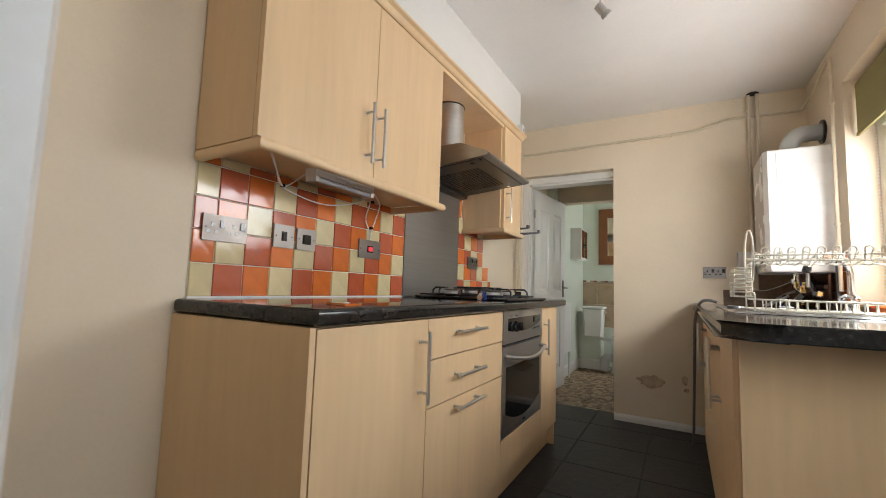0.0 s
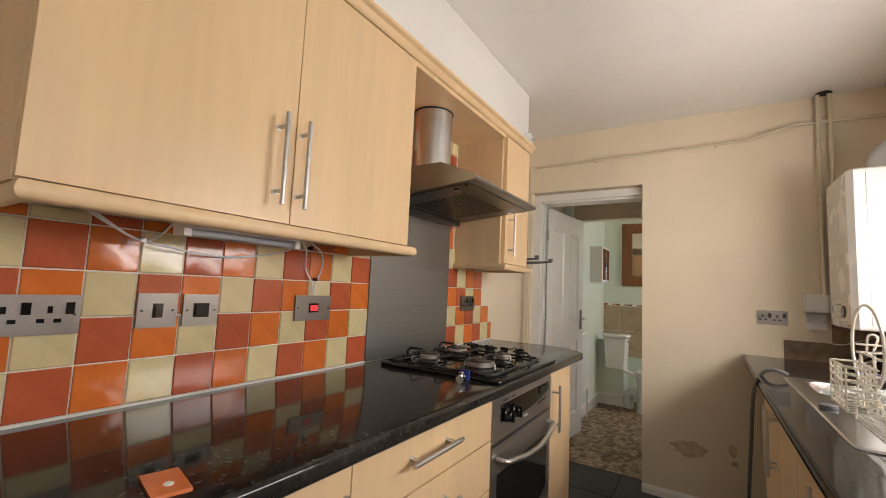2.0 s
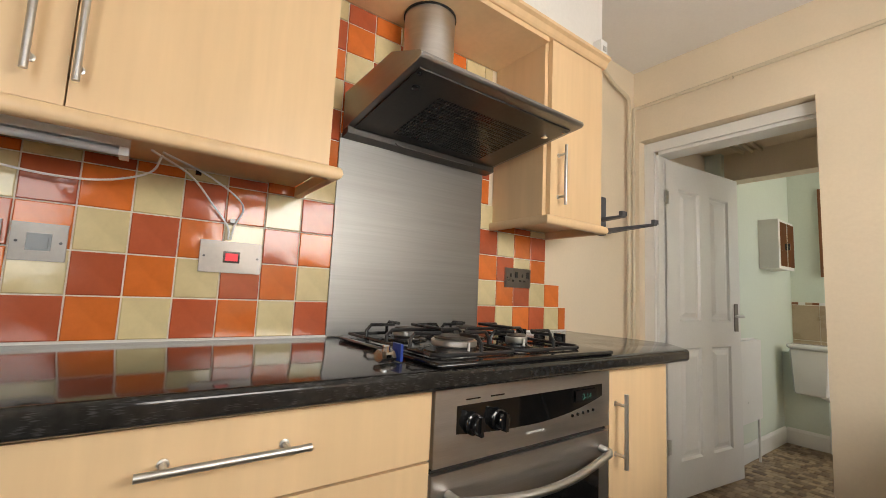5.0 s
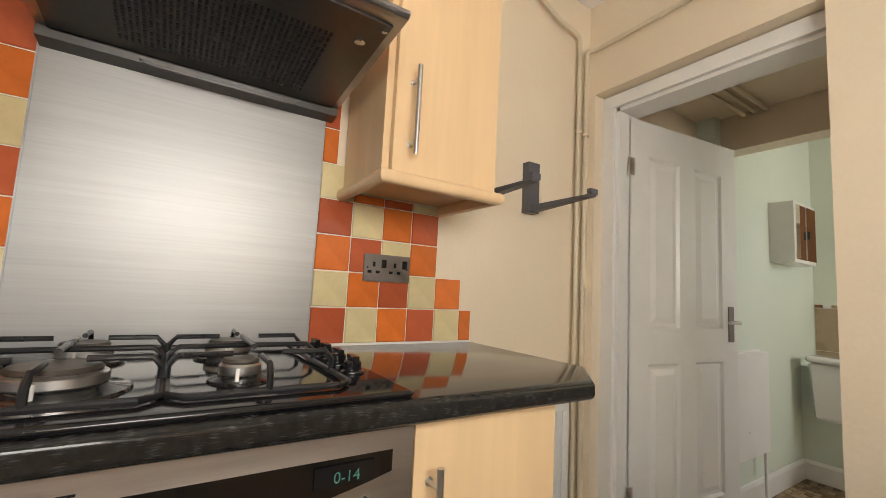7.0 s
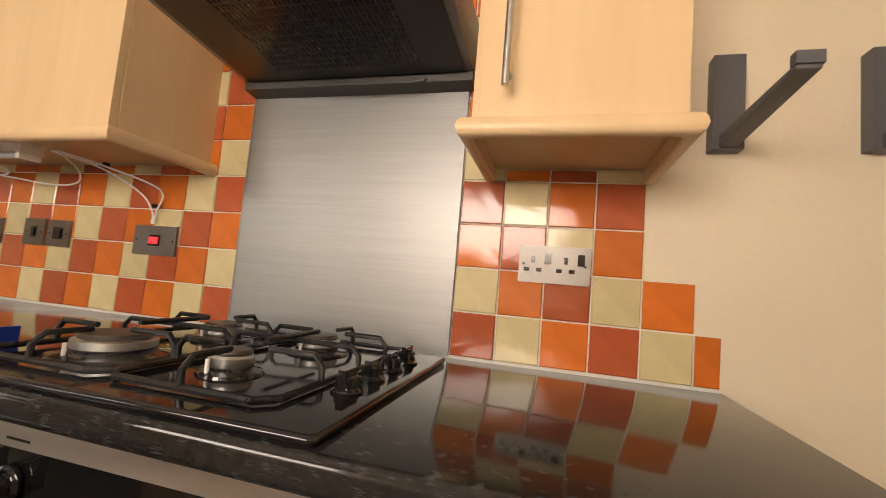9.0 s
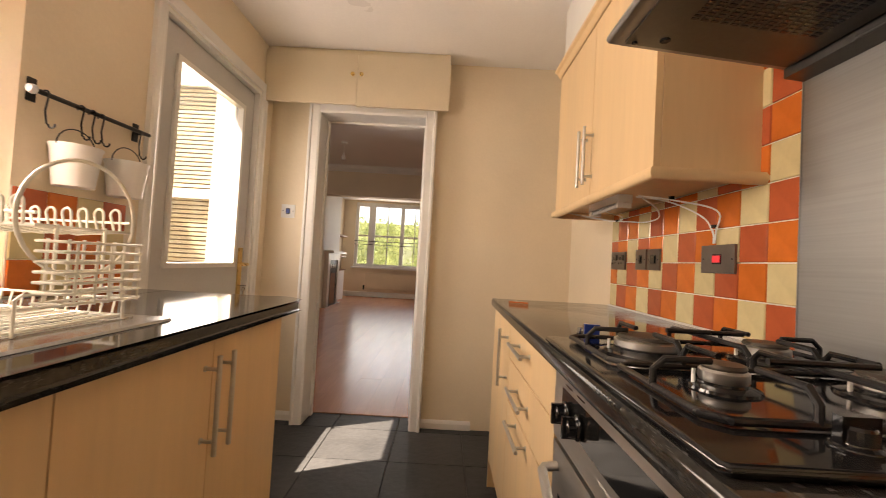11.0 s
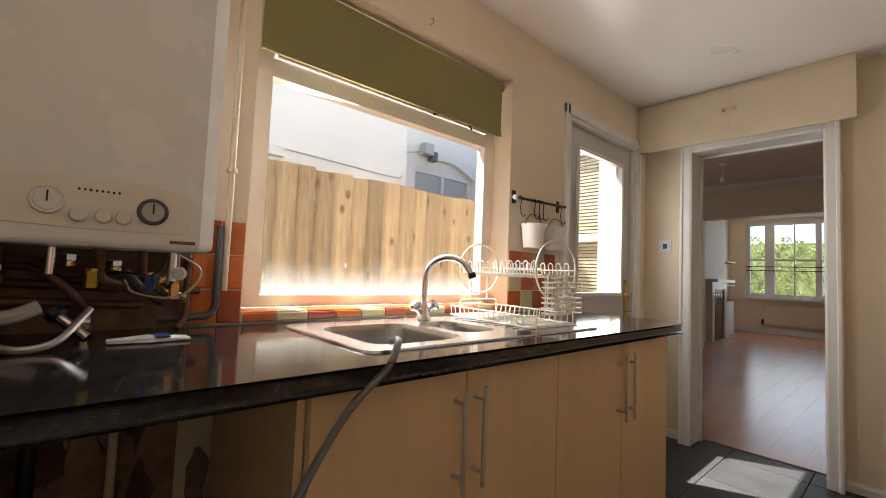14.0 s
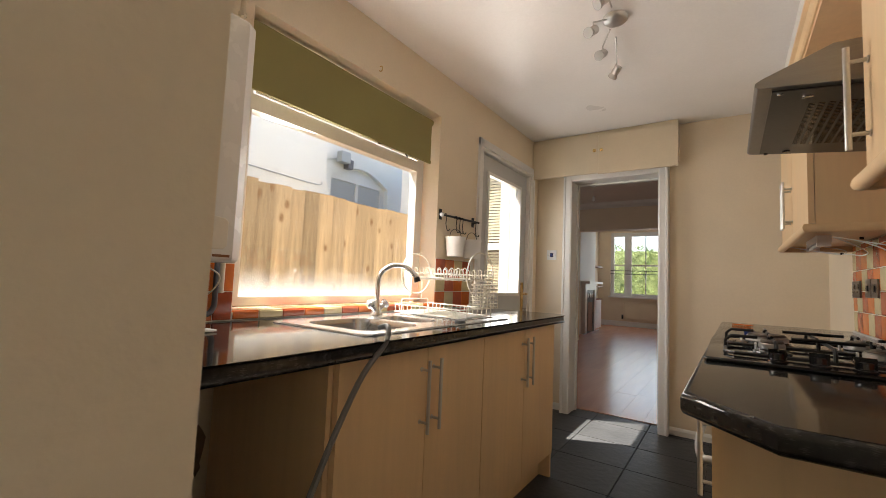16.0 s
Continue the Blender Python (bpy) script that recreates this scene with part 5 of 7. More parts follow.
for k, x in enumerate((RX0, RX1)):
    cy = (1.852 + 2.091) / 2 if k == 0 else (1.795 + 2.048) / 2
    wires("end_loop", [([(x, cy + 0.121 * math.cos(radians(a)), 1.103 + 0.104 * math.sin(radians(a))) for a in range(0, 360, 10)], True)], 0.0036, "oval end loop")
    wires("leg", [([(x, cy - 0.11, 0.907), (x, cy - 0.11, 0.965), (x, cy - 0.10, 0.972), (x, cy + 0.10, 0.972), (x, cy + 0.11, 0.965), (x, cy + 0.11, 0.907)], False), ([(x, cy - 0.05, 0.972), (x, cy - 0.05, 1.09)], False), ([(x, cy + 0.05, 0.972), (x, cy + 0.05, 1.09)], False)], 0.003)
ya, yb = 1.86, 2.06
wires("shelf_frame", [([(RX0, ya, 1.085), (RX1, ya - 0.04, 1.085), (RX1, yb - 0.04, 1.085), (RX0, yb, 1.085)], True), ([(RX0, ya, 1.105), (RX1, ya - 0.04, 1.105)], False), ([(RX0, yb, 1.105), (RX1, yb - 0.04, 1.105)], False)], 0.003, "upper plate shelf frame")
for i in range(11):
    x = RX0 + 0.02 + i * 0.0375
    o = -0.04 * i / 11
    for y in (ya + o, yb + o):
        wires("plate_prong", [([(x, y, 1.085), (x + 0.002, y, 1.12)] + [(x + 0.012 - 0.010 * math.cos(radians(a)), y, 1.12 + 0.012 * math.sin(radians(a))) for a in (30, 60, 90, 120, 150)] + [(x + 0.022, y, 1.12), (x + 0.012, y, 1.085)], False)], 0.0026)
    wires("shelf_wire", [([(x, ya + o, 1.085), (x, (ya + yb) / 2 + o, 1.075), (x, yb + o, 1.085)], False)], 0.0026)
wires("tray_frame", [([(RX0 + 0.01, RY0 + 0.05, 0.913), (RX1, RY0, 0.913), (RX1, RY1 - 0.01, 0.913), (RX0 + 0.01, RY1 + 0.03, 0.913)], True), ([(RX0 + 0.01, RY0 + 0.05, 0.948), (RX1, RY0, 0.948), (RX1, RY1 - 0.01, 0.948), (RX0 + 0.01, RY1 + 0.03, 0.948)], True)], 0.003, "lower tray frame")
for i in range(15):
    x = RX0 + 0.03 + i * 0.027
    wires("tray_wire", [([(x, RY0 + 0.045 - 0.04 * i / 15, 0.948), (x, RY0 + 0.052 - 0.04 * i / 15, 0.913), (x, RY1 + 0.02 - 0.03 * i / 15, 0.913), (x, RY1 + 0.028 - 0.03 * i / 15, 0.948)], False)], 0.0024)
for i in range(7):
    z = 0.958 + i * 0.017
    wires("cutlery_basket_wire", [([(RX0 - 0.048, 1.885, z), (RX0 - 0.004, 1.880, z), (RX0 - 0.004, 2.06, z), (RX0 - 0.048, 2.055, z), (RX0 - 0.055, 2.04, z), (RX0 - 0.055, 1.90, z)], True)], 0.0025)
for y in (1.90, 1.94, 1.97, 2.0, 2.04):
    wires("cutlery_basket_upright", [([(RX0 - 0.004, y, 1.065), (RX0 - 0.004, y, 0.955), (RX0 - 0.055, y, 0.955), (RX0 - 0.055, y, 1.06)], False)], 0.0025)

# rail with hooks and two small buckets
rail = thing("utensil_rail", (1.965, 1.385, 1.46), "dark steel rail with hooks on the wall by the window", "rail")
bm = bmesh.new()
tube(bm, [(1.955, 1.165, 1.478), (1.955, 1.605, 1.470)], 0.007, 10)
part("bar", bm, IRON, rail, smooth=True)
for y in (1.195, 1.585):
    bm = boxes(((1.983, y - 0.012, 1.445), (1.989, y + 0.012, 1.51)))
    tube(bm, [(1.985, y, 1.474), (1.955, y, 1.474)], 0.005, 8)
    part("wall_fixing", bm, IRON, rail)
bm = bmesh.new()
lathe(bm, (1.955, 1.605, 1.470), [(0.012, 0), (0.014, 0.006), (0.010, 0.018), (0, 0.020)], 14, (0, 1, 0))
part("end_cap", bm, BLUEGREY, rail, "pale plastic end cap")
for y in (1.575, 1.46, 1.42, 1.385, 1.22):
    bm = bmesh.new()
    tube(bm, arc((1.955, y, 1.470), (1, 0, 0), (0, 0, 1), 0.011, -20, 200, 8) + [Vector((1.942, y + 0.01, 1.42)), Vector((1.94, y + 0.005, 1.385))] + arc((1.93, y, 1.385), (1, 0, 0), (0, 0, 1), 0.010, 0, -190, 6), 0.0026, 6)
    part("hook", bm, IRON, rail, "black wire hook", smooth=True)
for y in (1.497, 1.300):
    bk = thing("small_bucket", (1.935, y, 1.22), "small cream metal bucket hanging from the rail", "bucket", "hanging buckets")
    bm = bmesh.new()
    lathe(bm, (1.925, y, 1.222), [(0.0, 0.003), (0.050, 0.0), (0.062, 0.11), (0.066, 0.118), (0.066, 0.121), (0.060, 0.118), (0.048, 0.006), (0.0, 0.006)], 24)
    part("pail", bm, PLASTIC_W, bk, smooth=True)
    bm = bmesh.new()
    tube(bm, [(1.925, y + 0.066 * math.cos(radians(a)), 1.338 + 0.055 * math.sin(radians(a))) for a in range(0, 181, 15)], 0.002, 6)
    part("bail", bm, IRON, bk)

# boiler
boiler = thing("boiler", (1.83, 3.19, 1.1), "white wall-hung gas boiler with a round timer dial", "boiler")
BX, BY0, BY1, BZ0, BZ1 = 1.672, 3.00, 3.40, 1.10, 1.81
bm = nosed_slab([(BX, BY0 + 0.03), (BX + 0.02, BY0), (W - 0.004, BY0), (W - 0.004, BY1), (BX + 0.02, BY1), (BX, BY1 - 0.03)][::1], BZ0, BZ1, 0.014)
bmesh.ops.recalc_face_normals(bm, faces=bm.faces)
part("casing", bm, BOILER_W, boiler)
part("casing_seam", boxes(((BX + 0.058, BY0 - 0.0012, BZ0 + 0.02), (BX + 0.061, BY0 + 0.002, BZ1 - 0.02))), FLUE, boiler)
bm = bmesh.new()
loop = [(3.058 + (3.335 - 3.058) * i / 12, 1.136 - 0.004 * math.sin(math.pi * i / 12)) for i in range(13)] + [(3.345, 1.146), (3.345, 1.212)] + [(3.335 - (3.335 - 3.058) * i / 12, 1.222 + 0.010 * math.sin(math.pi * i / 12)) for i in range(13)] + [(3.048, 1.212), (3.048, 1.146)]
prism_x(bm, loop, BX - 0.0025, BX + 0.004)
pan = part("control_panel", bm, BEIGEP, boiler, "cream plastic control panel", bevel=0.0015)
for y, z, r, nm, m in ((3.275, 1.180, 0.026, "gauge", CERAMIC), (3.118, 1.176, 0.027, "timer_dial", GREYP)):
    bm = bmesh.new()
    lathe(bm, (BX - 0.0025, y, z), [(r, 0), (r, 0.004), (r * 0.9, 0.007), (r * 0.82, 0.005), (0, 0.005)], 28, (-1, 0, 0))
    part(nm, bm, m, boiler, smooth=True)
    bm = bmesh.new()
    lathe(bm, (BX - 0.0078, y, z), [(r * 0.72, 0), (r * 0.70, 0.003), (0, 0.0035)], 24, (-1, 0, 0))
    part("dial_face", bm, CERAMIC if nm == "gauge" else FLUE, boiler)
    part("pointer", boxes(((BX - 0.0125, y - 0.0012, z - 0.004), (BX - 0.0114, y + 0.0012, z + 0.016))), BLACK, boiler)
for i in range(8):
    part("indicator", boxes(((BX - 0.0036, 3.172 + i * 0.0085, 1.204), (BX - 0.0026, 3.1755 + i * 0.0085, 1.208))), BLACK, boiler)
for y in (3.165, 3.195, 3.232):
    bm = bmesh.new()
    lathe(bm, (BX - 0.0025, y, 1.158), [(0.014, 0), (0.013, 0.006), (0.011, 0.012), (0, 0.0125)], 18, (-1, 0, 0))
    box(bm, (BX - 0.018, y - 0.0025, 1.148), (BX - 0.0145, y + 0.0025, 1.168))
    part("knob", bm, BEIGEP, boiler, "cream control knob")
part("maker_plate", boxes(((BX - 0.001, 3.018 + 0.02, 1.114), (BX + 0.001, 3.085, 1.121))), BROWNWOOD, boiler)
part("fixing_screw", lathe(bmesh.new(), (BX + 0.008, 3.03, 1.30), [(0.006, 0), (0.005, 0.002), (0, 0.0025)], 10, (-1, -0.3, 0)), FLUE, boiler)
bm = bmesh.new()
tube(bm, [(1.83, 3.19, 1.805), (1.83, 3.19, 1.86)] + arc((1.91, 3.19, 1.86), (1, 0, 0), (0, 0, 1), 0.08, 180, 90, 8) + [(W - 0.001, 3.19, 1.94)], 0.048, 20)
part("flue_elbow", bm, FLUE, boiler, "grey plastic flue elbow", smooth=True)
bm = bmesh.new()
lathe(bm, (W - 0.012, 3.19, 1.94), [(0.07, 0), (0.07, 0.011)], 24, (1, 0, 0))
part("flue_collar", bm, IRON, boiler)

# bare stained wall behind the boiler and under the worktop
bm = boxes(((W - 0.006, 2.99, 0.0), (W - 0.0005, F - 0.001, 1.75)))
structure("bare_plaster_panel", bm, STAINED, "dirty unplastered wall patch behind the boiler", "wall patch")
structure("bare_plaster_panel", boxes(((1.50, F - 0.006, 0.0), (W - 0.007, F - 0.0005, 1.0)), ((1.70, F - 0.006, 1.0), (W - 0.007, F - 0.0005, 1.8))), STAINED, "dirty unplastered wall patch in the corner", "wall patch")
rnd = random.Random(5)
for k in range(22):
    y, z = rnd.uniform(2.93, 3.45), rnd.uniform(0.08, 0.8)
    w, h = rnd.uniform(0.02, 0.07), rnd.uniform(0.03, 0.12)
    pts = [(y + w * math.cos(q) * rnd.uniform(0.5, 1.1), z + h * math.sin(q) * rnd.uniform(0.5, 1.1)) for q in [2 * math.pi * i / 14 for i in range(14)]]
    bm = bmesh.new()
    prism_x(bm, pts, W - 0.0085 - 0.0004 * k / 22, W - 0.0061)
    structure("plaster_flake", bm, (BRICKRED, STAINED, BRICKRED, STAINPLASTER)[k % 4], "peeling patch of old plaster and brick", "wall patch")
structure("cupboard_end", boxes(((SX + 0.02, 2.9015, 0.0), (W - 0.06, 2.917, 0.8585))), MAPLE, "pale maple side of the sink cupboard", "panel")
for nm, pts, r, m, lab in (
        ("waste_pipe", [(1.95, 3.28, 0.0), (1.95, 3.28, 0.858)], 0.016, IRON, "black standpipe under the worktop"),
        ("waste_pipe", [(1.95, 3.13, 0.0), (1.95, 3.13, 0.86)], 0.010, PIPE, "cream pipe under the worktop"),
        ("cold_pipe", [(1.965, 3.40, 1.02), (1.965, 3.05, 1.00), (1.965, 2.965, 1.0)], 0.010, COPPER, "tarnished copper pipe below the boiler"),
        ("hot_pipe", [(1.965, 3.50, 1.065), (1.965, 3.16, 1.045), (1.955, 3.10, 1.00), (1.955, 3.05, 0.97)], 0.010, COPPER, "tarnished copper pipe below the boiler"),
        ("gas_pipe", [(1.955, 2.925, 1.185), (1.955, 2.925, 0.955), (1.955, 2.94, 0.93), (1.955, 3.06, 0.925)], 0.0095, GREYP, "dark grey pipe over the orange tiles"),
        ("hot_pipe", [(1.93, 3.46, 0.985), (1.93, 3.10, 0.965)], 0.010, COPPER, "tarnished copper pipe below the boiler"),
        ("drop_pipe", [(1.86, 3.35, 1.10), (1.86, 3.35, 1.03)], 0.009, COPPER, "short copper connection under the boiler"),
        ("drop_pipe", [(1.86, 3.27, 1.10), (1.86, 3.27, 1.04)], 0.009, CHROME, "short metal connection under the boiler"),
        ("drop_pipe", [(1.86, 3.19, 1.10), (1.86, 3.19, 1.03), (1.90, 3.12, 1.01)], 0.011, COPPER, "bent copper connection under the boiler"),
        ("drop_pipe", [(1.86, 3.11, 1.10), (1.86, 3.11, 1.04), (1.86, 3.05, 0.99)], 0.010, COPPER, "bent copper connection under the boiler"),
        ("drop_pipe", [(1.86, 3.05, 1.10), (1.86, 3.05, 1.02)], 0.010, STEEL, "short metal connection under the boiler")):
    pipe_run(nm, pts, r, lab, m)
for nm, pts, r, m, lab in (
        ("cold_pipe", [(1.94, 3.47, 1.075), (1.94, 3.30, 1.07), (1.93, 3.22, 1.03), (1.93, 3.03, 1.025)], 0.011, COPPER, "dark bent copper pipe below the boiler"),
        ("hot_pipe", [(1.90, 3.30, 1.06), (1.90, 3.24, 1.01), (1.93, 3.20, 0.95), (1.93, 3.20, 0.905)], 0.009, COPPER, "dark copper pipe dropping behind the worktop"),
        ("cold_pipe", [(1.89, 3.14, 1.05), (1.88, 3.10, 1.00), (1.88, 3.02, 0.985)], 0.010, GREYP, "dark grey pipe below the boiler"),
        ("gas_pipe", [(1.94, 3.00, 1.09), (1.94, 3.00, 0.93), (1.93, 3.02, 0.905)], 0.009, COPPER, "tarnished gas pipe at the boiler's corner"),
        ("drop_pipe", [(1.90, 3.38, 0.99), (1.90, 3.38, 0.903)], 0.008, COPPER, "thin copper pipe into the worktop")):
    pipe_run(nm, pts, r, lab, m)
for x, y, z, ax in ((1.885, 3.24, 1.07, (0, 0, 1)), (1.875, 3.16, 1.06, (0, 0, 1)), (1.86, 3.075, 1.035, (0, 1, 0)), (1.90, 3.02, 0.985, (0, 1, 0)), (1.93, 3.205, 0.925, (0, 0, 1)), (1.90, 3.38, 0.93, (0, 0, 1))):
    nt_ = thing("pipe_fitting", (x, y, z), "chrome compression fitting on the boiler pipework", "fitting", "pipe fittings")
    part("nut", lathe(bmesh.new(), (x, y, z), [(0.015, 0), (0.016, 0.002), (0.016, 0.014), (0.014, 0.016)], 6, ax), CHROME, nt_)
    part("collar", lathe(bmesh.new(), Vector((x, y, z)) - Vector(ax) * 0.012, [(0.0125, 0), (0.0125, 0.0115)], 12, ax), BRASS, nt_)
cable("boiler_wire", [(1.85, 3.06, 1.09), (1.84, 3.09, 1.045), (1.86, 3.17, 1.05), (1.85, 3.24, 1.035), (1.87, 3.30, 1.06)], 0.0022, IRON, "thin black wire below the boiler")
pl = thing("pipe_label", (1.93, 3.28, 0.8), "white paper label round the black standpipe", "label")
part("wrap", lathe(bmesh.new(), (1.95, 3.28, 0.755), [(0.0168, 0), (0.0172, 0.001), (0.0172, 0.079), (0.0168, 0.08)], 14), PLASTIC_W, pl, smooth=True)
part("printed_bar", boxes(((1.9315, 3.272, 0.78), (1.9325, 3.288, 0.784)), ((1.9315, 3.272, 0.80), (1.9325, 3.288, 0.804))), GREYP, pl)
for (x, y, z), m, sz in (((1.86, 3.35, 1.04), RED, 0.014), ((1.85, 3.20, 1.035), YELLOW, 0.012), ((1.85, 3.095, 1.03), BLUE, 0.013), ((1.84, 3.045, 1.01), BRASS, 0.012)):
    v = thing("service_valve", (x, y, z), "small valve with a coloured lever below the boiler", "valve", "boiler valves")
    part("valve_body", lathe(bmesh.new(), (x, y, z - 0.02), [(sz, 0), (sz, 0.014), (sz * 0.8, 0.016), (sz * 0.8, 0.024), (sz, 0.026), (sz, 0.04)], 6), BRASS, v)
    part("lever", boxes(((x - 0.018, y - 0.008, z - 0.022), (x - 0.012, y + 0.008, z + 0.014))), m, v, bevel=0.002)
bm = bmesh.new()
tube(bm, [(1.80, 3.045, 1.06), (1.80, 3.045, 1.095)], 0.003, 6)
lathe(bm, (1.795, 3.045, 1.05), [(0.015, 0), (0.016, 0.006), (0.010, 0.010), (0, 0.010)], 18, (-1, 0, 0))
tagged(part("pressure_tag", bm, CERAMIC, None), "round white tag hanging below the boiler", "tag")
cable("filling_loop", [(1.86, 3.355, 1.0), (1.80, 3.37, 0.97), (1.74, 3.345, 0.925), (1.70, 3.30, 0.908), (1.72, 3.25, 0.915), (1.76, 3.22, 0.945), (1.80, 3.20, 0.97)], 0.0075, STEEL, "braided silver filling hose lying on the worktop", "hose")
cable("waste_hose", [(1.93, 3.50, 0.99), (1.88, 3.40, 0.955), (1.86, 3.33, 0.95), (1.87, 3.28, 0.97)], 0.015, PLASTIC_W, "pale corrugated hose below the boiler", "hose")
cable("washer_hose", [(1.30, 3.20, 0.012), (1.305, 3.12, 0.30), (1.31, 3.0, 0.58), (1.312, 2.87, 0.80), (1.325, 2.76, 0.890), (1.345, 2.725, 0.925), (1.375, 2.705, 0.932), (1.41, 2.695, 0.922)], 0.0078, RUBBER, "grey washing machine hose hooked into the sink", "hose")
cable("boiler_wire", [(1.81, 3.05, 1.098), (1.79, 3.00, 1.06), (1.80, 3.02, 1.01), (1.84, 3.06, 0.99), (1.88, 3.12, 1.0), (1.88, 3.14, 1.03)], 0.0025, PIPE, "thin loose cream wire below the boiler")
cable("boiler_wire", [(1.638, F - 0.01, 1.06), (1.66, F - 0.03, 1.02), (1.72, F - 0.04, 1.0), (1.80, 3.46, 1.03), (1.85, 3.40, 1.06)], 0.003, PLASTIC_W, "white flex from the spur to the boiler")
sd = thing("sealant_tube", (1.75, 3.10, 0.9), "empty white and blue plastic packet on the worktop", "packet")
bm = bmesh.new()
rings(bm, [[(1.74, 3.02, 0.902), (1.79, 3.02, 0.902), (1.79, 3.02, 0.906), (1.74, 3.02, 0.907)], [(1.735, 3.10, 0.902), (1.785, 3.10, 0.902), (1.78, 3.10, 0.913), (1.74, 3.10, 0.910)], [(1.745, 3.17, 0.902), (1.775, 3.17, 0.902), (1.775, 3.17, 0.908), (1.745, 3.17, 0.908)]])
bmesh.ops.recalc_face_normals(bm, faces=bm.faces)
part("wrapper", bm, PLASTIC_W, sd)
part("stripe", boxes(((1.733, 3.06, 0.9115), (1.786, 3.085, 0.9135))), BLUE, sd)
tp = thing("stop_tap", (1.78, 3.23, 0.9), "black and chrome tap fitting lying on the worktop", "tap")
bm = bmesh.new()
tube(bm, [(1.76, 3.20, 0.915), (1.79, 3.245, 0.955)], 0.011, 12)
part("spindle", bm, CHROME, tp)
part("grip", lathe(bmesh.new(), (1.79, 3.245, 0.955), [(0.008, 0), (0.019, 0.004), (0.019, 0.016), (0.010, 0.022), (0, 0.022)], 8, (0.45, 0.65, 0.6)), IRON, tp)

# curtain hook by the blind
bm = bmesh.new()
tube(bm, [(1.988, 2.17, 2.15), (1.975, 2.17, 2.15), (1.970, 2.17, 2.14), (1.970, 2.172, 2.125), (1.978, 2.175, 2.118), (1.985, 2.178, 2.125)], 0.0025, 6)
tagged(part("wall_hook", bm, BRASS, None), "small brass cup hook above the window", "hook")


# ---- bathroom lobby ----
bd = thing("door_2", (0.11, 3.65, 0.0), "white four-panel door standing open into the lobby", "door", kind="structure")
a, b = Vector((0.112, 3.655, 0)), Vector((0.205, 4.40, 0))
du = (b - a).normalized()
dn = Vector((du.y, -du.x, 0))     # the side towards the doorway
DW = (b - a).length


def on_door(u, z, d):
    return a + du * u + dn * d + Vector((0, 0, z))


def door_box(u0, u1, z0, z1, d0, d1):
    bm = bmesh.new()
    rings(bm, [[on_door(u0, z0, d), on_door(u1, z0, d), on_door(u1, z1, d), on_door(u0, z1, d)] for d in (d0, d1)])
    bmesh.ops.recalc_face_normals(bm, faces=bm.faces)
    return bm


part("leaf", door_box(0, DW, 0.01, 1.855, -0.035, -0.012), GLOSS, bd)
st = 0.125
pw = (DW - 3 * st * 0.9) / 2
cols = [(0.115, 0.115 + pw), (DW - 0.115 - pw, DW - 0.115)]
rows_ = [(0.20, 0.80), (0.95, 1.70)]
bm = bmesh.new()
us = [0, cols[0][0], cols[0][1], cols[1][0], cols[1][1], DW]
zs = [0.01, rows_[0][0], rows_[0][1], rows_[1][0], rows_[1][1], 1.855]
for i in range(5):
    for j in range(5):
        if i in (1, 3) and j in (1, 3):
            continue
        v = [bm.verts.new(on_door(u, z, 0.0)) for u, z in ((us[i], zs[j]), (us[i + 1], zs[j]), (us[i + 1], zs[j + 1]), (us[i], zs[j + 1]))]
        bm.faces.new(v)
part("face_skin", bm, GLOSS, bd)
for u0, u1 in cols:
    for z0, z1 in rows_:
        bm = bmesh.new()
        lp = lambda k, d: [on_door(u0 + k, z0 + k, d), on_door(u1 - k, z0 + k, d), on_door(u1 - k, z1 - k, d), on_door(u0 + k, z1 - k, d)]
        rings(bm, [lp(0, 0.0), lp(0.010, -0.011), lp(0.022, -0.011), lp(0.048, -0.001)], caps=False)
        bm.faces.new([bm.verts.new(p) for p in lp(0.048, -0.001)])
        part("panel", bm, GLOSS, bd)
part("handle_plate", door_box(DW - 0.075, DW - 0.035, 0.89, 1.06, 0.0, 0.006), PLATE, bd, "dark worn steel handle plate", bevel=0.002)
bm = bmesh.new()
tube(bm, [on_door(DW - 0.055, 0.985, 0.006), on_door(DW - 0.055, 0.985, 0.045), on_door(DW - 0.065, 0.985, 0.05), on_door(DW - 0.15, 0.985, 0.05)], 0.008, 10)
part("lever", bm, STEEL, bd, smooth=True)
for z in (0.25, 1.60):
    part("hinge", door_box(-0.012, 0.02, z, z + 0.075, -0.001, 0.004), STEEL, bd)

rad2 = thing("radiator", (0.16, 4.7, 0.15), "white panel radiator on the bathroom wall", "radiator")
part("panel", boxes(((0.125, 4.50, 0.29), (0.165, 4.875, 0.82))), GLOSS, rad2, bevel=0.008)
part("side_grille", boxes(((0.118, 4.496, 0.285), (0.1245, 4.879, 0.83))), GLOSS, rad2, bevel=0.002)
part("valve", lathe(bmesh.new(), (0.15, 4.475, 0.74), [(0.014, 0), (0.016, 0.02), (0.012, 0.045), (0, 0.046)], 12), IRON, rad2)
part("bracket", boxes(((0.1005, 4.6, 0.4), (0.1178, 4.64, 0.6))), GLOSS, rad2)
pipe_run("pipe", [(0.15, 4.52, 0.0), (0.15, 4.52, 0.29)], 0.008, "white pipe below the radiator", GLOSS)
pipe_run("pipe", [(0.15, 4.85, 0.0), (0.15, 4.85, 0.29)], 0.008, "white pipe below the radiator", GLOSS)

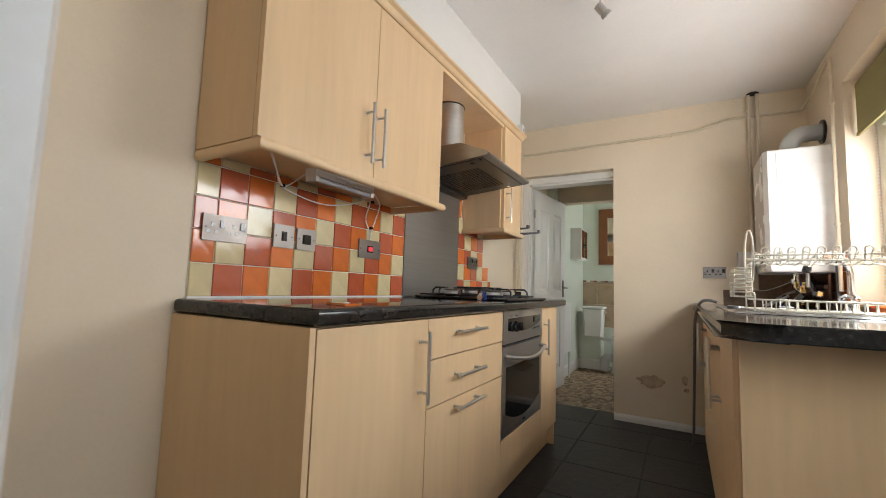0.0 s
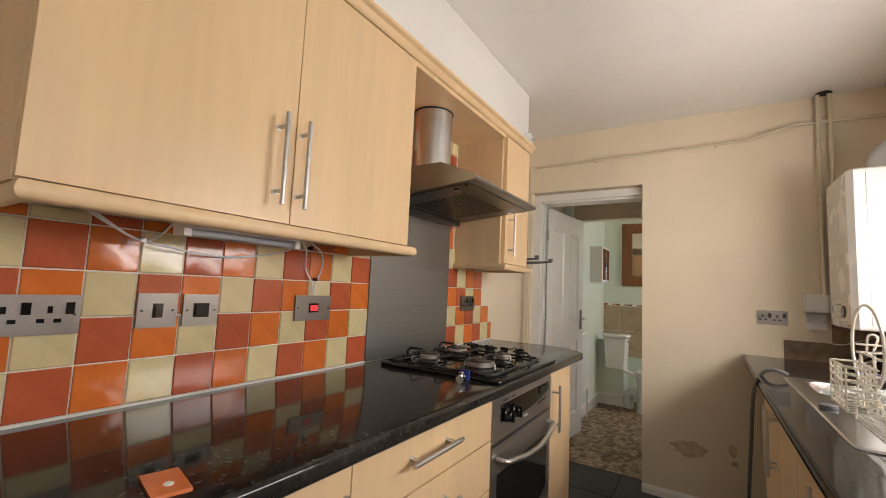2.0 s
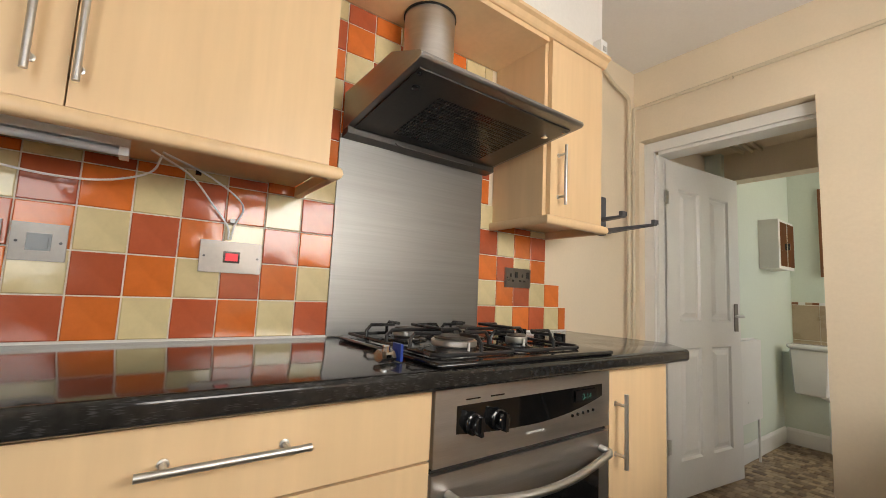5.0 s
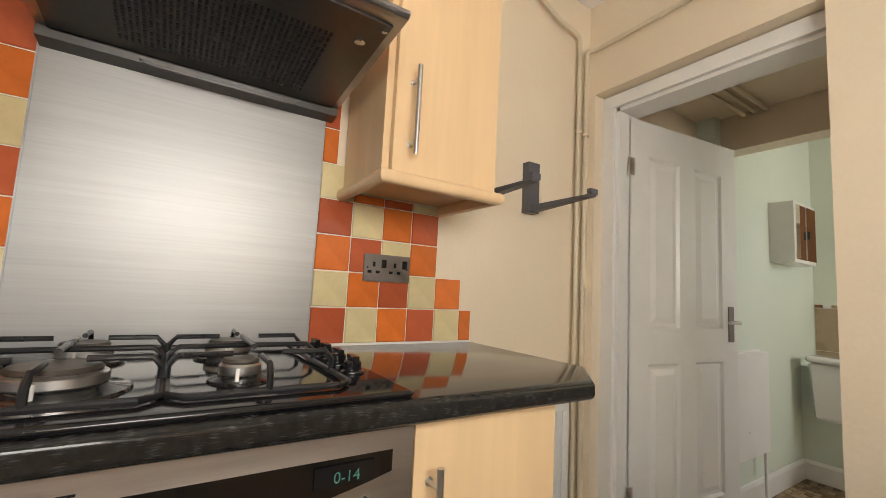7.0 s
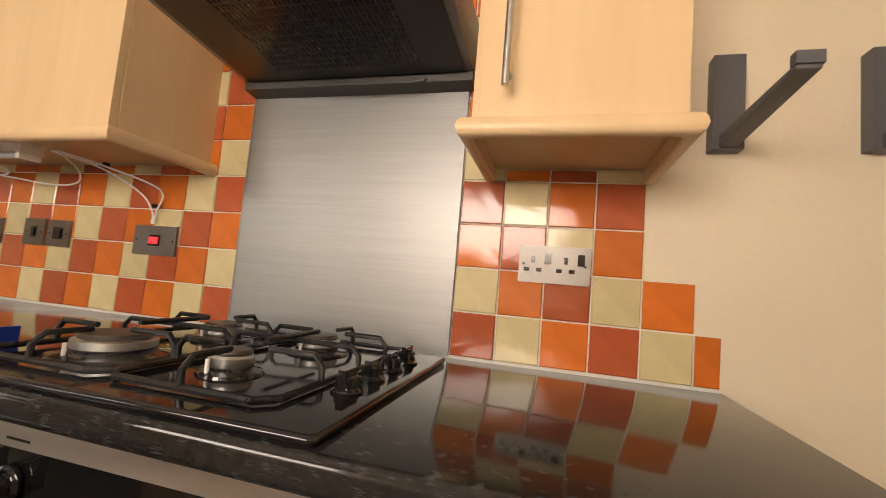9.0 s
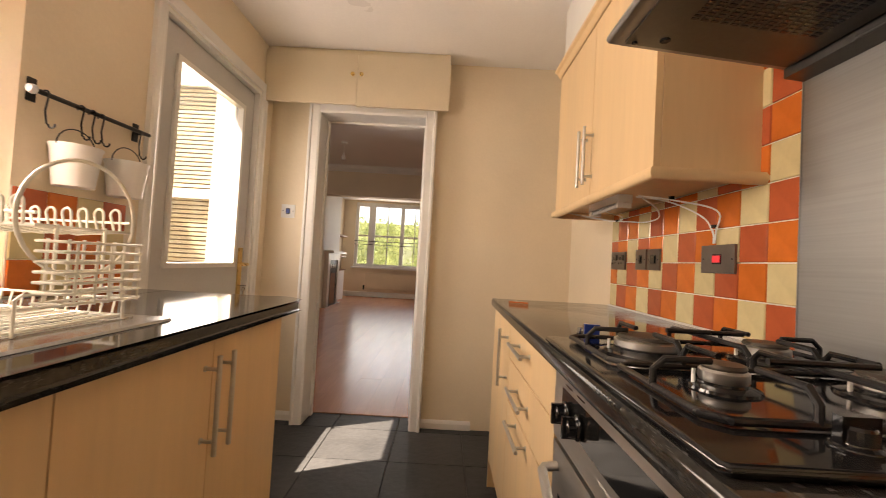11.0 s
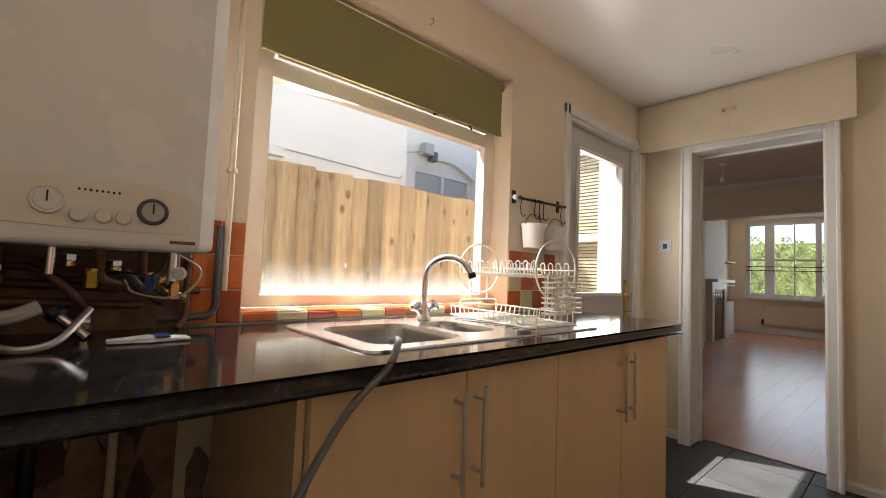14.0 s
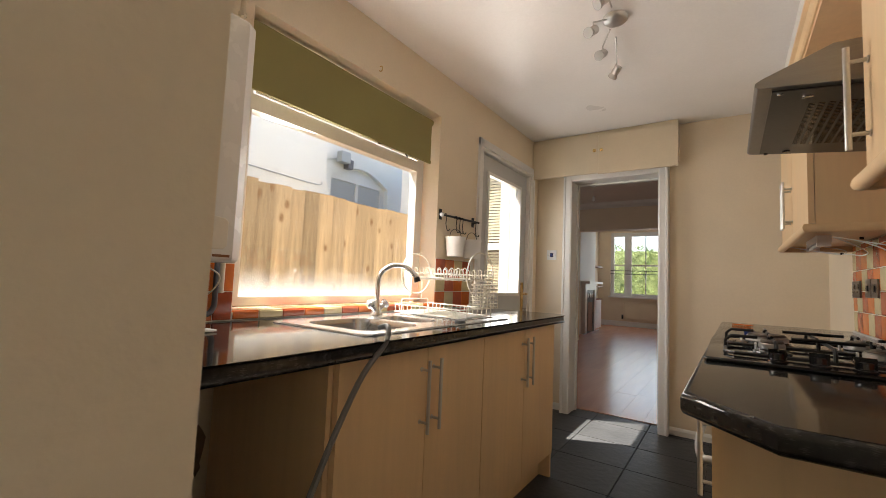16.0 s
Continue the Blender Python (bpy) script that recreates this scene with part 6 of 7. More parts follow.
bx = structure("pipe_boxing", boxes(((0.1005, 5.56, 0.0), (0.37, BY - 0.001, 0.70))), MINT, "painted boxing behind the toilet", "boxing")
skirting("baseboard", (0.115, 5.559), (0.37, 5.559), (0, -1), "white bathroom skirting board", 0.12)
wc = thing("toilet", (0.50, 5.6, 0.0), "white ceramic toilet with a low cistern", "toilet")
bm = nosed_slab([(0.20, 5.39), (0.41, 5.39), (0.43, 5.41), (0.43, 5.555), (0.185, 5.555), (0.185, 5.41)], 0.41, 0.745, 0.02)
for v in bm.verts:
    k = 1 - 0.18 * max(0, (0.745 - v.co.z) / 0.335)
    v.co.x = 0.308 + (v.co.x - 0.308) * k
part("cistern", bm, CERAMIC, wc, smooth=True)
bm = nosed_slab([(0.19, 5.375), (0.425, 5.375), (0.445, 5.40), (0.445, 5.558), (0.17, 5.558), (0.17, 5.40)], 0.746, 0.782, 0.018)
part("cistern_lid", bm, CERAMIC, wc, smooth=True)
part("flush_lever", boxes(((0.43, 5.41, 0.70), (0.47, 5.425, 0.72))), CHROME, wc, bevel=0.003)
bm = bmesh.new()
rs = []
for z, sx, sy, cx in ((0.0, 0.10, 0.19, 0.70), (0.06, 0.095, 0.18, 0.70), (0.18, 0.085, 0.15, 0.68), (0.30, 0.15, 0.20, 0.72), (0.38, 0.185, 0.24, 0.74), (0.40, 0.18, 0.235, 0.74)):
    rs.append([(cx + sy * math.cos(q), 5.42 + sx * math.sin(q), z) for q in [2 * math.pi * i / 24 for i in range(24)]])
rings(bm, rs)
part("pan", bm, CERAMIC, wc, smooth=True)
bm = bmesh.new()
rings(bm, [[(0.74 + 0.235 * k * math.cos(q), 5.42 + 0.18 * k * math.sin(q), z) for q in [2 * math.pi * i / 24 for i in range(24)]] for k, z in ((1.0, 0.401), (1.02, 0.41), (1.0, 0.425), (0.9, 0.432))])
part("seat", bm, CERAMIC, wc, smooth=True)
bm = bmesh.new()
tube(bm, [(0.50, 5.55, 0.16), (0.44, 5.56, 0.16), (0.42, 5.56, 0.14), (0.42, 5.56, 0.0)], 0.05, 16)
part("waste_pipe", bm, PLASTIC_W, wc, smooth=True)
bm = bmesh.new()
tube(bm, [(0.52, 5.45, 0.36), (0.42, 5.48, 0.385), (0.36, 5.48, 0.415)], 0.022, 12)
part("flush_pipe", bm, PLASTIC_W, wc, smooth=True)

mc = thing("bathroom_cabinet", (0.17, 5.45, 1.3), "small white wall cabinet with a mirrored front", "cabinet")
part("box", boxes(((0.1005, 5.11, 1.34), (0.225, 5.46, 1.71))), GLOSS, mc, bevel=0.003)
part("mirror_left", boxes(((0.2255, 5.13, 1.36), (0.230, 5.285, 1.69))), MIRROR, mc)
part("mirror_right", boxes(((0.2255, 5.29, 1.36), (0.233, 5.44, 1.69))), MIRROR, mc)
part("handle", boxes(((0.2335, 5.295, 1.49), (0.245, 5.305, 1.54))), IRON, mc)
mr = thing("wall_mirror", (0.62, BY, 1.3), "mirror in a broad brown wooden frame", "mirror")
for x0, x1, z0, z1 in ((0.305, 0.415, 1.315, 2.05), (0.75, 0.86, 1.315, 2.05), (0.415, 0.75, 1.315, 1.43), (0.415, 0.75, 1.935, 2.05)):
    part("frame_bar", boxes(((x0, BY - 0.028, z0), (x1, BY - 0.0005, z1))), BROWNWOOD, mr, bevel=0.003)
part("glass", boxes(((0.415, BY - 0.012, 1.43), (0.75, BY - 0.006, 1.935))), MIRROR, mr)
for i in range(3):
    pipe_run("pipe", [(0.22 + 0.05 * i, 3.66, 2.06), (0.22 + 0.05 * i, 4.48, 2.06)], 0.011, "cream pipe under the lobby ceiling")

# ---- living room ----
fp = thing("fireplace", (3.190, -6.200, 0), "black cast-iron fireplace with patterned tiles and a white surround", "fireplace")
part("surround_left", boxes(((3.170, -6.650, 0), (3.249, -6.500, 1.12))), GLOSS, fp, bevel=0.006)
part("surround_right", boxes(((3.170, -5.900, 0), (3.249, -5.750, 1.12))), GLOSS, fp, bevel=0.006)
part("frieze", boxes(((3.170, -6.499, 0.98), (3.249, -5.901, 1.12))), GLOSS, fp, bevel=0.006)
part("mantel_shelf", boxes(((3.050, -6.750, 1.121), (3.249, -5.650, 1.175))), GLOSS, fp, bevel=0.01)
part("iron_insert", boxes(((3.190, -6.490, 0), (3.245, -5.910, 0.975))), IRON, fp, bevel=0.006)
part("fire_opening", boxes(((3.185, -6.380, 0.05), (3.189, -6.020, 0.70))), BROWNWOOD, fp)
for i in range(3):
    part("ornament", lathe(bmesh.new(), (3.189, -6.350 + i * 0.15, 0.85), [(0.05, 0), (0.045, 0.008), (0.02, 0.012), (0, 0.012)], 14, (-1, 0, 0)), CERAMIC, fp)
part("fender", boxes(((3.070, -6.550, 0.0), (3.100, -5.850, 0.06))), CHROME, fp, bevel=0.006)
for z in (1.05, 1.55):
    sh = thing("alcove_shelf", (3.4, -7.4, z), "dark wooden alcove shelf", "shelf", "alcove shelves")
    part("board", boxes(((3.28, -7.7, z), (LX1 - 0.001, -6.832, z + 0.03))), BROWNWOOD, sh, bevel=0.003)
cb = thing("alcove_cupboard", (3.45, -7.4, 0), "low white alcove cupboard", "cupboard")
part("carcass", boxes(((3.36, -7.9, 0), (LX1 - 0.001, -6.835, 0.72))), WHITE_WALL, cb, bevel=0.003)
part("top", boxes(((3.34, -7.92, 0.721), (LX1 - 0.001, -6.833, 0.75))), BROWNWOOD, cb, bevel=0.003)
lw = thing("window_2", (2.1, LY - 0.1, 0.82), "white sash bay window looking onto a hedge", "window", kind="structure")
yw0, yw1 = LY - 0.14, LY - 0.06
for x0, x1 in ((1.3, 1.39), (1.98, 2.08), (2.79, 2.97), (3.25, 3.33)):
    part("post", boxes(((x0, yw0, 0.82), (x1, yw1, 2.56))), GLOSS, lw, bevel=0.006)
part("window_sill", boxes(((1.25, LY - 0.19, 0.78), (3.37, LY + 0.10, 0.82))), GLOSS, lw, bevel=0.008)
part("head", boxes(((1.3, yw0, 2.561), (3.33, yw1, 2.60))), GLOSS, lw)
for x0, x1 in ((1.39, 1.98), (2.08, 2.79), (2.97, 3.25)):
    part("meeting_rail", boxes(((x0, yw0 + 0.02, 1.66), (x1, yw1 - 0.01, 1.705))), GLOSS, lw)
    part("top_rail", boxes(((x0, yw0 + 0.02, 2.49), (x1, yw1 - 0.01, 2.56))), GLOSS, lw)
    part("bottom_rail", boxes(((x0, yw0 + 0.02, 0.821), (x1, yw1 - 0.01, 0.90))), GLOSS, lw)
    if x1 - x0 > 0.5:
        xm = (x0 + x1) / 2
        part("glazing_bar", boxes(((xm - 0.012, yw0 + 0.03, 0.90), (xm + 0.012, yw1 - 0.02, 1.66))), GLOSS, lw)
        part("glazing_bar", boxes(((xm - 0.012, yw0 + 0.03, 1.705), (xm + 0.012, yw1 - 0.02, 2.48))), GLOSS, lw)
    p = part("pane", boxes(((x0, LY - 0.105, 0.90), (x1, LY - 0.101, 2.48))), GLASS, lw)
    p.visible_shadow = False
for z in (1.44, 1.53):
    bm = bmesh.new()
    tube(bm, [(1.3, LY - 0.03, z), (3.33, LY - 0.03, z)], 0.010, 8)
    tagged(part("window_rail", bm, IRON, None), "dark horizontal rod across the bay window", "rod")
rd3 = thing("radiator", (2.1, LY + 0.06, 0.15), "white panel radiator under the bay window", "radiator")
part("panel", boxes(((1.5, LY + 0.03, 0.22), (2.95, LY + 0.08, 0.66))), BEIGE_PAINT, rd3, bevel=0.01)
part("valve", boxes(((2.97, LY + 0.04, 0.2), (3.01, LY + 0.07, 0.32))), IRON, rd3, bevel=0.004)
part("wall_bracket", boxes(((1.9, LY + 0.0005, 0.3), (1.95, LY + 0.0295, 0.6))), GLOSS, rd3)
pn = thing("pendant_light", (2.29, -3.0, LH), "bare bulb pendant hanging from the living room ceiling", "light")
bm = bmesh.new()
tube(bm, [(2.29, -3.0, LH - 0.03), (2.29, -3.0, LH - 0.17)], 0.004, 6)
part("flex", bm, PLASTIC_W, pn)
part("rose", lathe(bmesh.new(), (2.29, -3.0, LH - 0.001), [(0.045, 0), (0.04, -0.02), (0.01, -0.03)], 16), PLASTIC_W, pn)
part("bulb", lathe(bmesh.new(), (2.29, -3.0, LH - 0.26), [(0.0, 0), (0.028, 0.02), (0.03, 0.04), (0.015, 0.075), (0.015, 0.10)], 14), CERAMIC, pn, smooth=True)

# ---- outside ----
hs = thing("neighbour_house", (5.0, 1.0, -0.12), "white rendered neighbouring house with an arched window", "house")
part("wall", wall_x(bmesh.new(), 4.30, 4.60, 0.62, 5.2, -0.12, 4.3), RENDER, hs)
part("wall", wall_x(bmesh.new(), 4.9, 5.2, -6.0, 0.60, -0.12, 4.3, [(-1.08, 0.04, 1.3, 2.64)]), RENDER, hs)
part("return_wall", boxes(((4.3005, 0.602, -0.12), (4.95, 0.619, 4.3))), RENDER, hs)
bm = bmesh.new()
rings(bm, [[(4.25, -6.2, 4.3), (4.25, 5.3, 4.3), (4.25, 5.3, 4.36), (4.25, -6.2, 4.36)], [(7.2, -6.2, 5.9), (7.2, 5.3, 5.9), (7.2, 5.3, 5.98), (7.2, -6.2, 5.98)]])
bmesh.ops.recalc_face_normals(bm, faces=bm.faces)
part("roof", bm, SLATE, hs)
wn_ = part("window", boxes(((4.98, -1.08, 1.3), (5.02, -1.00, 2.6)), ((4.98, -0.04, 1.3), (5.02, 0.04, 2.6)), ((4.98, -1.00, 1.3), (5.02, -0.04, 1.38)), ((4.98, -0.54, 1.38), (5.02, -0.49, 2.40)), ((4.98, -1.00, 2.40), (5.02, -0.04, 2.6))), WINPAINT, hs)
bm = bmesh.new()
n = 10
arch = [(-1.08 + 1.12 * i / n, 2.42 + 0.19 * math.sin(math.pi * i / n)) for i in range(n + 1)]
prism_x(bm, [(-1.08, 2.645), *[(y, z) for y, z in arch], (0.04, 2.645)][::-1], 4.905, 4.99)
part("arch_head", bm, RENDER, hs)
part("pane", boxes(((5.0, -1.00, 1.38), (5.006, -0.04, 2.40))), FLUE, hs, "window pane with a pale net behind")
part("ledge", boxes(((4.22, 1.95, 2.02), (4.2995, 3.4, 2.09))), RENDER, hs)
cable("outdoor_cable", [(4.29, 3.6, 2.18), (4.28, 2.6, 2.12), (4.28, 1.8, 2.10), (4.285, 1.2, 2.08), (4.29, 0.80, 2.07), (4.29, 0.66, 2.10), (4.5, 0.595, 2.35), (4.8, 0.58, 2.50), (4.89, 0.2, 2.58), (4.88, -0.1, 2.66)], 0.006, FLUE, "thin outdoor cable along the rendered wall")
fl = thing("floodlight", (4.85, -0.18, 2.6), "grey outdoor floodlight on the rendered wall", "floodlight")
part("lamp_head", boxes(((4.72, -0.13, 2.58), (4.82, 0.02, 2.72))), FLUE, fl, bevel=0.01)
part("sensor", boxes(((4.80, -0.26, 2.54), (4.899, -0.17, 2.66))), GREYP, fl, bevel=0.01)
part("arm", boxes(((4.8205, -0.17, 2.60), (4.899, -0.10, 2.64))), GREYP, fl)

tr = thing("tree", (8.2, 17.0, -0.12), "small green garden tree beyond the fence", "tree")
bm = bmesh.new()
tube(bm, [(8.2, 17.0, -0.12), (8.22, 17.02, 1.2), (8.15, 16.95, 2.4), (8.2, 17.0, 3.9)], [0.16, 0.13, 0.10, 0.03], 10)
part("trunk", bm, BROWNWOOD, tr, smooth=True)
for ex, ey, ez in ((-1.0, 0.3, 3.4), (0.9, -0.4, 3.6), (0.2, 0.9, 3.9), (-0.3, -0.9, 3.2)):
    bm = bmesh.new()
    tube(bm, [(8.17, 16.97, 2.0), (8.2 + ex * 0.5, 17.0 + ey * 0.5, ez - 0.6), (8.2 + ex, 17.0 + ey, ez)], [0.07, 0.05, 0.015], 8)
    part("limb", bm, BROWNWOOD, tr, smooth=True)
rnd = random.Random(14)
vs, fs = [], []
clumps = [(rnd.uniform(-1.3, 1.3), rnd.uniform(-1.3, 1.3), rnd.uniform(2.3, 4.3), rnd.uniform(0.35, 0.6)) for _ in range(26)]
for cx, cy, cz, cr in clumps:
    for _ in range(130):
        d = Vector((rnd.gauss(0, 1), rnd.gauss(0, 1), rnd.gauss(0, 1))).normalized() * cr * rnd.random() ** 0.4
        c = Vector((cx, cy, cz + 0.12)) + d
        d1 = Vector((rnd.uniform(-1, 1), rnd.uniform(-1, 1), rnd.uniform(-1, 1))).normalized()
        d2 = d1.orthogonal().normalized()
        q = rnd.uniform(0.05, 0.09)
        i = len(vs)
        vs += [c - d1 * q, c + d2 * q * 0.5, c + d1 * q, c - d2 * q * 0.5]
        fs.append((i, i + 1, i + 2, i + 3))
me = bpy.data.meshes.new("crown")
me.from_pydata(vs, [], fs)
me.materials.append(HEDGE)
lv = new("crown", me)
lv.parent = tr
lv["kind"] = "stuff"

hd = thing("hedge", (1.0, -15.0, -0.12), "tall sunlit green hedge across the road", "hedge")
rnd = random.Random(9)
vs, fs = [], []
for k in range(16000):
    x = rnd.uniform(-6, 9)
    z = rnd.uniform(-0.1, 2.75 + 0.15 * math.sin(x * 1.7) + 0.1 * math.sin(x * 4.1))
    y = -15.0 + 0.22 * math.sin(x * 3.1 + z * 2.3) + 0.15 * math.sin(x * 7 + z * 5) - rnd.random() ** 2 * 0.5
    c = Vector((x, y, z)) - Vector((1.0, -15.0, -0.12))
    d1 = Vector((rnd.uniform(-1, 1), rnd.uniform(-1, 1), rnd.uniform(-1, 1))).normalized()
    d2 = d1.orthogonal().normalized()
    s = rnd.uniform(0.04, 0.085)
    i = len(vs)
    vs += [c - d1 * s, c + d2 * s * 0.45, c + d1 * s, c - d2 * s * 0.45]
    fs.append((i, i + 1, i + 2, i + 3))
me = bpy.data.meshes.new("leaves")
me.from_pydata(vs, [], fs)
me.materials.append(HEDGE)
lv = new("leaves", me)
lv.parent = hd
lv["kind"] = "stuff"
part("core", boxes(((-6, -16.2, -0.12), (9, -15.35, 2.6))), HEDGE, hd)


# ---- tiles, boards and slabs, piece by piece ----
def piece_mesh(name, w, h, t, material, bev=0.002):
    """A tile lying in the y-z plane, its face towards +x, with softened edges."""
    bm = bmesh.new()
    r0 = [(0, -w / 2, -h / 2), (0, w / 2, -h / 2), (0, w / 2, h / 2), (0, -w / 2, h / 2)]
    r1 = [(t - bev, y, z) for _, y, z in r0]
    r2 = [(t, y * (1 - 2 * bev / w), z * (1 - 2 * bev / h)) for _, y, z in r0]
    rings(bm, [r0, r1, r2])
    bmesh.ops.recalc_face_normals(bm, faces=bm.faces)
    me = bpy.data.meshes.new(name)
    bm.to_mesh(me)
    bm.free()
    me.materials.append(material)
    return me


MESHES = {}


def tile_at(parent, name, x, y0, y1, z0, z1, t, material, rnd, flip=False):
    key = (name, round(y1 - y0, 3), round(z1 - z0, 3), t, material.name)
    if key not in MESHES:
        MESHES[key] = piece_mesh(name, y1 - y0 - 0.0035, z1 - z0 - 0.0035, t, material)
    ob = new(name, MESHES[key])
    ob.parent = parent
    m = pose(x, (y0 + y1) / 2, (z0 + z1) / 2, rnd.uniform(-0.25, 0.25), rnd.uniform(-0.25, 0.25), rnd.uniform(-0.3, 0.3) + (180 if flip else 0))
    ob.matrix_local = Matrix.Translation(-ORIGIN[parent]) @ m
    return ob


rnd = random.Random(3)
ts = thing("tiled_splashback", (0.0, 1.2, 0.9), "orange, terracotta and cream glazed wall tiles", "tiles", kind="structure")
part("grout_bed", boxes(((0.0005, 0.713, 0.899), (0.0030, 1.6395, 1.334)), ((0.0005, 1.641, 0.899), (0.0030, 2.4195, 1.9765)), ((0.0005, 2.42, 0.899), (0.0030, 2.767, 1.334)), ((0.0005, 2.767, 0.899), (0.0030, 2.866, 1.104)), ((0.0005, 2.866, 0.899), (0.0030, 2.914, 1.004))), GROUT_W, ts)
LCOL = [0.713] + [0.785 + 0.0997 * k for k in range(11)]
ZR = [0.9035 + 0.1005 * k for k in range(12)]
SEQ = (TILE_C, TILE_R, TILE_O)
for r in range(11):
    z0, z1 = ZR[r], min(ZR[r + 1], 1.976)
    if z1 - z0 < 0.02:
        continue
    for c in range(11):
        y0, y1 = LCOL[c], LCOL[c + 1]
        top = 1.333 if y1 < 1.645 else 1.976
        if z0 > top - 0.01:
            continue
        tile_at(ts, "tile", 0.002, y0, y1, z0, min(z1, top), 0.006, SEQ[(c - r) % 3], rnd)
SEQ2 = (TILE_R, TILE_C, TILE_O)
RCOL = [2.375, 2.475, 2.572, 2.670, 2.768, 2.866, 2.914]
for r in range(11):
    for c in range(6):
        y0, y1 = RCOL[c], RCOL[c + 1]
        n_cols = 6 if r == 0 else 5 if r == 1 else 4 if r < 4 else 1
        z0, z1 = ZR[r], ZR[r + 1]
        if r == 4 and c < 4:
            z1 = 1.333 if c else z1
        elif c >= n_cols:
            continue
        if r > 4:
            y1 = 2.419
        tile_at(ts, "tile", 0.002, y0, y1, z0, min(z1, 1.976), 0.006, SEQ2[(c + r) % 3], rnd)
for r in range(6, 11):
    for c in range(6):
        y0, y1 = 1.782 + 0.0988 * c, 1.782 + 0.0988 * (c + 1)
        z0, z1 = ZR[r], min(ZR[r + 1], 1.976)
        if r == 6:
            z0 = 1.535
        tile_at(ts, "tile", 0.002, y0, y1, z0, z1, 0.006, SEQ[(c + 11 - r) % 3], rnd)

# window wall: tiles each side of the window and along its sill
tw = thing("tiled_upstand", (W, 2.2, 0.9), "orange and terracotta wall tiles round the kitchen window", "tiles", kind="structure")
part("grout_bed", boxes(((W - 0.003, 2.846, 0.9), (W - 0.0005, 2.985, 1.205)), ((W - 0.003, 1.17, 0.9), (W - 0.0005, 1.614, 1.205)), ((W - 0.003, 1.615, 0.9), (W - 0.0005, 2.845, 0.9295))), GROUT_W, tw)
for r in range(3):
    z0, z1 = 0.903 + 0.1005 * r, 0.903 + 0.1005 * (r + 1)
    for k, (y0, y1) in enumerate(((2.848, 2.915), (2.915, 2.985))):
        tile_at(tw, "tile", W - 0.002, y0, y1, z0, z1, 0.006, TILE_O if (k + r) % 3 else TILE_R, rnd, True)
    for k in range(4):
        y1, y0 = 1.612 - 0.1 * k, 1.612 - 0.1 * (k + 1)
        tile_at(tw, "tile", W - 0.002, y0, y1, z0, z1, 0.006, SEQ[(k + r + 2) % 3], rnd, True)
SILL = (TILE_O, TILE_C, TILE_O, TILE_R, TILE_C, TILE_O, TILE_R, TILE_C, TILE_O, TILE_R, TILE_C, TILE_O, TILE_R)
for k in range(12):
    y0, y1 = 1.617 + 0.1022 * k, 1.617 + 0.1022 * (k + 1)
    tile_at(tw, "tile", W - 0.002, y0, y1, 0.903, 0.9325, 0.006, SILL[k], rnd, True)
    me = piece_mesh("sill_tile", 0.0985, 0.120, 0.006, SILL[k])
    ob = new("sill_tile", me)
    ob.parent = tw
    ob.matrix_local = Matrix.Translation(Vector((W + 0.056, (y0 + y1) / 2, 0.930)) - ORIGIN[tw]) @ pose(0, 0, 0, 0, -90, 0)

# slate floor
rnd = random.Random(8)
SL = 0.40
for i in range(6):
    for j in range(10):
        x0, x1 = max(0.002, -0.15 + i * SL), min(W - 0.002, -0.15 + (i + 1) * SL)
        y0, y1 = max(-0.119, -0.295 + j * SL), min(3.695, -0.295 + (j + 1) * SL)
        if x1 - x0 < 0.05 or y1 - y0 < 0.02:
            continue
        bm = bmesh.new()
        g = 0.002
        xa, xb = x0, x1
        rings(bm, [[(x, y, -0.010) for x, y in ((xa + g, y0 + g), (xb - g, y0 + g), (xb - g, y1 - g), (xa + g, y1 - g))], [(x, y, -0.001) for x, y in ((xa + g, y0 + g), (xb - g, y0 + g), (xb - g, y1 - g), (xa + g, y1 - g))], [(x, y, 0.0) for x, y in ((xa + g + 0.002, y0 + g + 0.002), (xb - g - 0.002, y0 + g + 0.002), (xb - g - 0.002, y1 - g - 0.002), (xa + g + 0.002, y1 - g - 0.002))]])
        me = bpy.data.meshes.new("slate_tile")
        bm.to_mesh(me)
        bm.free()
        me.materials.append(SLATE)
        ob = new("slate_tile", me)
        ob.parent = FLOOR

# laminate boards
rnd = random.Random(12)
x = LX0
while x < LX1 - 0.05:
    y = LY - rnd.uniform(0, 1.1)
    while y < -0.15:
        ya, yb = max(y, LY + 0.002), min(y + 1.2, -0.142)
        if yb - ya > 0.05 and 0.3 < x < 3.2:
            key = ("board", round(yb - ya, 2))
            if key not in MESHES:
                bm = bmesh.new()
                w, h = 0.09495, round(yb - ya, 2) / 2 - 0.0003
                rings(bm, [[(-w, -h, 0), (w, -h, 0), (w, h, 0), (-w, h, 0)], [(-w, -h, 0.003), (w, -h, 0.003), (w, h, 0.003), (-w, h, 0.003)], [(-w + 0.0005, -h + 0.0005, 0.0035), (w - 0.0005, -h + 0.0005, 0.0035), (w - 0.0005, h - 0.0005, 0.0035), (-w + 0.0005, h - 0.0005, 0.0035)]])
                MESHES[key] = bpy.data.meshes.new("floor_board")
                bm.to_mesh(MESHES[key])
                bm.free()
                MESHES[key].materials.append(LAMINATE)
            ob = new("floor_board", MESHES[key])
            ob.parent = LFLOOR
            ob.location = (x + 0.095, (ya + yb) / 2, 0.0005)
        y += 1.2
    x += 0.19

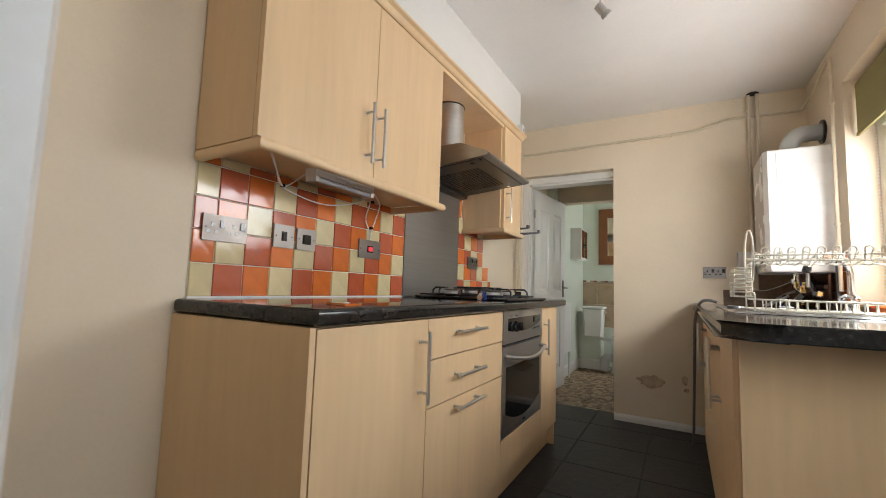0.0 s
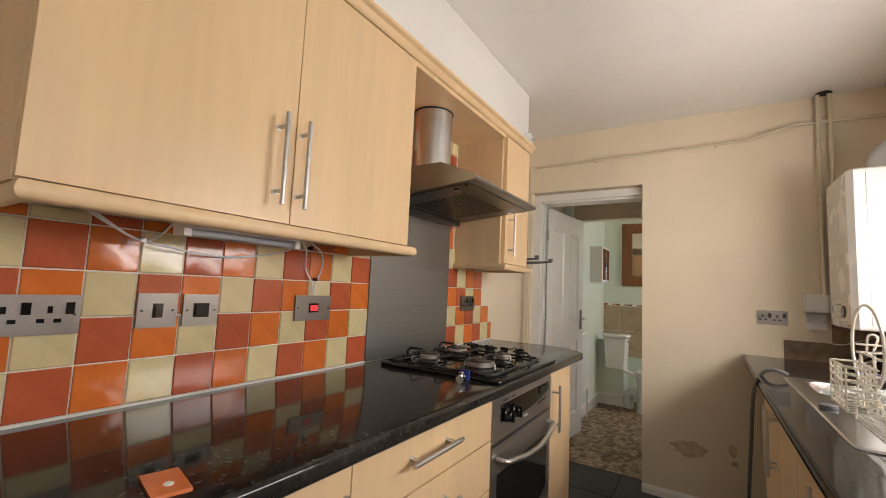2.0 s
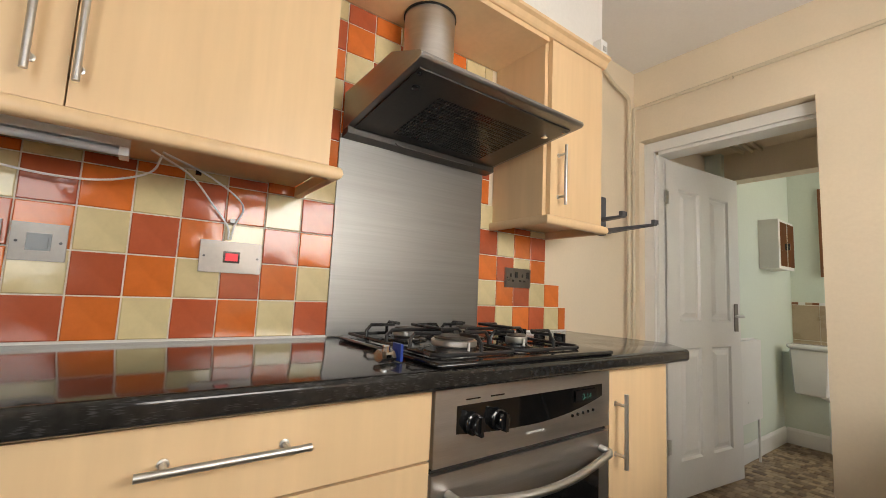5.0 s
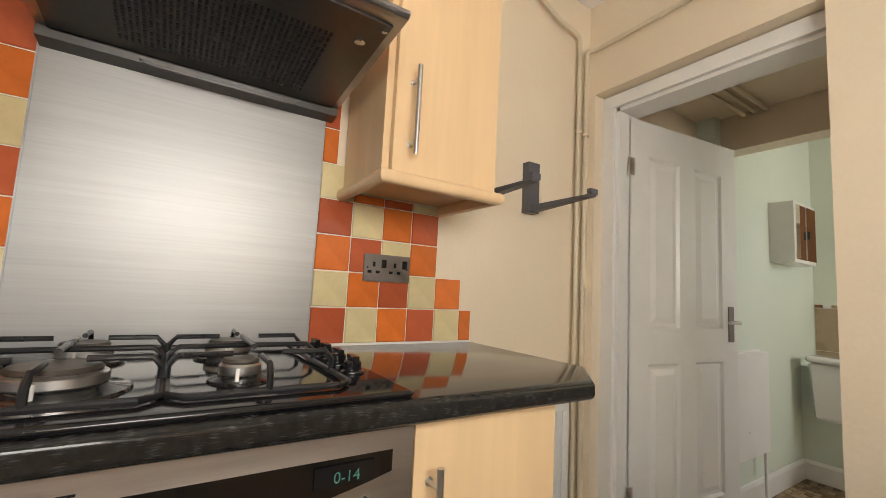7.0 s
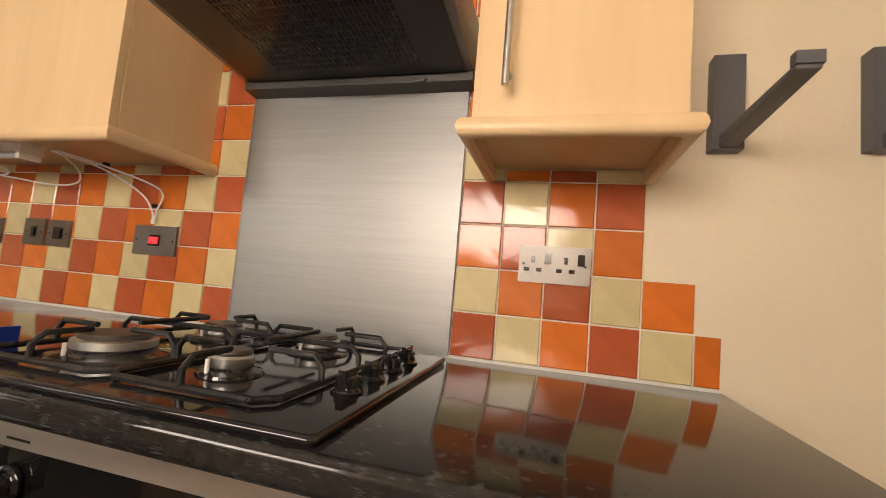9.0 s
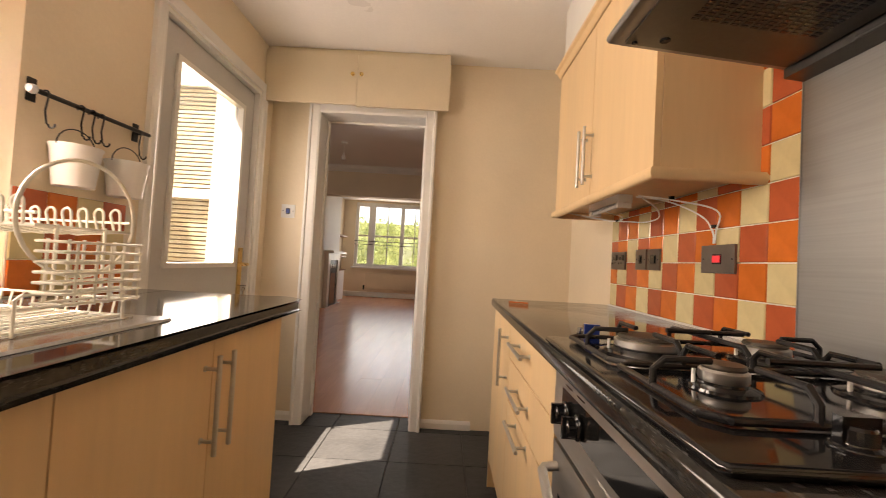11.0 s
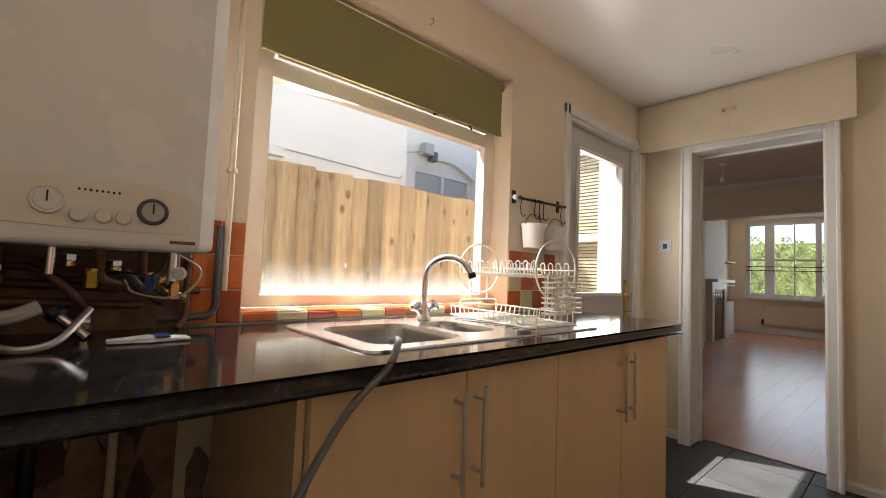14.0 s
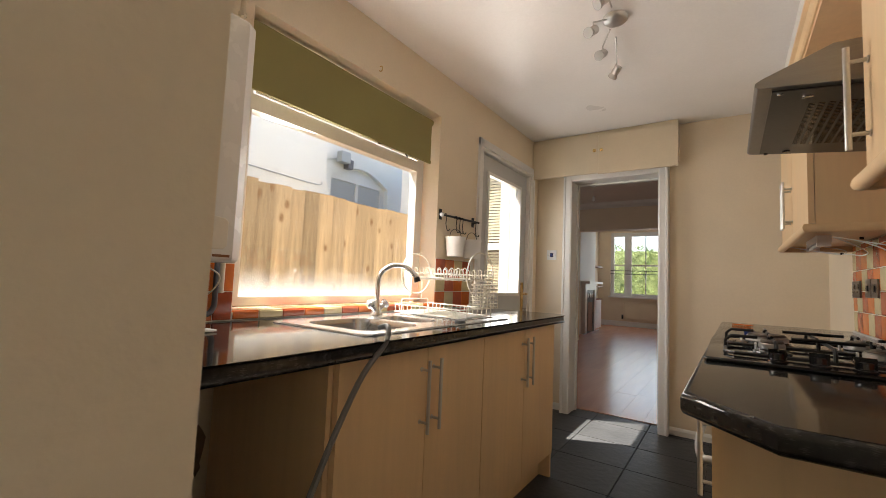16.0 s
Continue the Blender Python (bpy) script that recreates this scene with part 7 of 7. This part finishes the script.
for xa, xb in ((0.9815, 1.109), (1.111, 1.299), (1.301, 1.489), (1.491, 1.6485)):
    part("floor_board", boxes(((xa, -0.1405, 0.0005), (xb, -0.1205, 0.0045))), LAMINATE, LFLOOR, bevel=0.001)

# bathroom mosaic: nearest pieces by themselves, the rest joined
rnd = random.Random(21)
vs, fs = [], []
count = 0
P = 0.05
sizes = []
for i in range(26):
    for j in range(42):
        x0, y0 = 0.102 + i * P * 0.72, 3.705 + j * P
        if y0 + P > BY or x0 + P * 0.72 > 0.95:
            continue
        z = -0.0058 + rnd.uniform(0.0015, 0.004)
        a, b = x0 + 0.002, x0 + P * 0.72 - 0.002
        c, d = y0 + 0.002, y0 + P - 0.002
        if j % 2:
            a, b = a + 0.012, b + 0.012
        n0 = len(vs)
        vs += [(a, c, -0.006), (b, c, -0.006), (b, d, -0.006), (a, d, -0.006), (a, c, z), (b, c, z), (b, d, z), (a, d, z)]
        fs += [[n0 + q for q in f] for f in ((4, 5, 6, 7), (0, 1, 5, 4), (1, 2, 6, 5), (2, 3, 7, 6), (3, 0, 4, 7))]
me = bpy.data.meshes.new("mosaic")
me.from_pydata(vs, [], fs)
me.materials.append(MOSAIC_J)
ob = new("mosaic", me)
ob.parent = BFLOOR
ob["kind"] = "stuff"

# bathroom half tiling
bt = thing("bathroom_tiling", (0.5, BY, 0.56), "beige bathroom wall tiles under a mosaic border", "tiles", kind="structure")
part("grout_bed", boxes(((0.101, BY - 0.002, 0.5), (1.6, BY - 0.0004, 1.105))), GROUT_W, bt)
for i in range(5):
    for j in range(2):
        x0 = 0.103 + i * 0.30 - (0.12 if i else 0)
        x1 = 0.103 + (i + 1) * 0.30 - 0.12
        z0 = 0.50 + j * 0.29
        part("tile", boxes(((x0 + 0.002, BY - 0.008, z0 + 0.002), (x1 - 0.002, BY - 0.0021, z0 + 0.288))), BEIGETILE, bt, bevel=0.0012)
for i in range(30):
    part("border_tile", boxes(((0.104 + i * 0.045, BY - 0.008, 1.083), (0.147 + i * 0.045, BY - 0.0021, 1.103))), (BROWNWOOD, CERAMIC, BEIGETILE)[(i * 7) % 3], bt)

# fence boards
fence = thing("fence", (2.95, 1.0, -0.12), "close-boarded timber fence with weathered pale boards", "fence")
rnd = random.Random(31)
y = -1.2
while y < 6.4:
    w = rnd.uniform(0.105, 0.125)
    # one board is red over its full height
    red = y < 2.567 <= y + w
    top = 1.645 + rnd.uniform(-0.006, 0.012) - (0.02 if red else 0)
    key = ("fence", round(w, 2), red)
    if key not in MESHES:
        bm = bmesh.new()
        ww = round(w, 2) + 0.006
        rings(bm, [[(0.0, -ww / 2, -1.7), (0.032, -ww / 2, -1.7), (0.010, ww / 2, -1.7), (0.0, ww / 2, -1.7)], [(0.0, -ww / 2, 0), (0.032, -ww / 2, 0), (0.010, ww / 2, 0), (0.0, ww / 2, 0)]])
        for v in bm.verts:
            v.co.x = -v.co.x
        bmesh.ops.recalc_face_normals(bm, faces=bm.faces)
        me = bpy.data.meshes.new("board")
        bm.to_mesh(me)
        bm.free()
        me.materials.append(REDBOARD if red else FENCE)
        MESHES[key] = me
    ob = new("board", MESHES[key])
    ob.parent = fence
    ob.location = Vector((2.95 - (0.006 if int(y * 97) % 2 else 0), y + w / 2, top)) - ORIGIN[fence]
    y += w
for z in (0.3, 1.3):
    part("rail", boxes(((2.952, -1.2, z), (2.99, 6.4, z + 0.08))), FENCE, fence)
